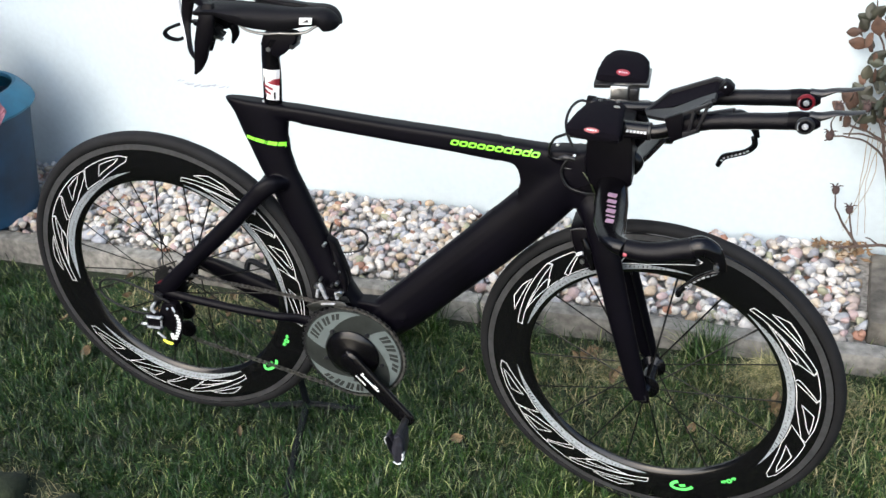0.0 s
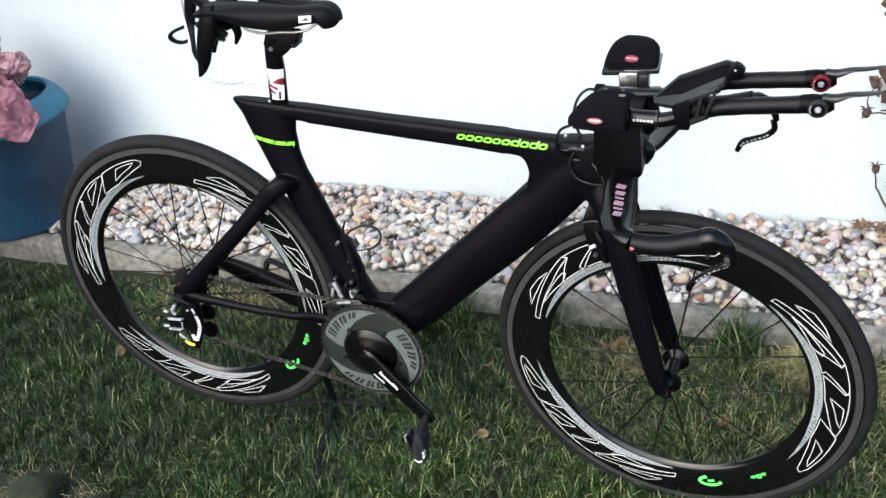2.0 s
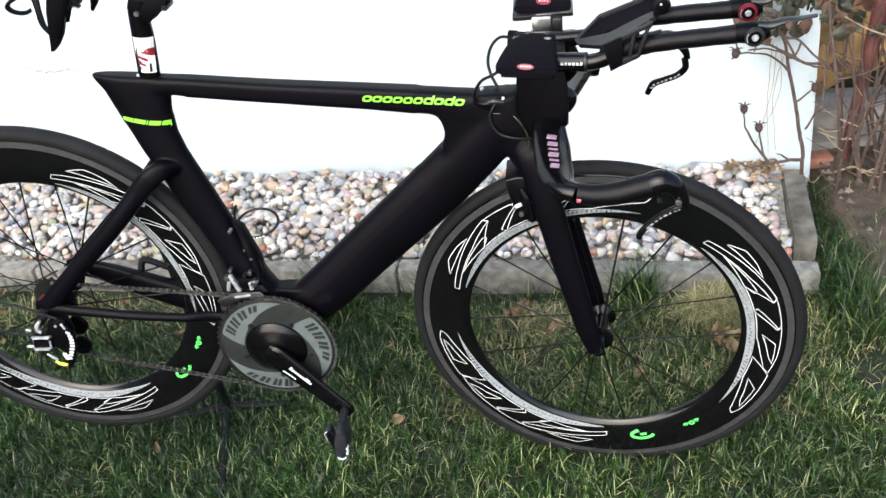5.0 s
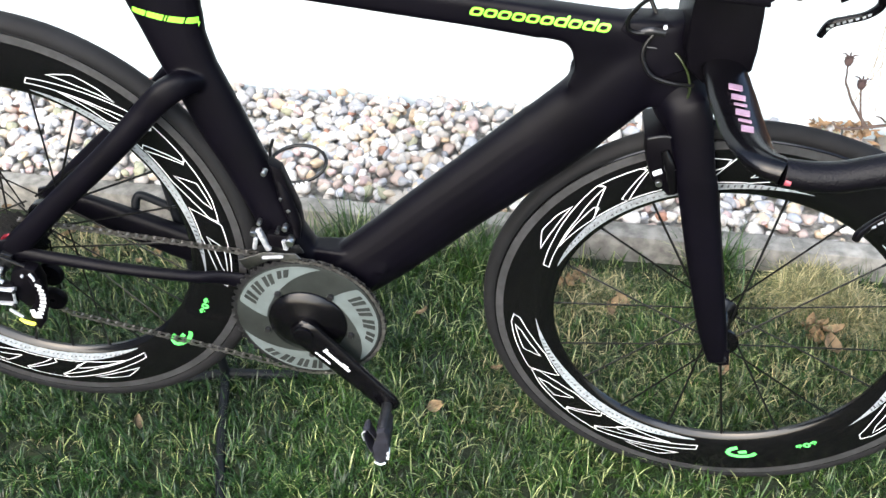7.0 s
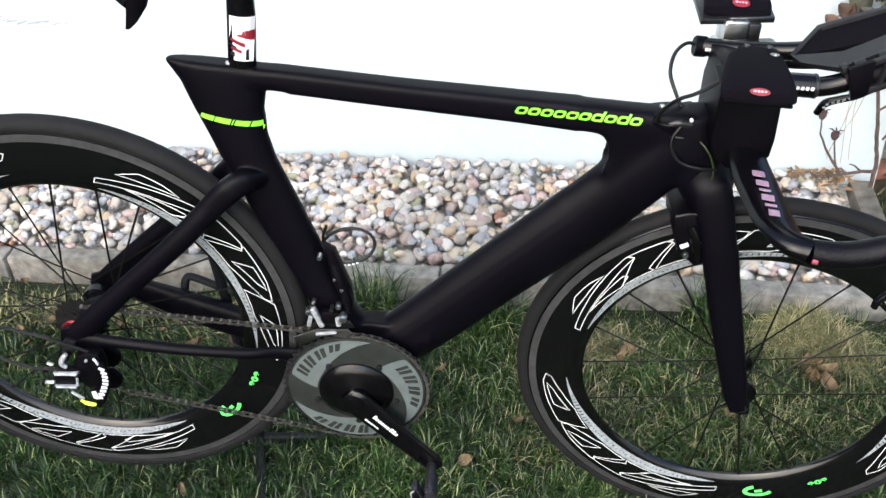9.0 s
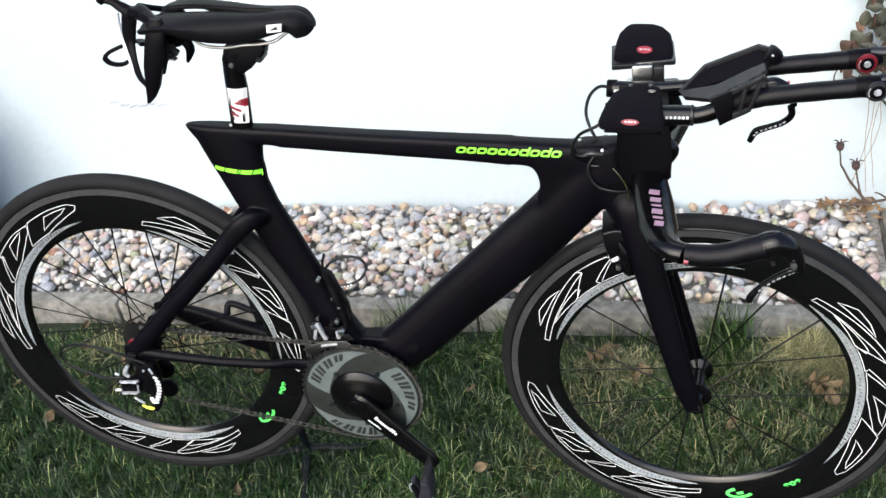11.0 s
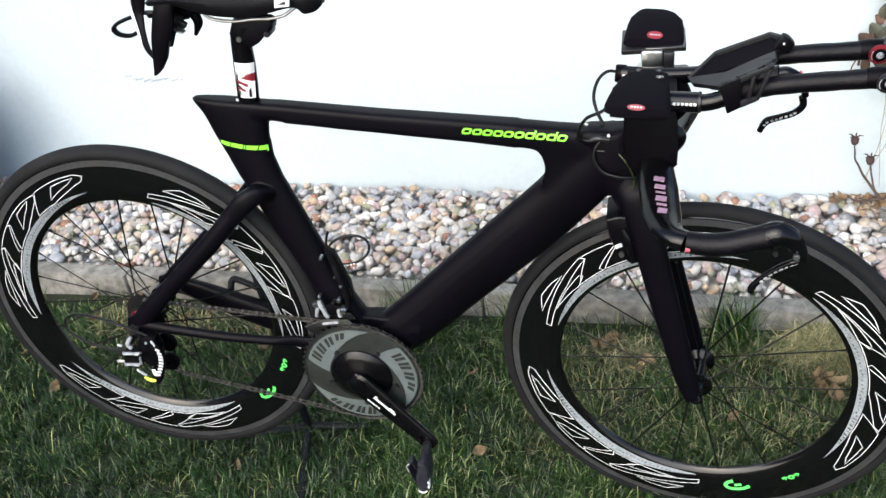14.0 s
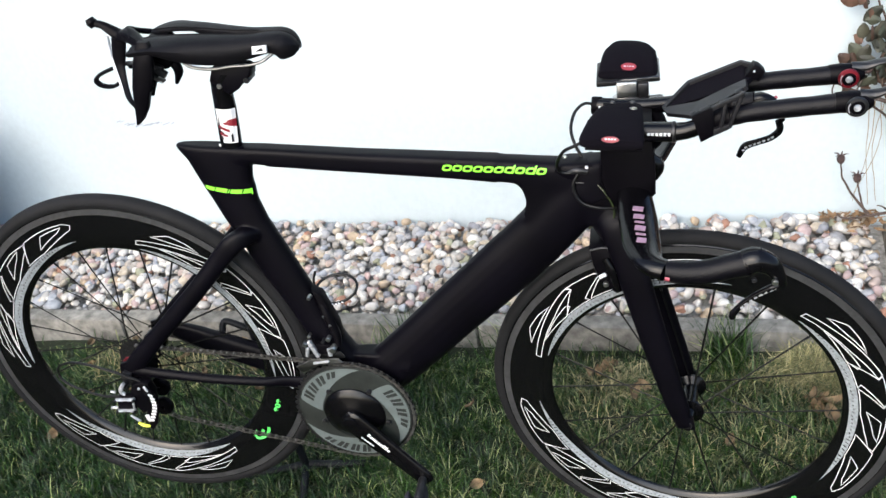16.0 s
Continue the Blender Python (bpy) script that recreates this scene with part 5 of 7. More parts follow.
# extensions with shifters
EXT = [(0.815, -0.052, 0.838), (0.860, -0.0545, 0.8385), (0.915, -0.058, 0.842), (0.955, -0.064, 0.862), (1.000, -0.069, 0.878), (1.097, -0.080, 0.8985)]
EXF = [(0.800, 0.055, 0.8255), (0.850, 0.042, 0.832), (0.915, 0.022, 0.848), (0.960, 0.013, 0.871), (1.005, 0.009, 0.885), (1.100, 0.001, 0.9015)]
for pts, red, tip in ((EXT, False, (1.115, -0.082, 0.9010)), (EXF, True, (1.120, 0.0, 0.9035))):
    ext = part("aero_extension", smooth_tube(pts, 0.0112, 16), M_GLOSS, bike, "black aero bar extension")
    part("bar_tape", smooth_tube([pts[3], pts[4], pts[5]], [0.0116, 0.0120, 0.0123, 0.0117, 0.0121, 0.0124, 0.0117, 0.0122, 0.0125, 0.0118, 0.0122, 0.0124, 0.0118, 0.0123, 0.0125], 16, 14), M_GRIP, ext, "black wrapped tape")
    c = Vector(tip)
    sh = part("bar_end_shifter", smooth_tube([c + Vector((-0.022, 0.002, -0.002)), c + Vector((-0.008, 0.001, 0)), c + Vector((0.010, 0, 0.002)), c + Vector((0.020, 0, 0.004))], [0.0124, 0.0138, 0.0130, 0.008], 16), M_PLASTIC, ext, "black bar end shifter")
    part("pivot_face", lathe([(0.0, -0.0168), (0.0088, -0.0166), (0.0092, -0.0150), (0.0, -0.0148)], 24, closed_profile=False, matrix=Matrix.Translation(c)), M_PLASTIC, sh)
    part("pivot_ring", lathe([(0.0086, -0.0170), (0.0118, -0.0165), (0.0130, -0.0145), (0.0128, -0.0125), (0.0086, -0.0125)], 24, matrix=Matrix.Translation(c)), M_REDMETAL if red else M_STEEL, sh, "red anodised ring" if red else "dark ring")
    part("pivot_bolt", lathe([(0.0, -0.0195), (0.0034, -0.0192), (0.0044, -0.0176), (0.0044, -0.0140)], 16, closed_profile=False, matrix=Matrix.Translation(c)), M_PALE, sh)
    for a in (150,):
        part("ring_mark", tube(bmesh.new(), [c + Vector((0.0102 * math.cos(radians(a + q)), -0.0172, 0.0102 * math.sin(radians(a + q)))) for q in range(0, 71, 10)], 0.0006, 6), M_PALE, sh)
    part("shift_lever", smooth_tube([c + Vector(p) for p in ((0.004, 0, 0.010), (0.020, -0.001, 0.012), (0.036, -0.003, 0.020), (0.052, -0.006, 0.024), (0.072, -0.009, 0.030))],
                                    [(0.007, 0.008), (0.006, 0.008), (0.003, 0.008), (0.0018, 0.008), (0.0012, 0.006)], 12, side=(0, 1, 0)), M_STEEL, sh, "thin dark shift lever")
    part("bar_plug", cylinder(Vector(pts[0]) + Vector((-0.004, 0, 0)), Vector(pts[0]) + Vector((0.012, 0, 0)), 0.0128, 16), M_PLASTIC, ext)
bm = bmesh.new()
for k in range(6):
    box((0.0036, 0.0010, 0.0038), (0.8745 + 0.0052 * k, -0.0698 - 0.0003 * k, 0.8425 + 0.0003 * k), 0.0, Matrix.Rotation(radians(12), 3, "Y"), bm=bm)
part("clamp_marks", bm, M_WHITE, base, "small white lettering shapes", smooth=False)
sleeve = part("clamp_sleeve", smooth_tube([(0.858, -0.0545, 0.8385), (0.885, -0.056, 0.8400), (0.908, -0.0575, 0.8415)], 0.0135, 20), M_GLOSS, base, "glossy clamp sleeve")
part("sleeve_collar", cylinder((0.905, -0.0573, 0.8412), (0.910, -0.0577, 0.8418), 0.0140, 20), M_STEEL, sleeve)
bm = bmesh.new()
for k in range(3):
    box((0.0036, 0.0012, 0.0036), (0.8085 + 0.0048 * k, 0.0405, 0.8285), 0.0, bm=bm)
part("plug_marks", bm, M_WHITE, base, smooth=False)

# arm rests
def pad(outline, rows, name_label):
    """A cupped cushion: outline in x at each y, thick, rounded at the rim."""
    rings = []
    for y, z, x0, x1, th in rows:
        ring = []
        for k in range(20):
            a = 2 * math.pi * k / 20
            c, d = math.cos(a), math.sin(a)
            ring.append(Vector(((x0 + x1) / 2 + (x1 - x0) / 2 * math.copysign(abs(c) ** 0.45, c), y, z + th / 2 * math.copysign(abs(d) ** 0.7, d))))
        rings.append(ring)
    return part("arm_pad", skin(bmesh.new(), rings), M_FOAM, base, name_label)


near = pad(None, [(-0.1235, 0.8500, 0.793, 0.862, 0.004), (-0.1225, 0.8520, 0.787, 0.867, 0.013), (-0.116, 0.8545, 0.786, 0.868, 0.019), (-0.100, 0.8580, 0.790, 0.868, 0.020), (-0.078, 0.8615, 0.796, 0.867, 0.020),
                  (-0.055, 0.8640, 0.804, 0.866, 0.018), (-0.038, 0.8655, 0.818, 0.865, 0.014), (-0.032, 0.8660, 0.828, 0.862, 0.006)], "black foam arm pad with red badge")
distant = pad(None, [(0.0790, 0.8600, 0.808, 0.880, 0.004), (0.0800, 0.8620, 0.803, 0.886, 0.014), (0.090, 0.8670, 0.804, 0.888, 0.022), (0.108, 0.8730, 0.806, 0.887, 0.024), (0.126, 0.8780, 0.810, 0.885, 0.022),
                     (0.142, 0.8810, 0.818, 0.876, 0.018), (0.152, 0.8825, 0.824, 0.866, 0.012), (0.156, 0.8830, 0.830, 0.860, 0.004)], "black foam arm pad with red badge")
for owner, c, tilt in ((near, (0.8255, -0.1235, 0.8595), radians(58)), (distant, (0.846, 0.0815, 0.8755), radians(42))):
    bm = bmesh.new()
    got = bmesh.ops.create_circle(bm, cap_ends=True, radius=1, segments=24)
    bmesh.ops.transform(bm, matrix=Matrix.Translation(c) @ Matrix.Rotation(tilt, 4, "X") @ Matrix.Diagonal((0.0110, 0.0040 if owner is near else 0.0060, 1, 1)), verts=bm.verts)
    badge = part("badge", bm, M_RED, owner, "oval red badge", smooth=False)
    bm = bmesh.new()
    for dx, w in ((-0.0055, 0.004), (-0.0015, 0.0025), (0.002, 0.003), (0.006, 0.003)):
        box((w * 0.8, 0.0020, 0.0004), (0, 0, 0), 0.0, bm=bm)
        bmesh.ops.translate(bm, vec=(dx, 0, 0), verts=bm.verts[-8:])
    bmesh.ops.transform(bm, matrix=Matrix.Translation(Vector(c) + Vector((0, 0, 0.0005))) @ Matrix.Rotation(tilt, 4, "X"), verts=bm.verts)
    part("badge_mark", bm, M_PALE, badge, smooth=False)
part("pad_plate", box((0.072, 0.070, 0.004), (0.830, -0.086, 0.8470), 0.0015, Matrix.Rotation(radians(6), 3, "X")), M_PLASTIC, base, "black arm rest plate")
part("pad_clamp", box((0.060, 0.040, 0.024), (0.840, -0.050, 0.8340), 0.005), M_PLASTIC, base)
part("pad_ring", lathe([(0.0032, -0.0005), (0.0048, -0.0005), (0.0048, 0.0008), (0.0032, 0.0008)], 16, matrix=Matrix.Translation((0.853, -0.058, 0.8735)) @ Matrix.Rotation(radians(80), 4, "X")), M_SILVER, base)
for x, y in ((0.826, -0.040), (0.852, -0.038)):
    part("lug_screw", cylinder((x, y, 0.868), (x, y, 0.8745), 0.0035, 8), M_STEEL, base)
part("pad_plate", box((0.034, 0.060, 0.0085), (0.8180, 0.104, 0.8545), 0.002, Matrix.Rotation(radians(-7), 3, "Y") @ Matrix.Rotation(radians(8), 3, "X")), M_STEEL, base, "dark arm rest plate")
part("riser_plate", box((0.056, 0.056, 0.0085), (0.8630, 0.104, 0.8602), 0.002, Matrix.Rotation(radians(-7), 3, "Y") @ Matrix.Rotation(radians(8), 3, "X")), M_RAIL, base, "dull silver plate")
part("riser_cheek", box((0.016, 0.030, 0.030), (0.8690, 0.084, 0.8400), 0.003, Matrix.Rotation(radians(-5), 3, "Y")), M_STEEL, base)
part("riser", box((0.030, 0.040, 0.034), (0.8460, 0.086, 0.8400), 0.003, Matrix.Rotation(radians(-5), 3, "Y")), M_SILVER, base, "brushed silver riser block")
part("riser_foot", box((0.040, 0.040, 0.012), (0.846, 0.080, 0.8220), 0.004, Matrix.Rotation(radians(-8), 3, "Y")), M_SILVER, base)
part("foot_block", box((0.036, 0.040, 0.016), (0.882, 0.062, 0.8270), 0.006, Matrix.Rotation(radians(-8), 3, "Y")), M_GLOSS, base)
part("riser_clamp", box((0.050, 0.034, 0.024), (0.866, 0.042, 0.8290), 0.006), M_PLASTIC, base)

# bottle bracket between the extensions
def slab(bm, corners, thick):
    n = (Vector(corners[1]) - Vector(corners[0])).cross(Vector(corners[2]) - Vector(corners[0])).normalized()
    if n.z < 0:
        n = -n
    top = [bm.verts.new(Vector(c)) for c in corners]
    low = [bm.verts.new(Vector(c) - n * thick) for c in corners]
    bm.faces.new(top)
    bm.faces.new(list(reversed(low)))
    k = len(corners)
    for i in range(k):
        bm.faces.new((top[(i + 1) % k], top[i], low[i], low[(i + 1) % k]))
    bmesh.ops.recalc_face_normals(bm, faces=bm.faces)
    return bm
TA, TB, TC, TD, TE = (0.895, 0.0, 0.848), (0.928, 0.030, 0.873), (0.991, 0.020, 0.908), (1.011, 0.005, 0.905), (0.991, -0.030, 0.899)
tray = part("bottle_bracket", slab(bmesh.new(), [TA, TB, TC, TD, TE], 0.006), M_FOAM, bike, "angular black plastic bottle bracket")
# rim and hinge faces get the paler plastic: their light is in the colour
part("bracket_rim", tube(bmesh.new(), [TA, TB, TC, (1.002, 0.012, 0.908)], [(0.003, 0.003), (0.0045, 0.0045), (0.0045, 0.0045), (0.0040, 0.004)], 8, side=(0, 0, 1), power=5), M_LITPLASTIC, tray)
for a, b, c, d in (((0.893, -0.002, 0.851), (0.897, -0.024, 0.853), (0.925, -0.062, 0.868), (0.936, -0.030, 0.874)), ((0.936, -0.030, 0.874), (0.925, -0.062, 0.868), (0.971, -0.062, 0.896), (0.972, -0.030, 0.896)),
                   ((0.972, -0.030, 0.896), (0.971, -0.062, 0.896), (0.990, -0.056, 0.908), (0.992, -0.028, 0.906))):
    part("hinge_strip", slab(bmesh.new(), [a, b, c, d], 0.006), M_LITPLASTIC, tray)
for x, y, z, w in ((0.930, -0.064, 0.868, 0.008), (0.944, -0.066, 0.876, 0.013), (0.966, -0.066, 0.889, 0.013), (0.983, -0.062, 0.900, 0.009)):
    part("hinge_knuckle", box((w, 0.012, 0.011), (x, y, z), 0.002, Matrix.Rotation(radians(-31), 3, "Y")), M_LITPLASTIC, tray)
for outline in ([(0.925, 0.877), (0.950, 0.891), (0.955, 0.851), (0.940, 0.841), (0.933, 0.858)], [(0.948, 0.890), (0.986, 0.912), (0.984, 0.905), (0.949, 0.884)], [(0.981, 0.910), (0.986, 0.912), (0.975, 0.862), (0.970, 0.862)],
                [(0.953, 0.860), (0.975, 0.869), (0.973, 0.861), (0.954, 0.850)], [(0.962, 0.895), (0.967, 0.898), (0.965, 0.863), (0.960, 0.861)]):
    part("lattice_plate", plate(outline, -0.086, -0.079, 0.0012), M_LITPLASTIC if outline[0][0] > 0.93 else M_PLASTIC, tray)
part("bracket_clamp", smooth_tube([(0.938, -0.061, 0.855), (0.955, -0.065, 0.866), (0.974, -0.067, 0.872)], 0.0160, 14), M_PLASTIC, tray)
part("bracket_ear", plate([(0.992, 0.900), (1.003, 0.918), (1.010, 0.916), (1.018, 0.909), (1.012, 0.896)], -0.012, 0.008, 0.002), M_PLASTIC, tray)
part("ear_screw", cylinder((1.004, -0.0135, 0.910), (1.004, -0.010, 0.910), 0.0014, 8), M_BRIGHT, tray)

# cables
for pts, m in (([(0.803, 0.055, 0.8265), (0.786, 0.052, 0.829), (0.773, 0.044, 0.818), (0.769, 0.028, 0.800), (0.776, 0.012, 0.784), (0.788, 0.004, 0.766)], M_CABLE),
               ([(0.808, -0.055, 0.838), (0.783, -0.055, 0.817), (0.765, -0.050, 0.804), (0.756, -0.036, 0.783), (0.754, -0.028, 0.768), (0.758, -0.0235, 0.757), (0.770, -0.0225, 0.7545), (0.784, -0.0225, 0.7595)], M_CABLE),
               ([(0.786, -0.0235, 0.7585), (0.778, -0.0255, 0.741), (0.780, -0.028, 0.7255), (0.793, -0.0315, 0.7105), (0.816, -0.034, 0.706), (0.840, -0.030, 0.705)], M_CABLE),
               ([(0.8093, -0.0225, 0.7398), (0.821, -0.029, 0.731), (0.831, -0.031, 0.717), (0.837, -0.031, 0.701), (0.837, -0.031, 0.685), (0.832, -0.030, 0.677)], M_LIMECABLE)):
    part("cable", smooth_tube(pts, 0.0024 if m is M_CABLE else 0.0013, 8), m, stem, "black cable housing" if m is M_CABLE else "thin lime green cable")
part("cable_tag", box((0.0042, 0.002, 0.0018), (0.8085, -0.0235, 0.7400), 0.0005), M_PALE, stem, "small pale tag")


def settle_parts(ob):
    for child in ob.children:
        if not child.name.endswith("_wheel"):
            child.data.transform(SETTLE)
            settle_parts(child)


settle_parts(bike)
BACK = Matrix.Translation((-0.0065, 0, 0.001))
for rear, lift in ((post, Vector()), (saddle, Vector()), (cage, Vector((0.005, 0, 0.004)))):
    for piece in [rear] + list(rear.children_recursive):
        piece.data.transform(Matrix.Translation(lift) @ BACK)

# ---- bicycle stand ----
stand = thing("bicycle_stand", "black steel floor stand holding the rear stays", "bicycle stand", matrix=pose(0.205, 0.130, 0.012))
S0 = Vector((0.205, 0.130, 0.012))
BIKE_POINT = lambda x, y, z: tuple(BIKE @ SETTLE @ Vector((x, y, z)) - S0)
M_STAND = surface("black_powder_coat", (0.005, 0.006, 0.008), 0.55, spec=0.15, vary=0.2, scale=60, stain=0.2, stain_scale=20)
part("leg", smooth_tube([(0, 0, 0.012), (0.02, -0.08, 0.008), (0.045, -0.175, 0.006), (0.078, -0.278, 0.004), (0.092, -0.33, 0.004)], 0.0085, 12), M_STAND, stand)
part("leg", smooth_tube([(0, 0, 0.012), (-0.06, -0.018, 0.010), (-0.125, -0.028, 0.006)], 0.0085, 12), M_STAND, stand)
part("leg", smooth_tube([(0, 0, 0.012), (0.05, 0.004, 0.010), (0.13, 0.014, 0.004)], 0.0085, 12), M_STAND, stand)
post_top = BIKE_POINT(0.165, 0.070, 0.470)
part("upright", smooth_tube([(0, 0, 0.006), BIKE_POINT(0.209, 0.074, 0.194), BIKE_POINT(0.191, 0.072, 0.317), post_top], 0.0085, 12), M_STAND, stand)
part("hook", smooth_tube([post_top, BIKE_POINT(0.163, 0.070, 0.480), BIKE_POINT(0.152, 0.064, 0.478), BIKE_POINT(0.140, 0.062, 0.470)], 0.0075, 10), M_STAND, stand)
part("hook", smooth_tube([BIKE_POINT(0.228, 0.074, 0.328), BIKE_POINT(0.190, 0.074, 0.338), BIKE_POINT(0.140, 0.076, 0.354), BIKE_POINT(0.130, 0.072, 0.350), BIKE_POINT(0.129, 0.066, 0.336)], 0.0065, 10), M_STAND, stand)
part("foot_cap", cylinder((0.088, -0.316, 0.004), (0.0935, -0.335, 0.004), 0.0105, 12), M_PLASTIC, stand)


# ---- stones between kerb and wall ----
def ramp_by_random(name, kind, sock, stops, rough, bump, bump_scale, vary_scale=60):
    m = bpy.data.materials.new(name)
    m.use_nodes = True
    nodes, link = m.node_tree.nodes, m.node_tree.links.new
    bsdf = nodes["Principled BSDF"]
    bsdf.inputs["Roughness"].default_value = rough
    info = nodes.new(kind)
    ramp = nodes.new("ShaderNodeValToRGB")
    ramp.color_ramp.interpolation = "CONSTANT"
    els = ramp.color_ramp.elements
    for i, (p, c) in enumerate(stops):
        e = els[i] if i < 2 else els.new(p)
        e.position, e.color = p, (*c, 1)
    link(info.outputs[sock], ramp.inputs[0])
    tc = nodes.new("ShaderNodeTexCoord")
    n1 = nodes.new("ShaderNodeTexNoise")
    n1.inputs["Scale"].default_value, n1.inputs["Detail"].default_value = vary_scale, 6
    link(tc.outputs["Object"], n1.inputs["Vector"])
    mr = nodes.new("ShaderNodeMapRange")
    mr.inputs[1].default_value, mr.inputs[2].default_value, mr.inputs[3].default_value, mr.inputs[4].default_value = 0.3, 0.7, 0.72, 1.15
    link(n1.outputs["Fac"], mr.inputs[0])
    mul = nodes.new("ShaderNodeVectorMath")
    mul.operation = "SCALE"
    link(ramp.outputs["Color"], mul.inputs[0])
    link(mr.outputs[0], mul.inputs["Scale"])
    link(mul.outputs[0], bsdf.inputs["Base Color"])
    n2 = nodes.new("ShaderNodeTexNoise")
    n2.inputs["Scale"].default_value, n2.inputs["Detail"].default_value = bump_scale, 5
    link(tc.outputs["Object"], n2.inputs["Vector"])
    bn = nodes.new("ShaderNodeBump")
    bn.inputs["Strength"].default_value, bn.inputs["Distance"].default_value = bump, 0.002
    link(n2.outputs["Fac"], bn.inputs["Height"])
    link(bn.outputs[0], bsdf.inputs["Normal"])
    return m


STONE_HUES = [(0.00, (0.378, 0.341, 0.301)), (0.11, (0.473, 0.445, 0.406)), (0.22, (0.312, 0.309, 0.314)), (0.32, (0.539, 0.509, 0.471)), (0.41, (0.378, 0.300, 0.262)), (0.49, (0.340, 0.350, 0.375)),
              (0.57, (0.473, 0.400, 0.310)), (0.64, (0.406, 0.300, 0.284)), (0.71, (0.643, 0.609, 0.559)), (0.79, (0.425, 0.418, 0.419)), (0.86, (0.444, 0.341, 0.236)), (0.915, (0.293, 0.150, 0.101)), (0.940, (0.227, 0.227, 0.244)), (0.965, (0.284, 0.282, 0.192))]
M_STONE = ramp_by_random("river_pebble", "ShaderNodeObjectInfo", "Random", STONE_HUES, 0.72, 0.6, 200)
M_STONES = ramp_by_random("river_pebbles", "ShaderNodeNewGeometry", "Random Per Island", STONE_HUES, 0.72, 0.35, 260)


def pebble_shape(rnd, level):
    bm = bmesh.new()
    bmesh.ops.create_icosphere(bm, subdivisions=level, radius=1)
    off = Vector((rnd.uniform(-50, 50), rnd.uniform(-50, 50), rnd.uniform(-50, 50)))
    cuts = [(Vector((rnd.gauss(0, 1), rnd.gauss(0, 1), rnd.gauss(0, 1))).normalized(), rnd.uniform(0.38, 0.68)) for _ in range(11)]
    for v in bm.verts:
        p = v.co.normalized()
        r = 1 + 0.16 * noise.noise(p * 1.3 + off)
        for n, d in cuts:
            k = p.dot(n) * r
            if k > d:
                r -= (k - d) * 1.0
        v.co = p * r
    sx, sz = rnd.uniform(0.75, 1.0), rnd.uniform(0.55, 0.85)
    for v in bm.verts:
        v.co = Vector((v.co.x, v.co.y * sx, v.co.z * sz)) * 1.13
    return bm


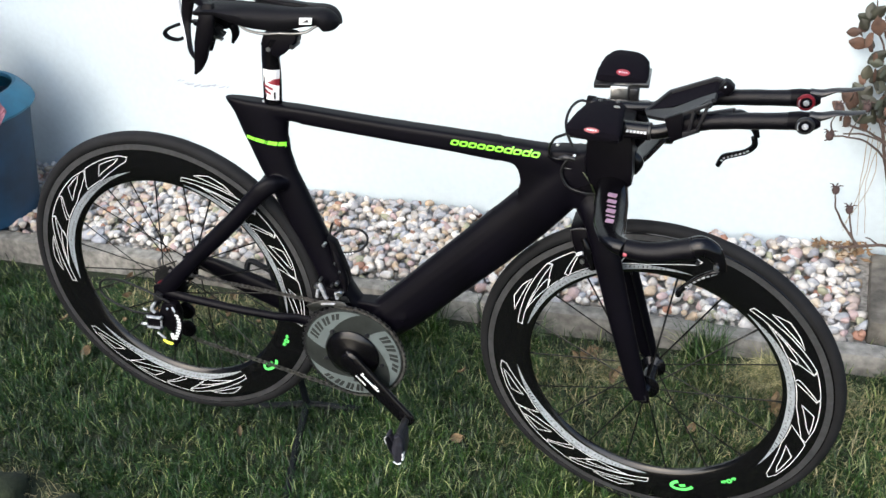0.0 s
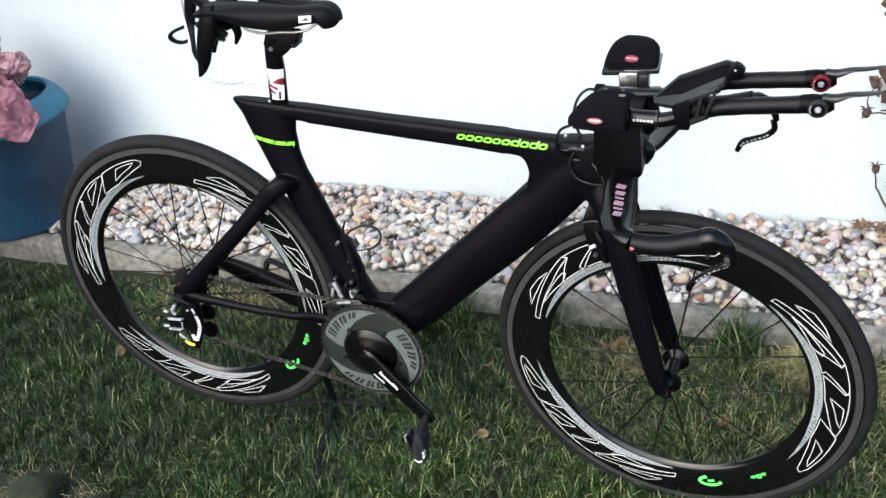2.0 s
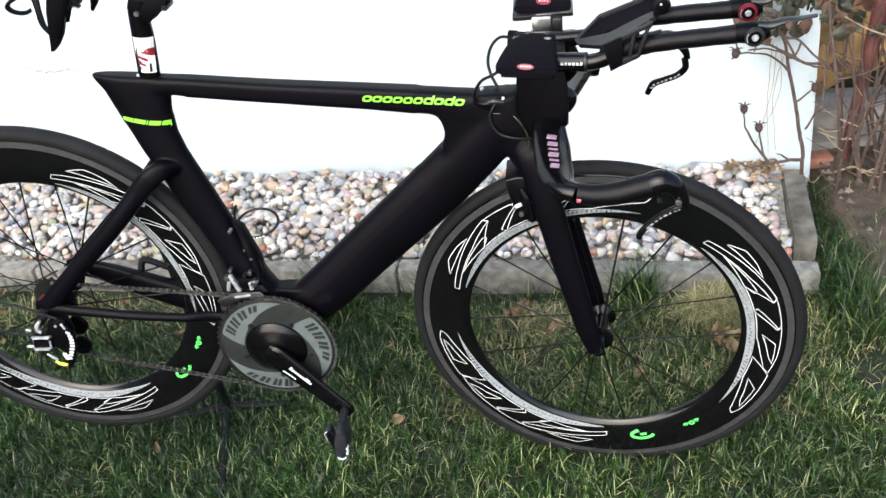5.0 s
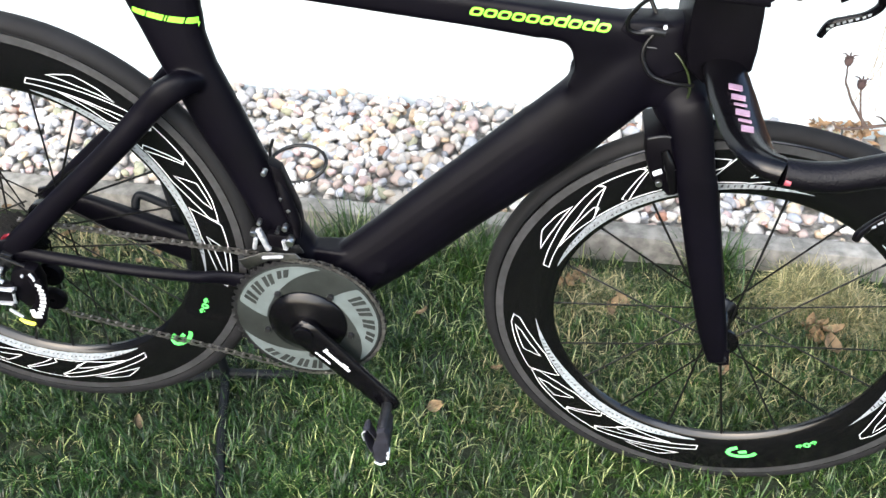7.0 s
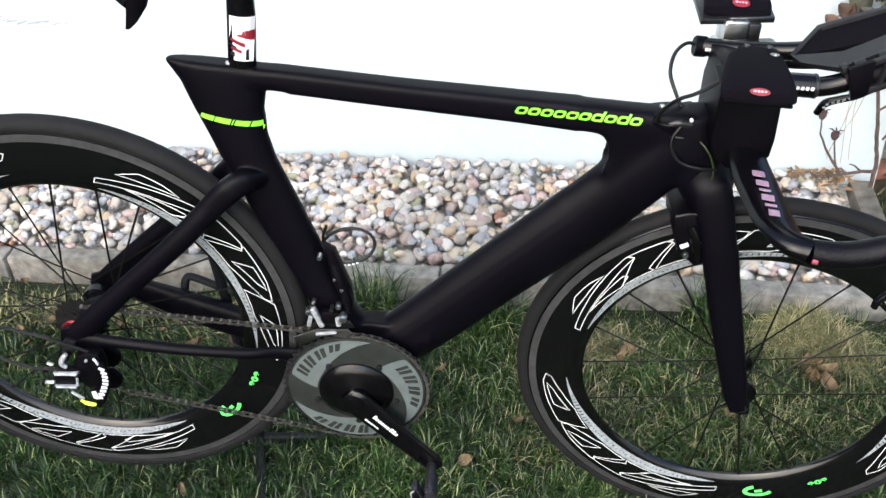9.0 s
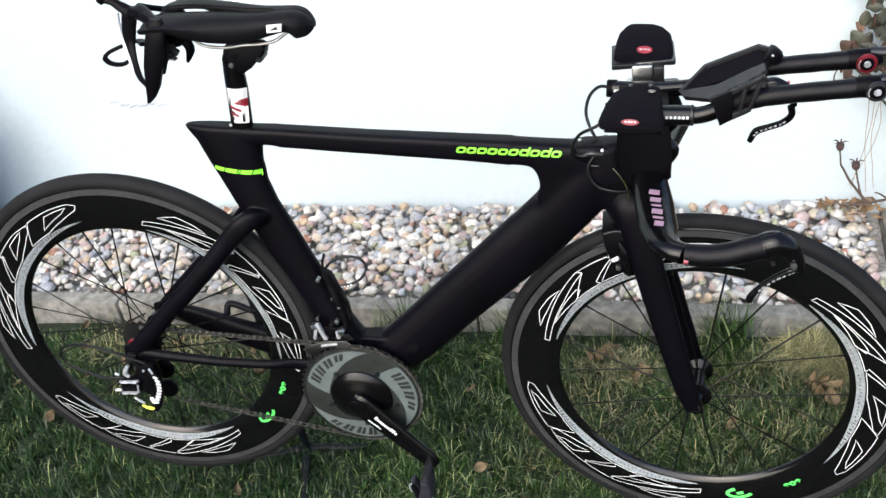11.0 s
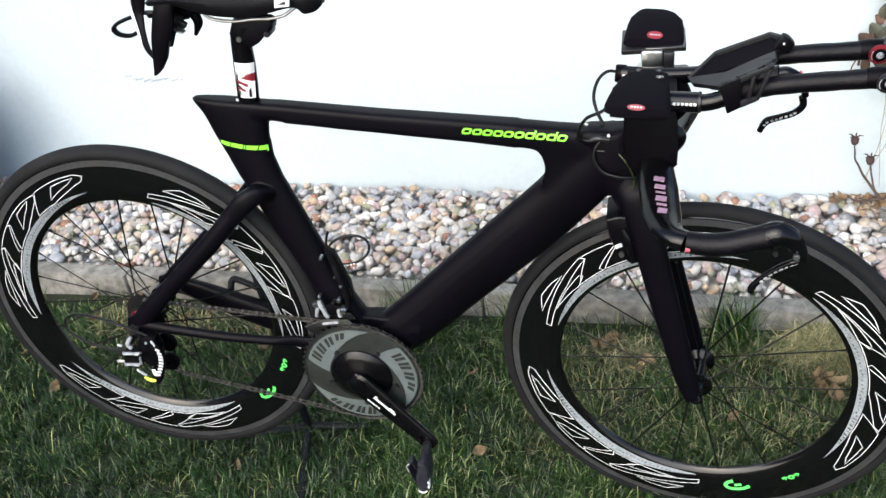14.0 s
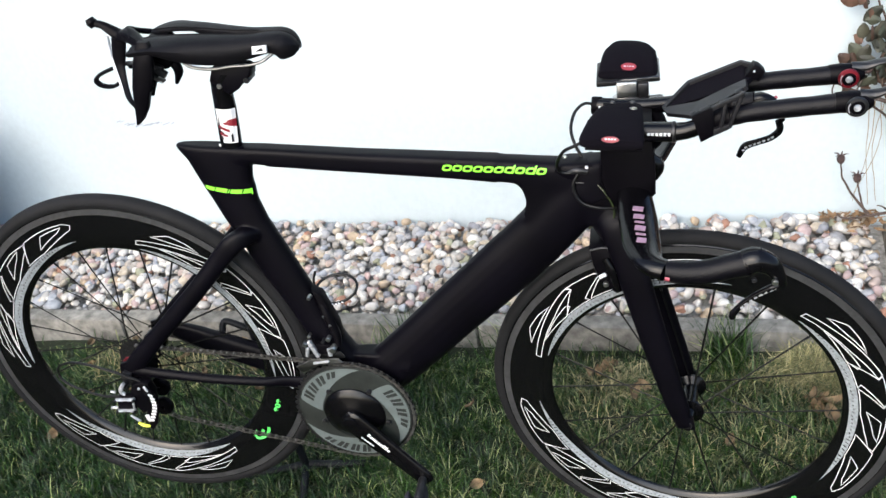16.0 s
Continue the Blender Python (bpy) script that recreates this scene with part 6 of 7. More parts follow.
def stone_bed():
    rnd = random.Random(5)
    bed = thing("stone_bed", "", "", kind="structure", matrix=pose(0.5, 0.75, 0.05))
    bed["label"] = "bed of mixed grey, white and tan river pebbles"
    # the gravel body under the loose stones
    bm = bmesh.new()
    xs = [-3.4 + 0.1 * i for i in range(49)] + [1.52]
    rows = []
    for x in xs:
        y0, y1 = KERB_BACK(x) + 0.001, WALL_FACE(x) - 0.001
        rows.append([bm.verts.new((x - 0.5, y0 + (y1 - y0) * f - 0.75, h - 0.05)) for f, h in ((0, -0.03), (0, 0.036), (0.5, 0.052), (1, 0.072), (1, -0.03))])
    for a, b in zip(rows, rows[1:]):
        for k in range(4):
            bm.faces.new((a[k], b[k], b[k + 1], a[k + 1]))
    bmesh.ops.recalc_face_normals(bm, faces=bm.faces)
    part("gravel_base", bm, M_GRAVEL, bed)
    shapes = []
    for k in range(14):
        b = pebble_shape(rnd, 2 if k < 14 else 1)
        me = bpy.data.meshes.new("stone")
        b.to_mesh(me)
        b.free()
        me.materials.append(M_STONE)
        me.polygons.foreach_set("use_smooth", [True] * len(me.polygons))
        shapes.append(me)
    low = []
    for k in range(14):
        b = pebble_shape(rnd, 2)
        b.verts.ensure_lookup_table()
        low.append((np.array([v.co[:] for v in b.verts]), np.array([[v.index for v in f.verts] for f in b.faces])))
        b.free()
    spots, cells = [], {}
    def free(x, y, r):
        i, j = int(x / 0.05), int(y / 0.05)
        for a in (-1, 0, 1):
            for c in (-1, 0, 1):
                for px, py, pr in cells.get((i + a, j + c), ()):
                    if (px - x) ** 2 + (py - y) ** 2 < (0.80 * (pr + r)) ** 2:
                        return False
        cells.setdefault((i, j), []).append((x, y, r))
        return True
    for layer, (tries, lo, hi) in enumerate(((1500, 0.020, 0.033), (7000, 0.013, 0.022), (22000, 0.0085, 0.014))):
        for _ in range(tries):
            x = rnd.uniform(-2.6, 1.468)
            f = rnd.random()
            r = rnd.uniform(lo, hi)
            if layer == 0 and x < 1.0 and rnd.random() < 0.5:
                continue
            y0, y1 = KERB_BACK(x) + 0.010, WALL_FACE(x) - 0.012
            y = y0 + (y1 - y0) * f
            if free(x, y, r):
                spots.append((x, y, 0.0515 - 0.0061 * x + 0.039 * f ** 1.2 + (0.010 if rnd.random() < 0.25 else 0.0) + r * 0.35, r))
    for _ in range(2600):
        x, f, r = rnd.uniform(-1.5, 1.465), rnd.random(), rnd.uniform(0.011, 0.022)
        y0, y1 = KERB_BACK(x) + 0.018, WALL_FACE(x) - 0.016
        spots.append((x, y0 + (y1 - y0) * f, 0.0665 - 0.0061 * x + 0.039 * f ** 1.2 + r * 0.4 + rnd.uniform(0, 0.006), r))
    picked = sorted(range(len(spots)), key=lambda i: abs(spots[i][0] - 0.55) + 0.6 * (spots[i][1] - 0.55) - 8 * spots[i][3])[:300]
    chosen = set(picked)
    V, F, base = [], [], 0
    for i, (x, y, z, r) in enumerate(spots):
        e = Euler((rnd.gauss(0, 0.35), rnd.gauss(0, 0.35), rnd.uniform(0, 6.28)))
        if i in chosen:
            ob = new("stone", shapes[i % 14])
            ob.parent = bed
            ob.matrix_basis = Matrix.LocRotScale((x - 0.5, y - 0.75, z - 0.05), e, (r, r, r))
        else:
            vs, fs = low[i % 14]
            V.append(vs @ np.array(e.to_matrix()).T * r + np.array((x - 0.5, y - 0.75, z - 0.05)))
            F.append(fs + base)
            base += len(vs)
    me = bpy.data.meshes.new("loose_stones")
    me.from_pydata(np.vstack(V).tolist(), [], np.vstack(F).tolist())
    me.materials.append(M_STONES)
    me.polygons.foreach_set("use_smooth", [True] * len(me.polygons))
    ob = new("loose_stones", me)
    ob.parent = bed
    tagged(ob, "loose mixed river pebbles", kind="stuff")


stone_bed()


# ---- lawn ----
def leaf_material(name, lo, hi, dry, dry_share, rough=0.55):
    m = bpy.data.materials.new(name)
    m.use_nodes = True
    nodes, link = m.node_tree.nodes, m.node_tree.links.new
    bsdf = nodes["Principled BSDF"]
    bsdf.inputs["Roughness"].default_value = rough
    bsdf.inputs["Specular IOR Level"].default_value = 0.4
    geo = nodes.new("ShaderNodeNewGeometry")
    tc = nodes.new("ShaderNodeTexCoord")
    ramp = nodes.new("ShaderNodeValToRGB")
    els = ramp.color_ramp.elements
    els[0].position, els[0].color = 0.0, (*lo, 1)
    els[1].position, els[1].color = max(0.05, 1 - dry_share - 0.02), (*hi, 1)
    e = els.new(1 - dry_share)
    e.color = (*dry, 1)
    e = els.new(1.0)
    e.color = (dry[0] * 1.5, dry[1] * 1.45, dry[2] * 1.3, 1)
    link(geo.outputs["Random Per Island"], ramp.inputs[0])
    big = nodes.new("ShaderNodeTexNoise")
    big.inputs["Scale"].default_value, big.inputs["Detail"].default_value = 3.5, 4
    link(tc.outputs["Object"], big.inputs["Vector"])
    mr = nodes.new("ShaderNodeMapRange")
    mr.inputs[1].default_value, mr.inputs[2].default_value, mr.inputs[3].default_value, mr.inputs[4].default_value = 0.35, 0.65, 0.7, 1.25
    link(big.outputs["Fac"], mr.inputs[0])
    mul = nodes.new("ShaderNodeVectorMath")
    mul.operation = "SCALE"
    link(ramp.outputs["Color"], mul.inputs[0])
    link(mr.outputs[0], mul.inputs["Scale"])
    link(mul.outputs[0], bsdf.inputs["Base Color"])
    trans = nodes.new("ShaderNodeBsdfTranslucent")
    link(mul.outputs[0], trans.inputs["Color"])
    mix = nodes.new("ShaderNodeMixShader")
    mix.inputs[0].default_value = 0.16
    link(bsdf.outputs[0], mix.inputs[1])
    link(trans.outputs[0], mix.inputs[2])
    link(mix.outputs[0], nodes["Material Output"].inputs["Surface"])
    return m


M_GRASS = leaf_material("grass_blades", (0.0042, 0.0155, 0.0024), (0.041, 0.094, 0.0135), (0.215, 0.245, 0.115), 0.135, 0.36)
# darker, greener mix of the same blades
M_DARKGRASS = leaf_material("dark_grass_blades", (0.0030, 0.0120, 0.0023), (0.026, 0.070, 0.0125), (0.175, 0.210, 0.085), 0.085, 0.36)
M_STRAW = leaf_material("dry_grass", (0.07, 0.090, 0.034), (0.23, 0.215, 0.105), (0.34, 0.295, 0.165), 0.3, 0.5)


def blades(name, count, where, length, width, material, label, seed, lean=0.6, tuft=None, short=1.0):
    """Arching grass blades as one sheet of stuff; where(rng, n) gives their feet. tuft: blades grow in small fans of about this many."""
    rng = np.random.default_rng(seed)
    if tuft:
        mid = where(rng, count // tuft)
        pick = np.repeat(np.arange(len(mid)), tuft)
        n = len(pick)
        fan = rng.uniform(0, 2 * np.pi, n)
        off = np.abs(rng.normal(0, 0.011, n))
        xy = mid[pick] + np.stack([np.cos(fan), np.sin(fan)], 1) * off[:, None]
        main = rng.uniform(0, 2 * np.pi, len(mid))[pick]
        ang = np.where(rng.random(n) < 0.45, main + rng.normal(0, 0.5, n), fan)
        size = rng.uniform(0.65, 1.25, len(mid))[pick]
        xy = xy[(xy[:, 1] < KERB_BACK(xy[:, 0]) - 0.052) | (xy[:, 0] > 1.5)] if len(xy) else xy
        n = len(xy)
        ang, size = ang[:n], size[:n]
    else:
        xy = where(rng, count)
        n = len(xy)
        ang = rng.uniform(0, 2 * np.pi, n)
        size = np.ones(n)
    size = size * np.where(xy[:, 0] < 1.5, np.clip((KERB_BACK(xy[:, 0]) - 0.052 - xy[:, 1]) / 0.11, short, 1.0), 1.0)
    z = np.array([ground_height(x, y) for x, y in xy])
    tilt = (0.25 + rng.random(n) ** 0.8 * 1.25 * lean).clip(0, 1.5)
    ln = rng.uniform(*length, n) * size
    wd = rng.uniform(*width, n)
    d = np.stack([np.cos(ang), np.sin(ang)], 1)
    s = np.stack([-np.sin(ang), np.cos(ang)], 1)
    twist = rng.normal(0, 0.5, n)
    s = s * np.cos(twist)[:, None] + d * np.sin(twist)[:, None]
    foot = np.concatenate([xy, z[:, None] - 0.004], 1)
    side = np.concatenate([s, (0.4 * np.sin(twist))[:, None]], 1) * wd[:, None] / 2
    p, rows = foot, [foot]
    for k, bend in enumerate((0.35, 0.85, 1.35)):
        t = tilt * bend
        p = p + np.concatenate([d * np.sin(t)[:, None], np.cos(t)[:, None]], 1) * (ln / 3)[:, None]
        rows.append(p)
    f, a, b, tip = rows
    V = np.stack([f - side * 0.7, f + side * 0.7, a + side, a - side, b + side * 0.75, b - side * 0.75, tip], 1).reshape(-1, 3)
    k = np.arange(n)[:, None] * 7
    me = bpy.data.meshes.new(name)
    me.vertices.add(len(V))
    me.vertices.foreach_set("co", V.ravel())
    loops = np.concatenate([k + 0, k + 1, k + 2, k + 3, k + 3, k + 2, k + 4, k + 5, k + 5, k + 4, k + 6], 1).ravel()
    me.loops.add(len(loops))
    me.loops.foreach_set("vertex_index", loops)
    me.polygons.add(3 * n)
    m = np.arange(n) * 11
    me.polygons.foreach_set("loop_start", np.stack([m, m + 4, m + 8], 1).ravel())
    me.update(calc_edges=True)
    me.polygons.foreach_set("use_smooth", [True] * len(me.polygons))
    me.materials.append(material)
    ob = new(name, me)
    return tagged(ob, label, "grass", kind="stuff")


def lawn_area(x0, x1, y0, y1, bare=0.0):
    def where(rng, n):
        x, y = rng.uniform(x0, x1, n), rng.uniform(y0, y1, n)
        keep = y < KERB_BACK(x) - 0.055 + np.where(x > 1.5, 0.25, 0.0)
        patch = np.sin(x * 5.1 + 1) * np.sin(y * 6.3 + 2) + 0.5 * np.sin(x * 13 + y * 9)
        keep &= rng.random(n) > bare * (patch > 0.5)
        keep &= ~(((x + 0.348) ** 2 / 0.03 + (y + 0.291) ** 2 / 0.008) < 1)
        keep &= ~((x > 1.53) & (y > 0.15) & (rng.random(n) < 0.85))
        return np.stack([x, y], 1)[keep]
    return where


def tufts(spots, spread_):
    def where(rng, n):
        k = rng.integers(0, len(spots), n)
        c = np.array(spots)[k]
        return c + rng.normal(0, spread_, (n, 2))
    return where


def along_kerb(rng, n):
    x = rng.uniform(-1.3, 1.5, n)
    m = np.sin(x * 9) + np.sin(x * 23 + 1) > rng.uniform(-1.2, 1.6, n) + 1.2 * (x < -0.2) + 3.0 * ((x > 1.14) & (x < 1.32))
    x = x[m]
    return np.stack([x, KERB_BACK(x) - 0.062 - np.abs(rng.normal(0, 0.025, len(x)))], 1)


blades("lawn", 78000, lawn_area(0.38, 2.4, -0.50, 0.62, 0.15), (0.028, 0.060), (0.0015, 0.0032), M_GRASS, "short green lawn in small tufts", 1, 0.95, tuft=17, short=0.16)
blades("lush_lawn", 86000, lawn_area(-1.6, 0.52, -0.50, 0.66, 0.12), (0.028, 0.060), (0.0015, 0.0032), M_DARKGRASS, "short dark green lawn in small tufts", 21, 0.92, tuft=17, short=0.16)
blades("undergrowth", 32000, lawn_area(-1.6, 2.4, -0.50, 0.66, 0.2), (0.014, 0.034), (0.0018, 0.0034), M_DARKGRASS, "short dense lawn undergrowth", 12, 0.8, short=0.2)
blades("outer_lawn", 26000, lawn_area(-3.0, 3.2, -2.2, -0.48), (0.025, 0.055), (0.004, 0.007), M_GRASS, "short green lawn", 2, 0.7)
blades("kerb_grass", 1500, along_kerb, (0.022, 0.066), (0.0018, 0.0034), M_GRASS, "long green grass against the kerb", 3, 0.5)
blades("dry_tufts", 3800, tufts([(1.320, 0.420), (1.260, 0.430), (1.391, 0.399), (0.889, 0.421), (0.849, 0.431), (1.190, 0.451), (1.351, 0.358), (-0.335, 0.497), (-0.234, 0.466), (-0.465, 0.487), (0.006, 0.485), (-0.134, 0.516), (0.127, 0.475)], 0.040), (0.035, 0.085), (0.0016, 0.003), M_STRAW, "dry straw coloured grass tufts", 4, 2.0, short=0.3)
M_PALESTRAW = leaf_material("pale_straw", (0.10, 0.115, 0.040), (0.27, 0.255, 0.115), (0.42, 0.37, 0.205), 0.3, 0.5)
blades("straw_mound", 3000, tufts([(1.278, 0.46), (1.312, 0.462), (1.341, 0.426), (1.344, 0.385), (1.335, 0.410), (1.318, 0.395), (1.255, 0.440)], 0.024), (0.055, 0.100), (0.0012, 0.0024), M_PALESTRAW, "mound of pale drooping straw behind the front wheel", 31, 2.6)
blades("kerb_tuft", 300, tufts([(1.075, 0.525), (1.105, 0.522), (1.125, 0.520)], 0.014), (0.055, 0.115), (0.0016, 0.0028), M_GRASS, "long green grass tuft at the kerb", 32, 0.55)
blades("dead_grass", 4600, lawn_area(0.66, 1.5, 0.10, 0.52), (0.02, 0.06), (0.0012, 0.0024), M_STRAW, "dead pale grass among the lawn", 16, 1.15, short=0.18)
blades("straw", 4200, lawn_area(-0.9, 1.6, -0.45, 0.56), (0.02, 0.05), (0.0011, 0.0020), M_STRAW, "dead straw lying in the lawn", 6, 1.25, short=0.18)
blades("turf_clod", 700, tufts([(-0.367, -0.261), (-0.337, -0.271), (-0.408, -0.256), (-0.207, -0.272)], 0.028), (0.02, 0.05), (0.0014, 0.0026), M_STRAW, "dry grass on a lifted turf clod", 7, 0.9)
blades("border_grass", 1000, tufts([(1.589, 0.642), (1.648, 0.744), (1.609, 0.571), (1.709, 0.622), (1.590, 0.470), (1.627, 0.846)], 0.05), (0.05, 0.11), (0.0020, 0.0034), M_DARKGRASS, "straggling grass at the bed edge", 8, 0.8)
blades("border_straw", 1500, tufts([(1.648, 0.683), (1.710, 0.540), (1.738, 0.774), (1.666, 0.886), (1.791, 0.469), (1.592, 0.317)], 0.08), (0.03, 0.07), (0.0014, 0.0026), M_STRAW, "dead stalks at the bed edge", 9, 1.0)

M_LEAF = surface("dry_leaf", (0.17, 0.115, 0.060), 0.8, vary=0.35, scale=60, per_object=0.3)


def fallen_leaf(x, y, size, turn, curl, label="dry tan leaf lying on the lawn"):
    bm = bmesh.new()
    n = 7
    rows = []
    for i in range(n):
        t = i / (n - 1)
        w = 0.32 * math.sin(math.pi * min(1, t * 0.95 + 0.03)) ** 0.8
        rows.append([bm.verts.new(((t - 0.5) * size, s * w * size, curl * size * (abs(s) * 0.25 + (t - 0.5) ** 2))) for s in (-1, -0.5, 0, 0.5, 1)])
    for a, b in zip(rows, rows[1:]):
        for k in range(4):
            bm.faces.new((a[k], a[k + 1], b[k + 1], b[k]))
    ob = part("fallen_leaf", bm, M_LEAF, matrix=pose(x, y, ground_height(x, y) + 0.026, 14 + 40 * math.sin(turn), -8 + 25 * math.cos(turn * 3), turn))
    return tagged(ob, label, "leaf", "leaves on the lawn")


for a in ((1.090, 0.214, 0.030, 60, 0.8), (0.586, 0.089, 0.034, 40, 0.7), (-0.473, 0.214, 0.040, 20, 0.9), (1.291, 0.287, 0.045, 100, 0.8), (1.301, 0.328, 0.040, 10, 0.8), (0.895, 0.375, 0.040, 70, 0.9),
          (0.091, -0.003, 0.028, 120, 0.8), (0.691, 0.188, 0.022, 10, 0.8), (0.919, 0.390, 0.035, 150, 0.7), (-0.634, 0.325, 0.030, 80, 0.7), (0.539, 0.321, 0.025, 30, 0.8)):
    fallen_leaf(*a)

blades("long_tufts", 900, tufts([(1.109, 0.461), (0.367, 0.479), (0.397, 0.484), (0.337, 0.474), (0.608, 0.493), (0.648, 0.483), (1.611, 0.419), (1.571, 0.358)], 0.028), (0.08, 0.17), (0.0020, 0.0036), M_GRASS, "long arching green grass tufts", 14, 0.7)
rnd = random.Random(18)
for k in range(7):
    fallen_leaf(0.835 + rnd.gauss(0, 0.022), 0.440 + rnd.gauss(0, 0.016), rnd.uniform(0.020, 0.034), rnd.uniform(0, 360), rnd.uniform(0.8, 1.5), "crumpled reddish brown leaf in the lawn")
for k in range(6):
    fallen_leaf(1.285 + rnd.gauss(0, 0.020), 0.335 + rnd.gauss(0, 0.022), rnd.uniform(0.026, 0.042), rnd.uniform(0, 360), rnd.uniform(0.8, 1.4), "pale tan curled leaf in the lawn")
rnd = random.Random(8)
for k in range(22):
    x, y = rnd.uniform(-0.62, 0.10), rnd.uniform(0.34, 0.57)
    fallen_leaf(x, y, rnd.uniform(0.018, 0.036), rnd.uniform(0, 360), rnd.uniform(0.6, 1.4), "crumpled brown leaf lying by the kerb")

# lifted turf clods
for x, y, r in ((-0.358, -0.281, 0.060), (-0.182, -0.290, 0.040)):
    bm = bmesh.new()
    bmesh.ops.create_icosphere(bm, subdivisions=3, radius=r)
    for v in bm.verts:
        v.co += noise.noise_vector(v.co * 28 + Vector((x, y, 0))) * r * 0.28
        v.co.z *= 0.7
    tagged(part("turf_clod", bm, M_SOIL, matrix=pose(x, y, 0.012)), "crumbly dark soil clod on the lawn", "soil clod", "soil clods")


# ---- blue tub with cloth ----
M_BLUE = surface("blue_plastic", (0.006, 0.042, 0.092), 0.55, vary=0.2, scale=14, stain=0.35, stain_scale=8, bump=0.05, bump_scale=200)
M_CYAN = surface("pale_blue_rim", (0.012, 0.16, 0.27), 0.5, vary=0.15, scale=18, stain=0.2, stain_scale=10)
M_CLOTH = surface("pink_cloth", (0.31, 0.125, 0.165), 0.8, vary=0.3, scale=30, stain=0.3, stain_scale=12)
M_BAGPINK = surface("pale_pink_bag", (0.33, 0.18, 0.205), 0.55, vary=0.4, scale=25, stain=0.4, stain_scale=20)
M_BAG = surface("dark_bag", (0.035, 0.030, 0.022), 0.5, vary=0.5, scale=10)
TUB = Vector((-1.263, 0.762, 0.075))
tub = thing("plastic_tub", "dark blue plastic tub with pale blue rim on the pebbles", "tub", matrix=Matrix.Translation(TUB))
wall_prof = [(0.155, 0.0), (0.170, 0.012), (0.196, 0.155), (0.222, 0.305), (0.240, 0.386), (0.234, 0.386), (0.215, 0.305), (0.190, 0.155), (0.158, 0.02)]


def turned(profile, n=48, wob=0.0):
    bm = bmesh.new()
    rings = []
    for k in range(n):
        a = 2 * math.pi * k / n
        w = 1 + wob * math.sin(2 * a + 0.6)
        rings.append([bm.verts.new((r * w * math.cos(a), r * w * math.sin(a), z)) for r, z in profile])
    m = len(profile)
    for k in range(n):
        a, b = rings[k], rings[(k + 1) % n]
        for j in range(m):
            bm.faces.new((a[j], a[(j + 1) % m], b[(j + 1) % m], b[j]))
    bmesh.ops.recalc_face_normals(bm, faces=bm.faces)
    return bm


part("tub_wall", turned(wall_prof, wob=0.03), M_BLUE, tub)
part("tub_base", cylinder((0, 0, 0.004), (0, 0, 0.022), 0.160, 40), M_BLUE, tub)
part("tub_rim", turned([(0.236, 0.375), (0.252, 0.372), (0.258, 0.381), (0.254, 0.396), (0.230, 0.432), (0.216, 0.444), (0.206, 0.442), (0.202, 0.432), (0.222, 0.400)], wob=0.02), M_CYAN, tub, "pale blue turned rim")


def draped_cloth():
    """A crumpled sheet heaped in the tub and hanging over its rim."""
    bm = bmesh.new()
    na, nr = 90, 60
    grid = []
    for i in range(na + 1):
        f = i / na
        a = radians(-150 + 135 * f)
        deg = -150 + 135 * f
        hang = 0.085 * math.exp(-((deg + 29) / 15) ** 2) + 0.03 * math.exp(-((deg + 51) / 8) ** 2) - 0.02
        if hang > 0:
            line = curve([(0.0, 0, 0.490), (0.080, 0, 0.505), (0.15, 0, 0.480), (0.205, 0, 0.450), (0.240, 0, 0.422), (0.268, 0, 0.385 - 0.3 * hang), (0.274, 0, 0.372 - hang)], 8)
        else:
            line = curve([(0.0, 0, 0.490), (0.070, 0, 0.505), (0.13, 0, 0.480), (0.175, 0, 0.450), (0.198, 0, 0.432), (0.204, 0, 0.418), (0.202, 0, 0.405)], 8)
        row = []
        for j in range(nr + 1):
            p = line[min(len(line) - 1, round(j / nr * (len(line) - 1)))]
            q = Vector((p.x * math.cos(a), p.x * math.sin(a), p.z))
            w = 0.4 + 0.6 * min(1, p.x / 0.08)
            crease = 0.040 * (0.4 - abs(noise.noise(Vector((q.x, q.y, q.z * 0.6)) * 15))) + 0.022 * (0.4 - abs(noise.noise(q * 38 + Vector((7, 2, 5))))) + 0.008 * (0.4 - abs(noise.noise(q * 95)))
            out = Vector((math.cos(a) * 0.7, math.sin(a) * 0.7, 0.8))
            row.append(bm.verts.new(q + out * crease * w + noise.noise_vector(q * 12) * 0.012 * w))
        grid.append(row)
    for i in range(na):
        for j in range(nr):
            bm.faces.new((grid[i][j], grid[i + 1][j], grid[i + 1][j + 1], grid[i][j + 1]))
    bmesh.ops.remove_doubles(bm, verts=bm.verts, dist=0.0004)
    bmesh.ops.recalc_face_normals(bm, faces=bm.faces)
    bmesh.ops.solidify(bm, geom=bm.faces[:], thickness=0.0015)
    return bm


tagged(part("cloth", draped_cloth(), M_CLOTH, matrix=Matrix.Translation(TUB + Vector((0.032, -0.004, 0.052)))), "crumpled dusty pink cloth hanging over the tub rim", "cloth")
bowl = thing("dark_pot", "dark brown patterned pot with black rim in the tub", "pot", matrix=Matrix.Translation((-1.278, 0.815, 0.625)) @ Matrix.Scale(0.9, 4))
part("pot_wall", turned([(0.050, -0.030), (0.075, -0.02), (0.098, 0.020), (0.106, 0.060), (0.100, 0.060), (0.090, 0.020), (0.060, -0.010)]), M_BAG, bowl)
part("pot_rim", turned([(0.102, 0.058), (0.110, 0.056), (0.112, 0.066), (0.106, 0.072), (0.098, 0.068)]), M_PLASTIC, bowl, "black rim")
part("pot_lid", cylinder((0, 0, 0.050), (0, 0, 0.062), 0.098, 32), M_PLASTIC, bowl)


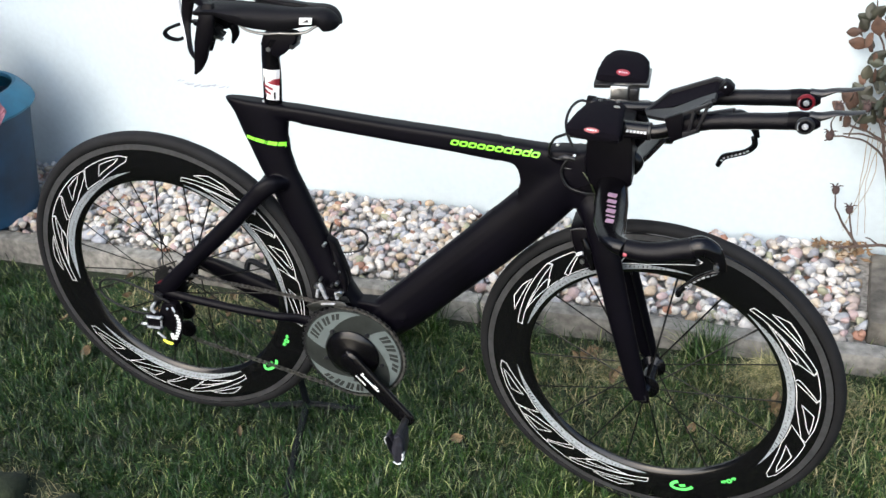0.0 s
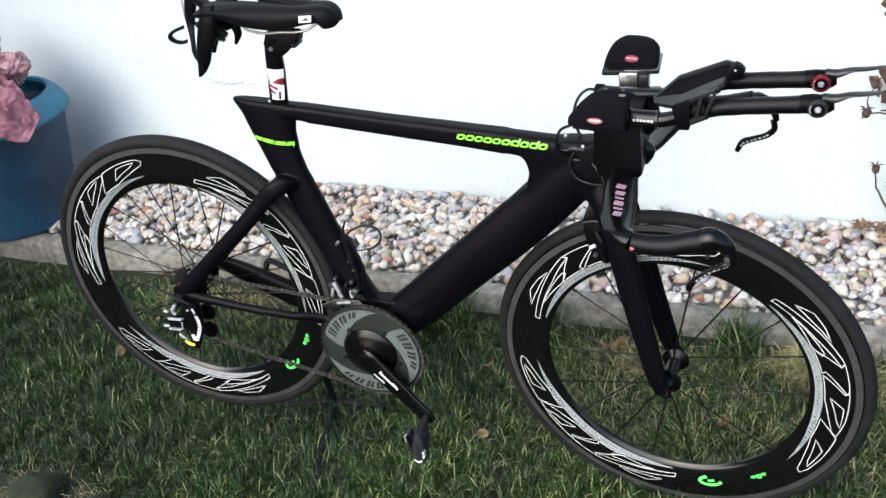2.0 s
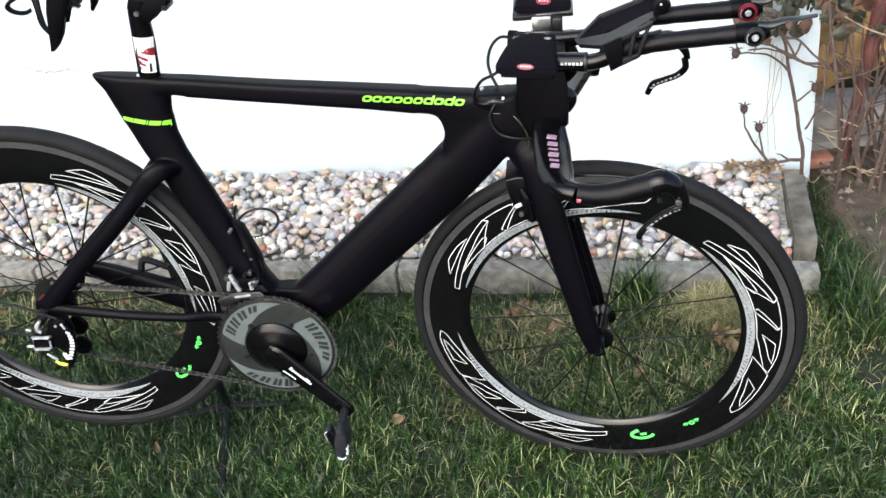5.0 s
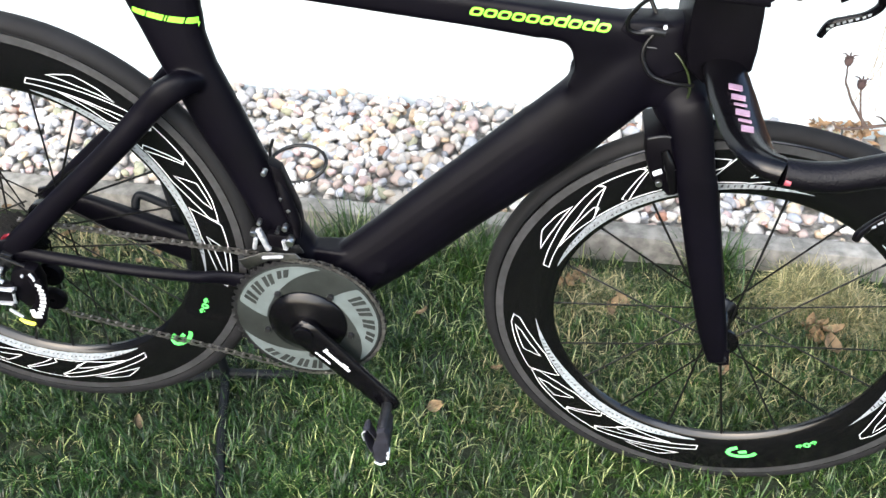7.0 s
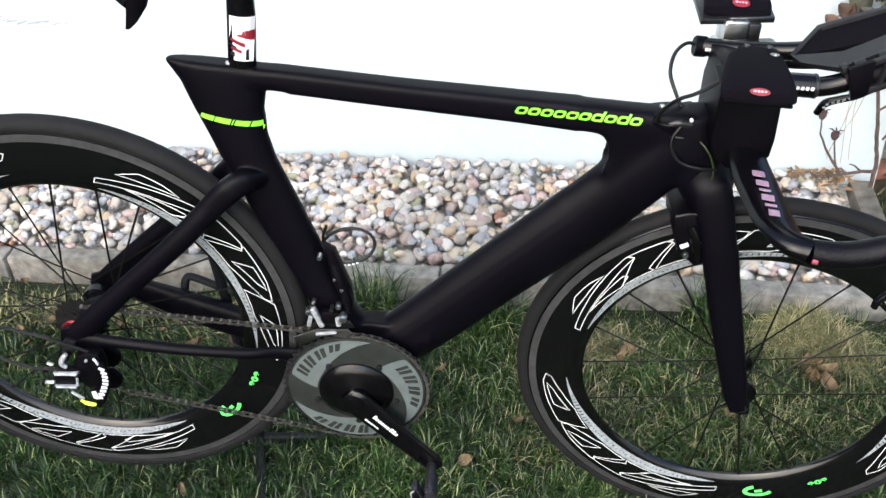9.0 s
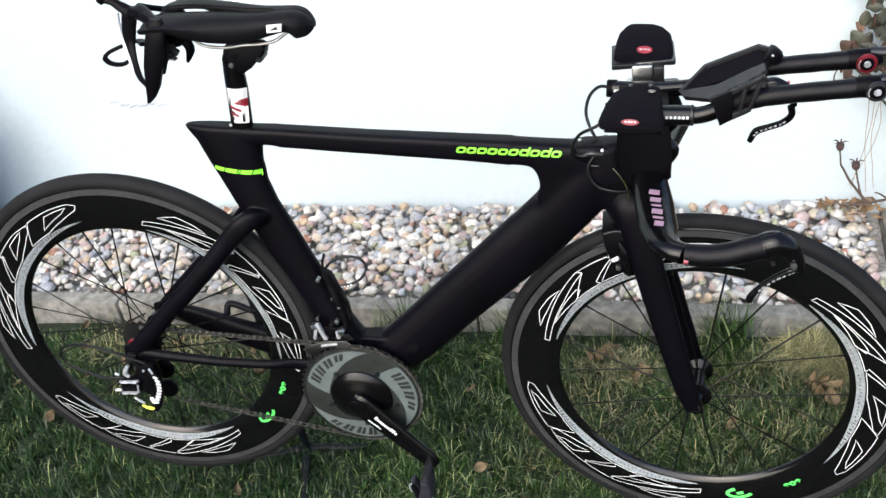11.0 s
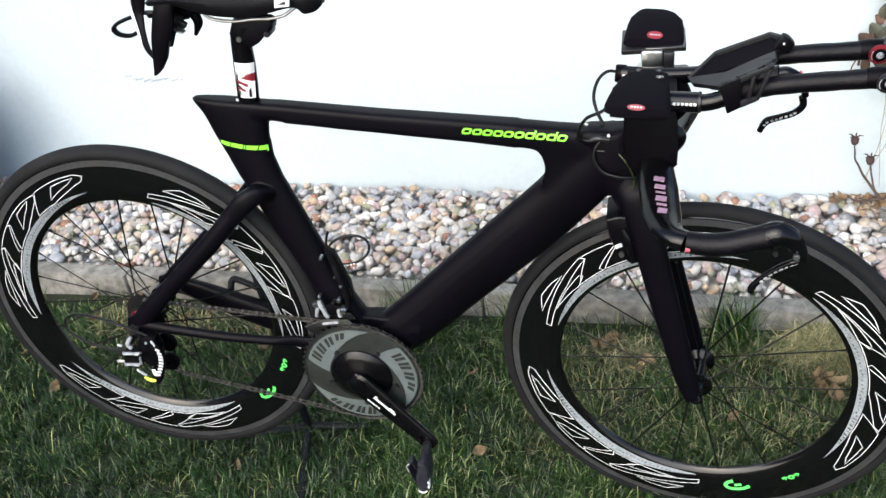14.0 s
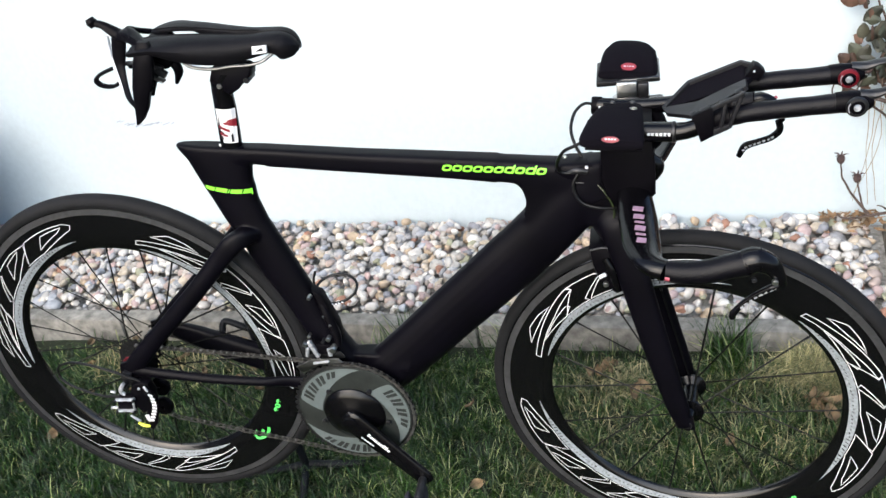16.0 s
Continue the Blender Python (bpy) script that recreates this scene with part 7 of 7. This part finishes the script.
def crumple(name, label, category, material, at, size, seed, squash=(1, 1, 1)):
    bm = bmesh.new()
    bmesh.ops.create_icosphere(bm, subdivisions=5, radius=1)
    off = Vector((seed * 3.1, seed * 1.7, 0))
    for v in bm.verts:
        p = v.co.normalized()
        r = 1 + 0.30 * noise.noise(p * 1.6 + off) - 0.34 * abs(noise.noise(p * 2.6 + off)) - 0.20 * abs(noise.noise(p * 6.5 + off)) - 0.08 * abs(noise.noise(p * 16 + off))
        v.co = Vector((p.x * squash[0], p.y * squash[1], p.z * squash[2])) * r * size
    return tagged(part(name, bm, material, matrix=Matrix.Translation(at)), label, category)


crumple("plastic_bag", "crumpled pale pink bag heaped in the blue tub", "bag", M_BAGPINK, (-1.128, 0.800, 0.612), 0.068, 2, (1.2, 0.9, 0.8))

# ---- end of the bed: cross kerb, climbing rose, red post, boards ----
bm = box((0.052, 0.335, 0.18), (0, 0, 0), 0.006)
tagged(part("kerb", bm, M_OLDKERB, matrix=pose(1.516, 0.762, 0.012, 0, 0, -6)), "brown weathered concrete edging block across the bed end", "kerb", "concrete edging", "structure")
M_BARK = surface("rose_bark", (0.075, 0.050, 0.040), 0.85, vary=0.35, scale=60, bump=0.4, bump_scale=300)
M_TWIG = surface("pale_stalk", (0.28, 0.22, 0.14), 0.8, vary=0.25, scale=60)
M_ROSELEAF = surface("rose_leaf", (0.042, 0.044, 0.028), 0.6, vary=0.4, scale=40, per_object=0.5, hue=0.04)
M_BROWNLEAF = surface("brown_leaf", (0.095, 0.050, 0.032), 0.75, vary=0.4, scale=40, per_object=0.4)
M_HIP = surface("dried_hip", (0.05, 0.028, 0.025), 0.8, vary=0.4, scale=80)
rose = thing("climbing_rose", "leggy climbing rose with bare thorny stems and few leaves", "rose bush", matrix=pose(1.549, 0.899, 0.068))
R0 = Vector((1.541, 0.815, 0.10))


def stem_part(points, r0, r1, mat=None):
    pts = curve([Vector(p) - R0 for p in points], 5)
    rr = [r0 + (r1 - r0) * i / (len(pts) - 1) for i in range(len(pts))]
    for i in range(1, len(pts) - 1):
        pts[i] = pts[i] + noise.noise_vector(pts[i] * 40) * 0.003
    return part("stem", tube(bmesh.new(), pts, rr, 6), mat or M_BARK, rose)


stem_part([(1.541, 0.812, 0.09), (1.538, 0.812, 0.19), (1.520, 0.812, 0.27), (1.506, 0.812, 0.335), (1.484, 0.812, 0.42), (1.468, 0.812, 0.49), (1.455, 0.815, 0.545), (1.470, 0.82, 0.64), (1.50, 0.83, 0.76)], 0.0058, 0.003)
stem_part([(1.538, 0.812, 0.178), (1.49, 0.80, 0.182), (1.440, 0.80, 0.174), (1.400, 0.80, 0.172), (1.380, 0.80, 0.186)], 0.0045, 0.0022)
stem_part([(1.455, 0.80, 0.178), (1.428, 0.805, 0.215), (1.402, 0.81, 0.255), (1.388, 0.81, 0.285), (1.384, 0.81, 0.318)], 0.0035, 0.0018)
stem_part([(1.448, 0.80, 0.180), (1.436, 0.805, 0.215), (1.424, 0.81, 0.268)], 0.0032, 0.002)
stem_part([(1.486, 0.812, 0.420), (1.43, 0.78, 0.480), (1.36, 0.75, 0.505), (1.33, 0.73, 0.500)], 0.0030, 0.0016)
stem_part([(1.560, 0.83, 0.430), (1.50, 0.80, 0.455), (1.43, 0.77, 0.500), (1.37, 0.74, 0.515)], 0.0030, 0.0018)
stem_part([(1.352, 0.745, 0.508), (1.340, 0.74, 0.535), (1.352, 0.74, 0.575)], 0.0022, 0.0014)
stem_part([(1.385, 0.75, 0.505), (1.392, 0.75, 0.530), (1.412, 0.75, 0.575)], 0.0020, 0.0012)
stem_part([(1.504, 0.812, 0.340), (1.525, 0.81, 0.36), (1.545, 0.81, 0.375)], 0.003, 0.002)
stem_part([(1.538, 0.82, 0.26), (1.56, 0.82, 0.31), (1.565, 0.82, 0.33)], 0.0028, 0.002)
stem_part([(1.500, 0.805, 0.186), (1.485, 0.80, 0.200), (1.470, 0.80, 0.204)], 0.0025, 0.0012)
stem_part([(1.470, 0.82, 0.64), (1.440, 0.81, 0.70), (1.415, 0.80, 0.76), (1.405, 0.80, 0.82)], 0.0028, 0.0016)
for line in ([(1.383, 0.80, 0.517), (1.437, 0.80, 0.495), (1.503, 0.80, 0.457), (1.540, 0.81, 0.432)], [(1.462, 0.80, 0.518), (1.498, 0.80, 0.505), (1.540, 0.80, 0.462), (1.596, 0.80, 0.410), (1.617, 0.81, 0.352)],
             [(1.462, 0.80, 0.518), (1.492, 0.80, 0.464), (1.538, 0.81, 0.434), (1.575, 0.82, 0.420)], [(1.500, 0.80, 0.503), (1.492, 0.80, 0.475), (1.478, 0.80, 0.462)]):
    stem_part(line, 0.0030, 0.0020)
for k in range(4):
    rnd = random.Random(40 + k)
    x = 1.440 + 0.010 * k
    stem_part([(x, 0.82, 0.50 - 0.01 * k), (x + rnd.uniform(-0.02, 0.02), 0.815, 0.36), (x + rnd.uniform(-0.05, 0.02), 0.81, rnd.uniform(0.20, 0.28))], 0.0011, 0.0007, M_TWIG)


def rose_leaf(at, size, turn, tip, mat):
    bm = bmesh.new()
    n = 6
    rows = []
    for i in range(n):
        t = i / (n - 1)
        w = 0.36 * math.sin(math.pi * (0.06 + 0.9 * t)) ** 0.9
        rows.append([bm.verts.new((s * w * size, 0.10 * size * (abs(s) + t * t), t * size)) for s in (-1, -0.5, 0, 0.5, 1)])
    for a, b in zip(rows, rows[1:]):
        for k in range(4):
            bm.faces.new((a[k], a[k + 1], b[k + 1], b[k]))
    part("leaf", bm, mat, rose, matrix=Matrix.Translation(Vector(at) - R0) @ Euler((radians(tip), radians(turn), radians(turn * 0.4))).to_matrix().to_4x4())


rnd = random.Random(11)
CLUMPS = ((1.423, 0.634, 0.75), (1.464, 0.638, 0.9), (1.484, 0.611, 0.9), (1.508, 0.616, 0.9), (1.474, 0.590, 0.8), (1.442, 0.618, 0.8), (1.400, 0.592, 0.8), (1.431, 0.586, 0.6), (1.415, 0.561, 0.6),
          (1.451, 0.565, 0.5), (1.464, 0.551, 0.5), (1.491, 0.560, 0.15), (1.381, 0.566, 0.2), (1.404, 0.545, 0.6), (1.405, 0.799, 0.3), (1.392, 0.770, 0.1), (1.415, 0.762, 0.1), (1.415, 0.730, 0.1), (1.434, 0.686, 0.6))
for x, z, green in CLUMPS:
    for k in range(4):
        rose_leaf((x + rnd.gauss(0, 0.010), rnd.uniform(0.775, 0.825), z - 0.018 + rnd.gauss(0, 0.009)), rnd.uniform(0.030, 0.048), rnd.uniform(-170, 170), rnd.uniform(-35, 35), M_ROSELEAF if rnd.random() < green else M_BROWNLEAF)
for x, y, z in ((1.383, 0.81, 0.330), (1.423, 0.81, 0.276), (1.352, 0.74, 0.580), (1.414, 0.75, 0.580), (1.548, 0.81, 0.378), (1.340, 0.735, 0.510)):
    bm = bmesh.new()
    bmesh.ops.create_icosphere(bm, subdivisions=2, radius=0.0095)
    for v in bm.verts:
        v.co.z *= 1.35
        v.co += noise.noise_vector(v.co * 260) * 0.002
    hip = part("hip", bm, M_HIP, rose, "dried dark hip", matrix=Matrix.Translation(Vector((x, y, z)) - R0))
    for k in range(5):
        a = 2 * math.pi * k / 5
        part("sepal", tube(bmesh.new(), [(0, 0, 0.008), (0.010 * math.cos(a), 0.010 * math.sin(a), 0.014), (0.018 * math.cos(a), 0.018 * math.sin(a), 0.013)], [0.0022, 0.0018, 0.0006], 5), M_HIP, hip)

rnd = random.Random(21)
M_LITTER = surface("dry_litter", (0.20, 0.12, 0.06), 0.85, vary=0.4, scale=40, per_island=0.5)
bm = bmesh.new()
for k in range(90):
    x = rnd.uniform(1.36, 1.50)
    y = WALL_FACE(x) - abs(rnd.gauss(0, 0.035)) - 0.015
    a, s = rnd.uniform(0, 6.28), rnd.uniform(0.008, 0.020)
    c = Vector((x, y, 0.104 + rnd.uniform(0, 0.022)))
    u = Vector((math.cos(a), math.sin(a), rnd.uniform(-0.4, 0.4))) * s
    v = Vector((-math.sin(a), math.cos(a), rnd.uniform(-0.4, 0.4))) * s * 0.4
    bm.faces.new([bm.verts.new(p) for p in (c - u, c + v, c + u * 0.9, c - v)])
tagged(part("leaf_litter", bm, M_LITTER, smooth=False), "dry brown leaf litter on the pebbles", "leaf litter", kind="stuff")

M_REDPOST = surface("faded_red_paint", (0.17, 0.055, 0.050), 0.65, vary=0.35, scale=30, stain=0.4, stain_scale=14)
M_BOARD = surface("ochre_board", (0.40, 0.235, 0.090), 0.75, vary=0.3, scale=16, stain=0.45, stain_scale=9, per_object=0.35)
M_DARKWOOD = surface("dark_weathered_timber", (0.05, 0.035, 0.022), 0.85, vary=0.4, scale=20, stain=0.4, stain_scale=6)
M_SLAB = surface("grey_slab", (0.30, 0.285, 0.265), 0.9, vary=0.2, scale=30, stain=0.3, stain_scale=6, bump=0.4, bump_scale=300)
tagged(part("red_post", smooth_tube([(1.672, 1.014, -0.04), (1.687, 1.016, 0.126), (1.706, 1.019, 0.33), (1.730, 1.024, 0.578), (1.768, 1.030, 1.09)], [0.010, 0.012, 0.016, 0.022, 0.024], 12), M_REDPOST), "leaning faded red wooden post beside the house corner", "post")
tagged(part("timber_back", box((0.90, 0.03, 1.5), (0, 0, 0), 0.004), M_DARKWOOD, matrix=pose(2.05, 1.40, 0.72, 0, 0, -3)), "dark weathered timber behind the shrub", "timber wall", kind="structure")
rnd = random.Random(77)
for k in range(17):
    x, z = 1.60 + 0.075 * (k % 6) + rnd.uniform(-0.02, 0.02), 0.34 + 0.20 * (k // 6) + rnd.uniform(-0.05, 0.05)
    tagged(part("board", box((rnd.uniform(0.07, 0.13), 0.016, rnd.uniform(0.13, 0.30)), (0, 0, 0), 0.004), M_BOARD, matrix=pose(x + 0.012, 1.250 + 0.015 * k % 0.09, z - 0.022, rnd.uniform(-8, 8), rnd.uniform(-24, 24), rnd.uniform(-14, 14))), "stacked ochre wooden board behind the rose", "board", "boards")
for x, y, z, sx, sy, sz in ((1.732, 1.184, 0.01, 0.34, 0.20, 0.16), (1.772, 1.234, 0.12, 0.40, 0.16, 0.06), (2.04, 1.224, 0.03, 0.24, 0.24, 0.18)):
    tagged(part("stone_step", box((sx, sy, sz), (0, 0, 0), 0.01), M_SLAB, matrix=pose(x, y, z, 0, 0, -3)), "grey concrete slab beside the house corner", "slab", "slabs")
M_BRICK = surface("red_brick", (0.22, 0.095, 0.065), 0.9, vary=0.3, scale=30, bump=0.4, bump_scale=250)
tagged(part("brick", box((0.09, 0.05, 0.03), (0, 0, 0), 0.004), M_BRICK, matrix=pose(1.605, 1.010, 0.080, 0, 0, 8)), "single red brick at the wall foot", "brick")
shrub = thing("bare_shrub", "tangle of bare brown shrub stems with dead leaves", "shrub", matrix=pose(1.752, 1.034, -0.03))
rnd = random.Random(31)
for k in range(46):
    x, y = rnd.uniform(-0.12, 0.34), rnd.uniform(-0.16, 0.06)
    h, lean = rnd.uniform(0.25, 0.95), rnd.gauss(0, 0.14)
    line = []
    for i in range(6):
        f = i / 5
        line.append(Vector((x + lean * f + 0.05 * noise.noise((k * 3.1, f * 2.2, 0.5)), y + 0.06 * noise.noise((k * 1.7, f * 2, 7.5)) - 0.04 * f, h * f)))
    r = rnd.uniform(0.0028, 0.0062)
    stem = part("stem", smooth_tube(line, [r, r * 0.9, r * 0.8, r * 0.7, r * 0.55, r * 0.3], 6, 4), M_BARK, shrub)
    for q in range(3):
        a = line[rnd.randint(1, 4)]
        d = Vector((rnd.choice((-1, 1)) * rnd.uniform(0.05, 0.14), rnd.uniform(-0.05, 0.03), rnd.uniform(0.02, 0.10)))
        part("twig", smooth_tube([a, a + d * 0.5 + Vector((0, 0, -0.008)), a + d], [r * 0.45, r * 0.35, r * 0.18], 5, 3), M_BARK if q else M_TWIG, stem)
blades("border_weeds", 2600, tufts([(1.588, 0.744), (1.627, 0.825), (1.666, 0.886), (1.727, 0.866), (1.589, 0.642), (1.787, 0.906), (1.610, 0.541), (1.687, 0.785), (1.646, 0.927), (1.586, 0.887)], 0.045), (0.04, 0.11), (0.0020, 0.0036), M_DARKGRASS, "unkempt weeds and grass below the shrub", 16, 0.9)
for k in range(40):
    bm = bmesh.new()
    s = rnd.uniform(0.02, 0.05)
    vs = [bm.verts.new((s * a, s * b, s * c)) for a, b, c in ((-1, 0, 0), (-0.3, -0.5, 0.15), (0.4, -0.45, 0.1), (1, 0, 0.2), (0.4, 0.45, 0.05), (-0.3, 0.5, 0.1))]
    bm.faces.new(vs)
    part("leaf", bm, M_BROWNLEAF if rnd.random() < 0.6 else M_BOARD, shrub, matrix=pose(rnd.uniform(-0.16, 0.28), rnd.uniform(-0.04, 0.12), rnd.uniform(0.35, 0.85), rnd.uniform(30, 120), rnd.uniform(-50, 50), rnd.uniform(0, 360)), smooth=False)

for x, z, count in ((1.578, 0.560, 4), (1.568, 0.533, 4), (1.591, 0.504, 5), (1.614, 0.523, 4), (1.636, 0.494, 4), (1.594, 0.469, 4), (1.620, 0.474, 3), (1.623, 0.550, 3), (1.744, 0.489, 4), (1.729, 0.462, 3), (1.752, 0.439, 4)):
    for k in range(count):
        size = rnd.uniform(0.028, 0.046)
        bm = bmesh.new()
        rows = []
        for i in range(6):
            t = i / 5
            w = 0.42 * math.sin(math.pi * (0.06 + 0.9 * t)) ** 0.8
            rows.append([bm.verts.new((q * w * size, 0.12 * size * (abs(q) + t * t), (t - 0.5) * size)) for q in (-1, -0.5, 0, 0.5, 1)])
        for a, b in zip(rows, rows[1:]):
            for q in range(4):
                bm.faces.new((a[q], a[q + 1], b[q + 1], b[q]))
        at = Vector((x + rnd.gauss(0, 0.010), rnd.uniform(0.92, 0.99), z + rnd.gauss(0, 0.010))) - Vector((1.752, 1.034, -0.03))
        part("leaf", bm, M_ROSELEAF if rnd.random() < 0.5 else M_BROWNLEAF, shrub, matrix=Matrix.Translation(at) @ Euler((radians(rnd.uniform(-35, 35)), radians(rnd.uniform(-170, 170)), radians(rnd.uniform(-40, 40)))).to_matrix().to_4x4())
for line, r in (([(1.570, 0.86, 0.30), (1.575, 0.90, 0.42), (1.590, 0.94, 0.50), (1.600, 0.95, 0.58)], 0.003), ([(1.640, 0.95, 0.30), (1.625, 0.95, 0.42), (1.612, 0.95, 0.52)], 0.003)):
    part("stem", smooth_tube([Vector(p) - Vector((1.752, 1.034, -0.03)) for p in line], [r, r * 0.8, r * 0.5], 6, 4), M_BARK, shrub)
for line in ([(1.640, 0.93, 0.085), (1.690, 0.945, 0.090), (1.728, 0.95, 0.071), (1.765, 0.95, 0.066), (1.815, 0.95, 0.078)], [(1.552, 0.935, 0.082), (1.575, 0.94, 0.062), (1.597, 0.95, 0.045), (1.612, 0.95, 0.066)]):
    tagged(part("dry_stick", smooth_tube(line, [0.0030, 0.0034, 0.0028, 0.0018], 7, 5), M_TWIG), "pale dry stick lying over the bare soil", "stick", "dry sticks")

# soil rising beside the bed
bm = bmesh.new()
g2 = [[bm.verts.new((1.553 + 0.09 * i, 0.345 + 0.09 * j, 0.030 + 0.060 * max(0, noise.noise((i * 0.7, j * 0.7, 4))) + 0.018 * noise.noise((i * 2.3, j * 2.3, 9)) + 0.004 * j + (-0.06 if i in (0, 12) or j in (0, 10) else 0))) for j in range(11)] for i in range(13)]
for i in range(12):
    for j in range(10):
        bm.faces.new((g2[i][j], g2[i + 1][j], g2[i + 1][j + 1], g2[i][j + 1]))
M_BARE = surface("bare_earth", (0.075, 0.056, 0.040), 0.95, vary=0.45, scale=30, bump=1.0, bump_scale=90, stain=0.3, stain_scale=10)
tagged(part("bare_soil", bm, M_BARE), "bare brown garden soil", "soil", kind="structure")
M_CRUMB = surface("soil_crumbs", (0.125, 0.100, 0.078), 0.95, vary=0.4, scale=50, per_island=0.7)
bm = bmesh.new()
rnd = random.Random(57)
for k in range(420):
    x, y = rnd.uniform(1.60, 2.45), rnd.uniform(0.42, 1.02)
    r = rnd.uniform(0.004, 0.013)
    i, j = (x - 1.553) / 0.09, (y - 0.345) / 0.09
    z = 0.030 + 0.060 * max(0, noise.noise((i * 0.7, j * 0.7, 4))) + 0.018 * noise.noise((i * 2.3, j * 2.3, 9)) + 0.004 * j
    vs = [bm.verts.new((x + r * rnd.uniform(0.6, 1.3) * a, y + r * rnd.uniform(0.6, 1.3) * b, z + r * c)) for a, b, c in ((-1, -0.6, -0.3), (1, -0.7, -0.3), (0.1, 1, -0.3), (0.1, -0.1, 0.7))]
    for f in ((0, 1, 3), (1, 2, 3), (2, 0, 3)):
        bm.faces.new([vs[q] for q in f])
tagged(part("soil_crumbs", bm, M_CRUMB, smooth=False), "dry crumbs and debris on the bare soil", "soil crumbs", kind="stuff")

# scuffs on the plaster
M_SCUFF = surface("grey_scuff", (0.33, 0.36, 0.42), 0.9, vary=0.2, scale=60)
bm = bmesh.new()
rnd = random.Random(3)
for k in range(16):
    x = -0.600 + 0.012 * k
    z = 0.470 - 0.016 * min(1, k / 4) + rnd.uniform(-0.004, 0.004)
    w, h = rnd.uniform(0.003, 0.012), rnd.uniform(0.0015, 0.004)
    y = WALL_FACE(x) - 0.0015
    bm.faces.new([bm.verts.new((x + a * w, y, z + b * h + a * 0.002)) for a, b in ((-1, -1), (1, -0.5), (0.8, 1), (-0.9, 0.6))])
tagged(part("wall_scuff", bm, M_SCUFF, smooth=False), "faint blue grey scuff on the render", "scuff", kind="structure")
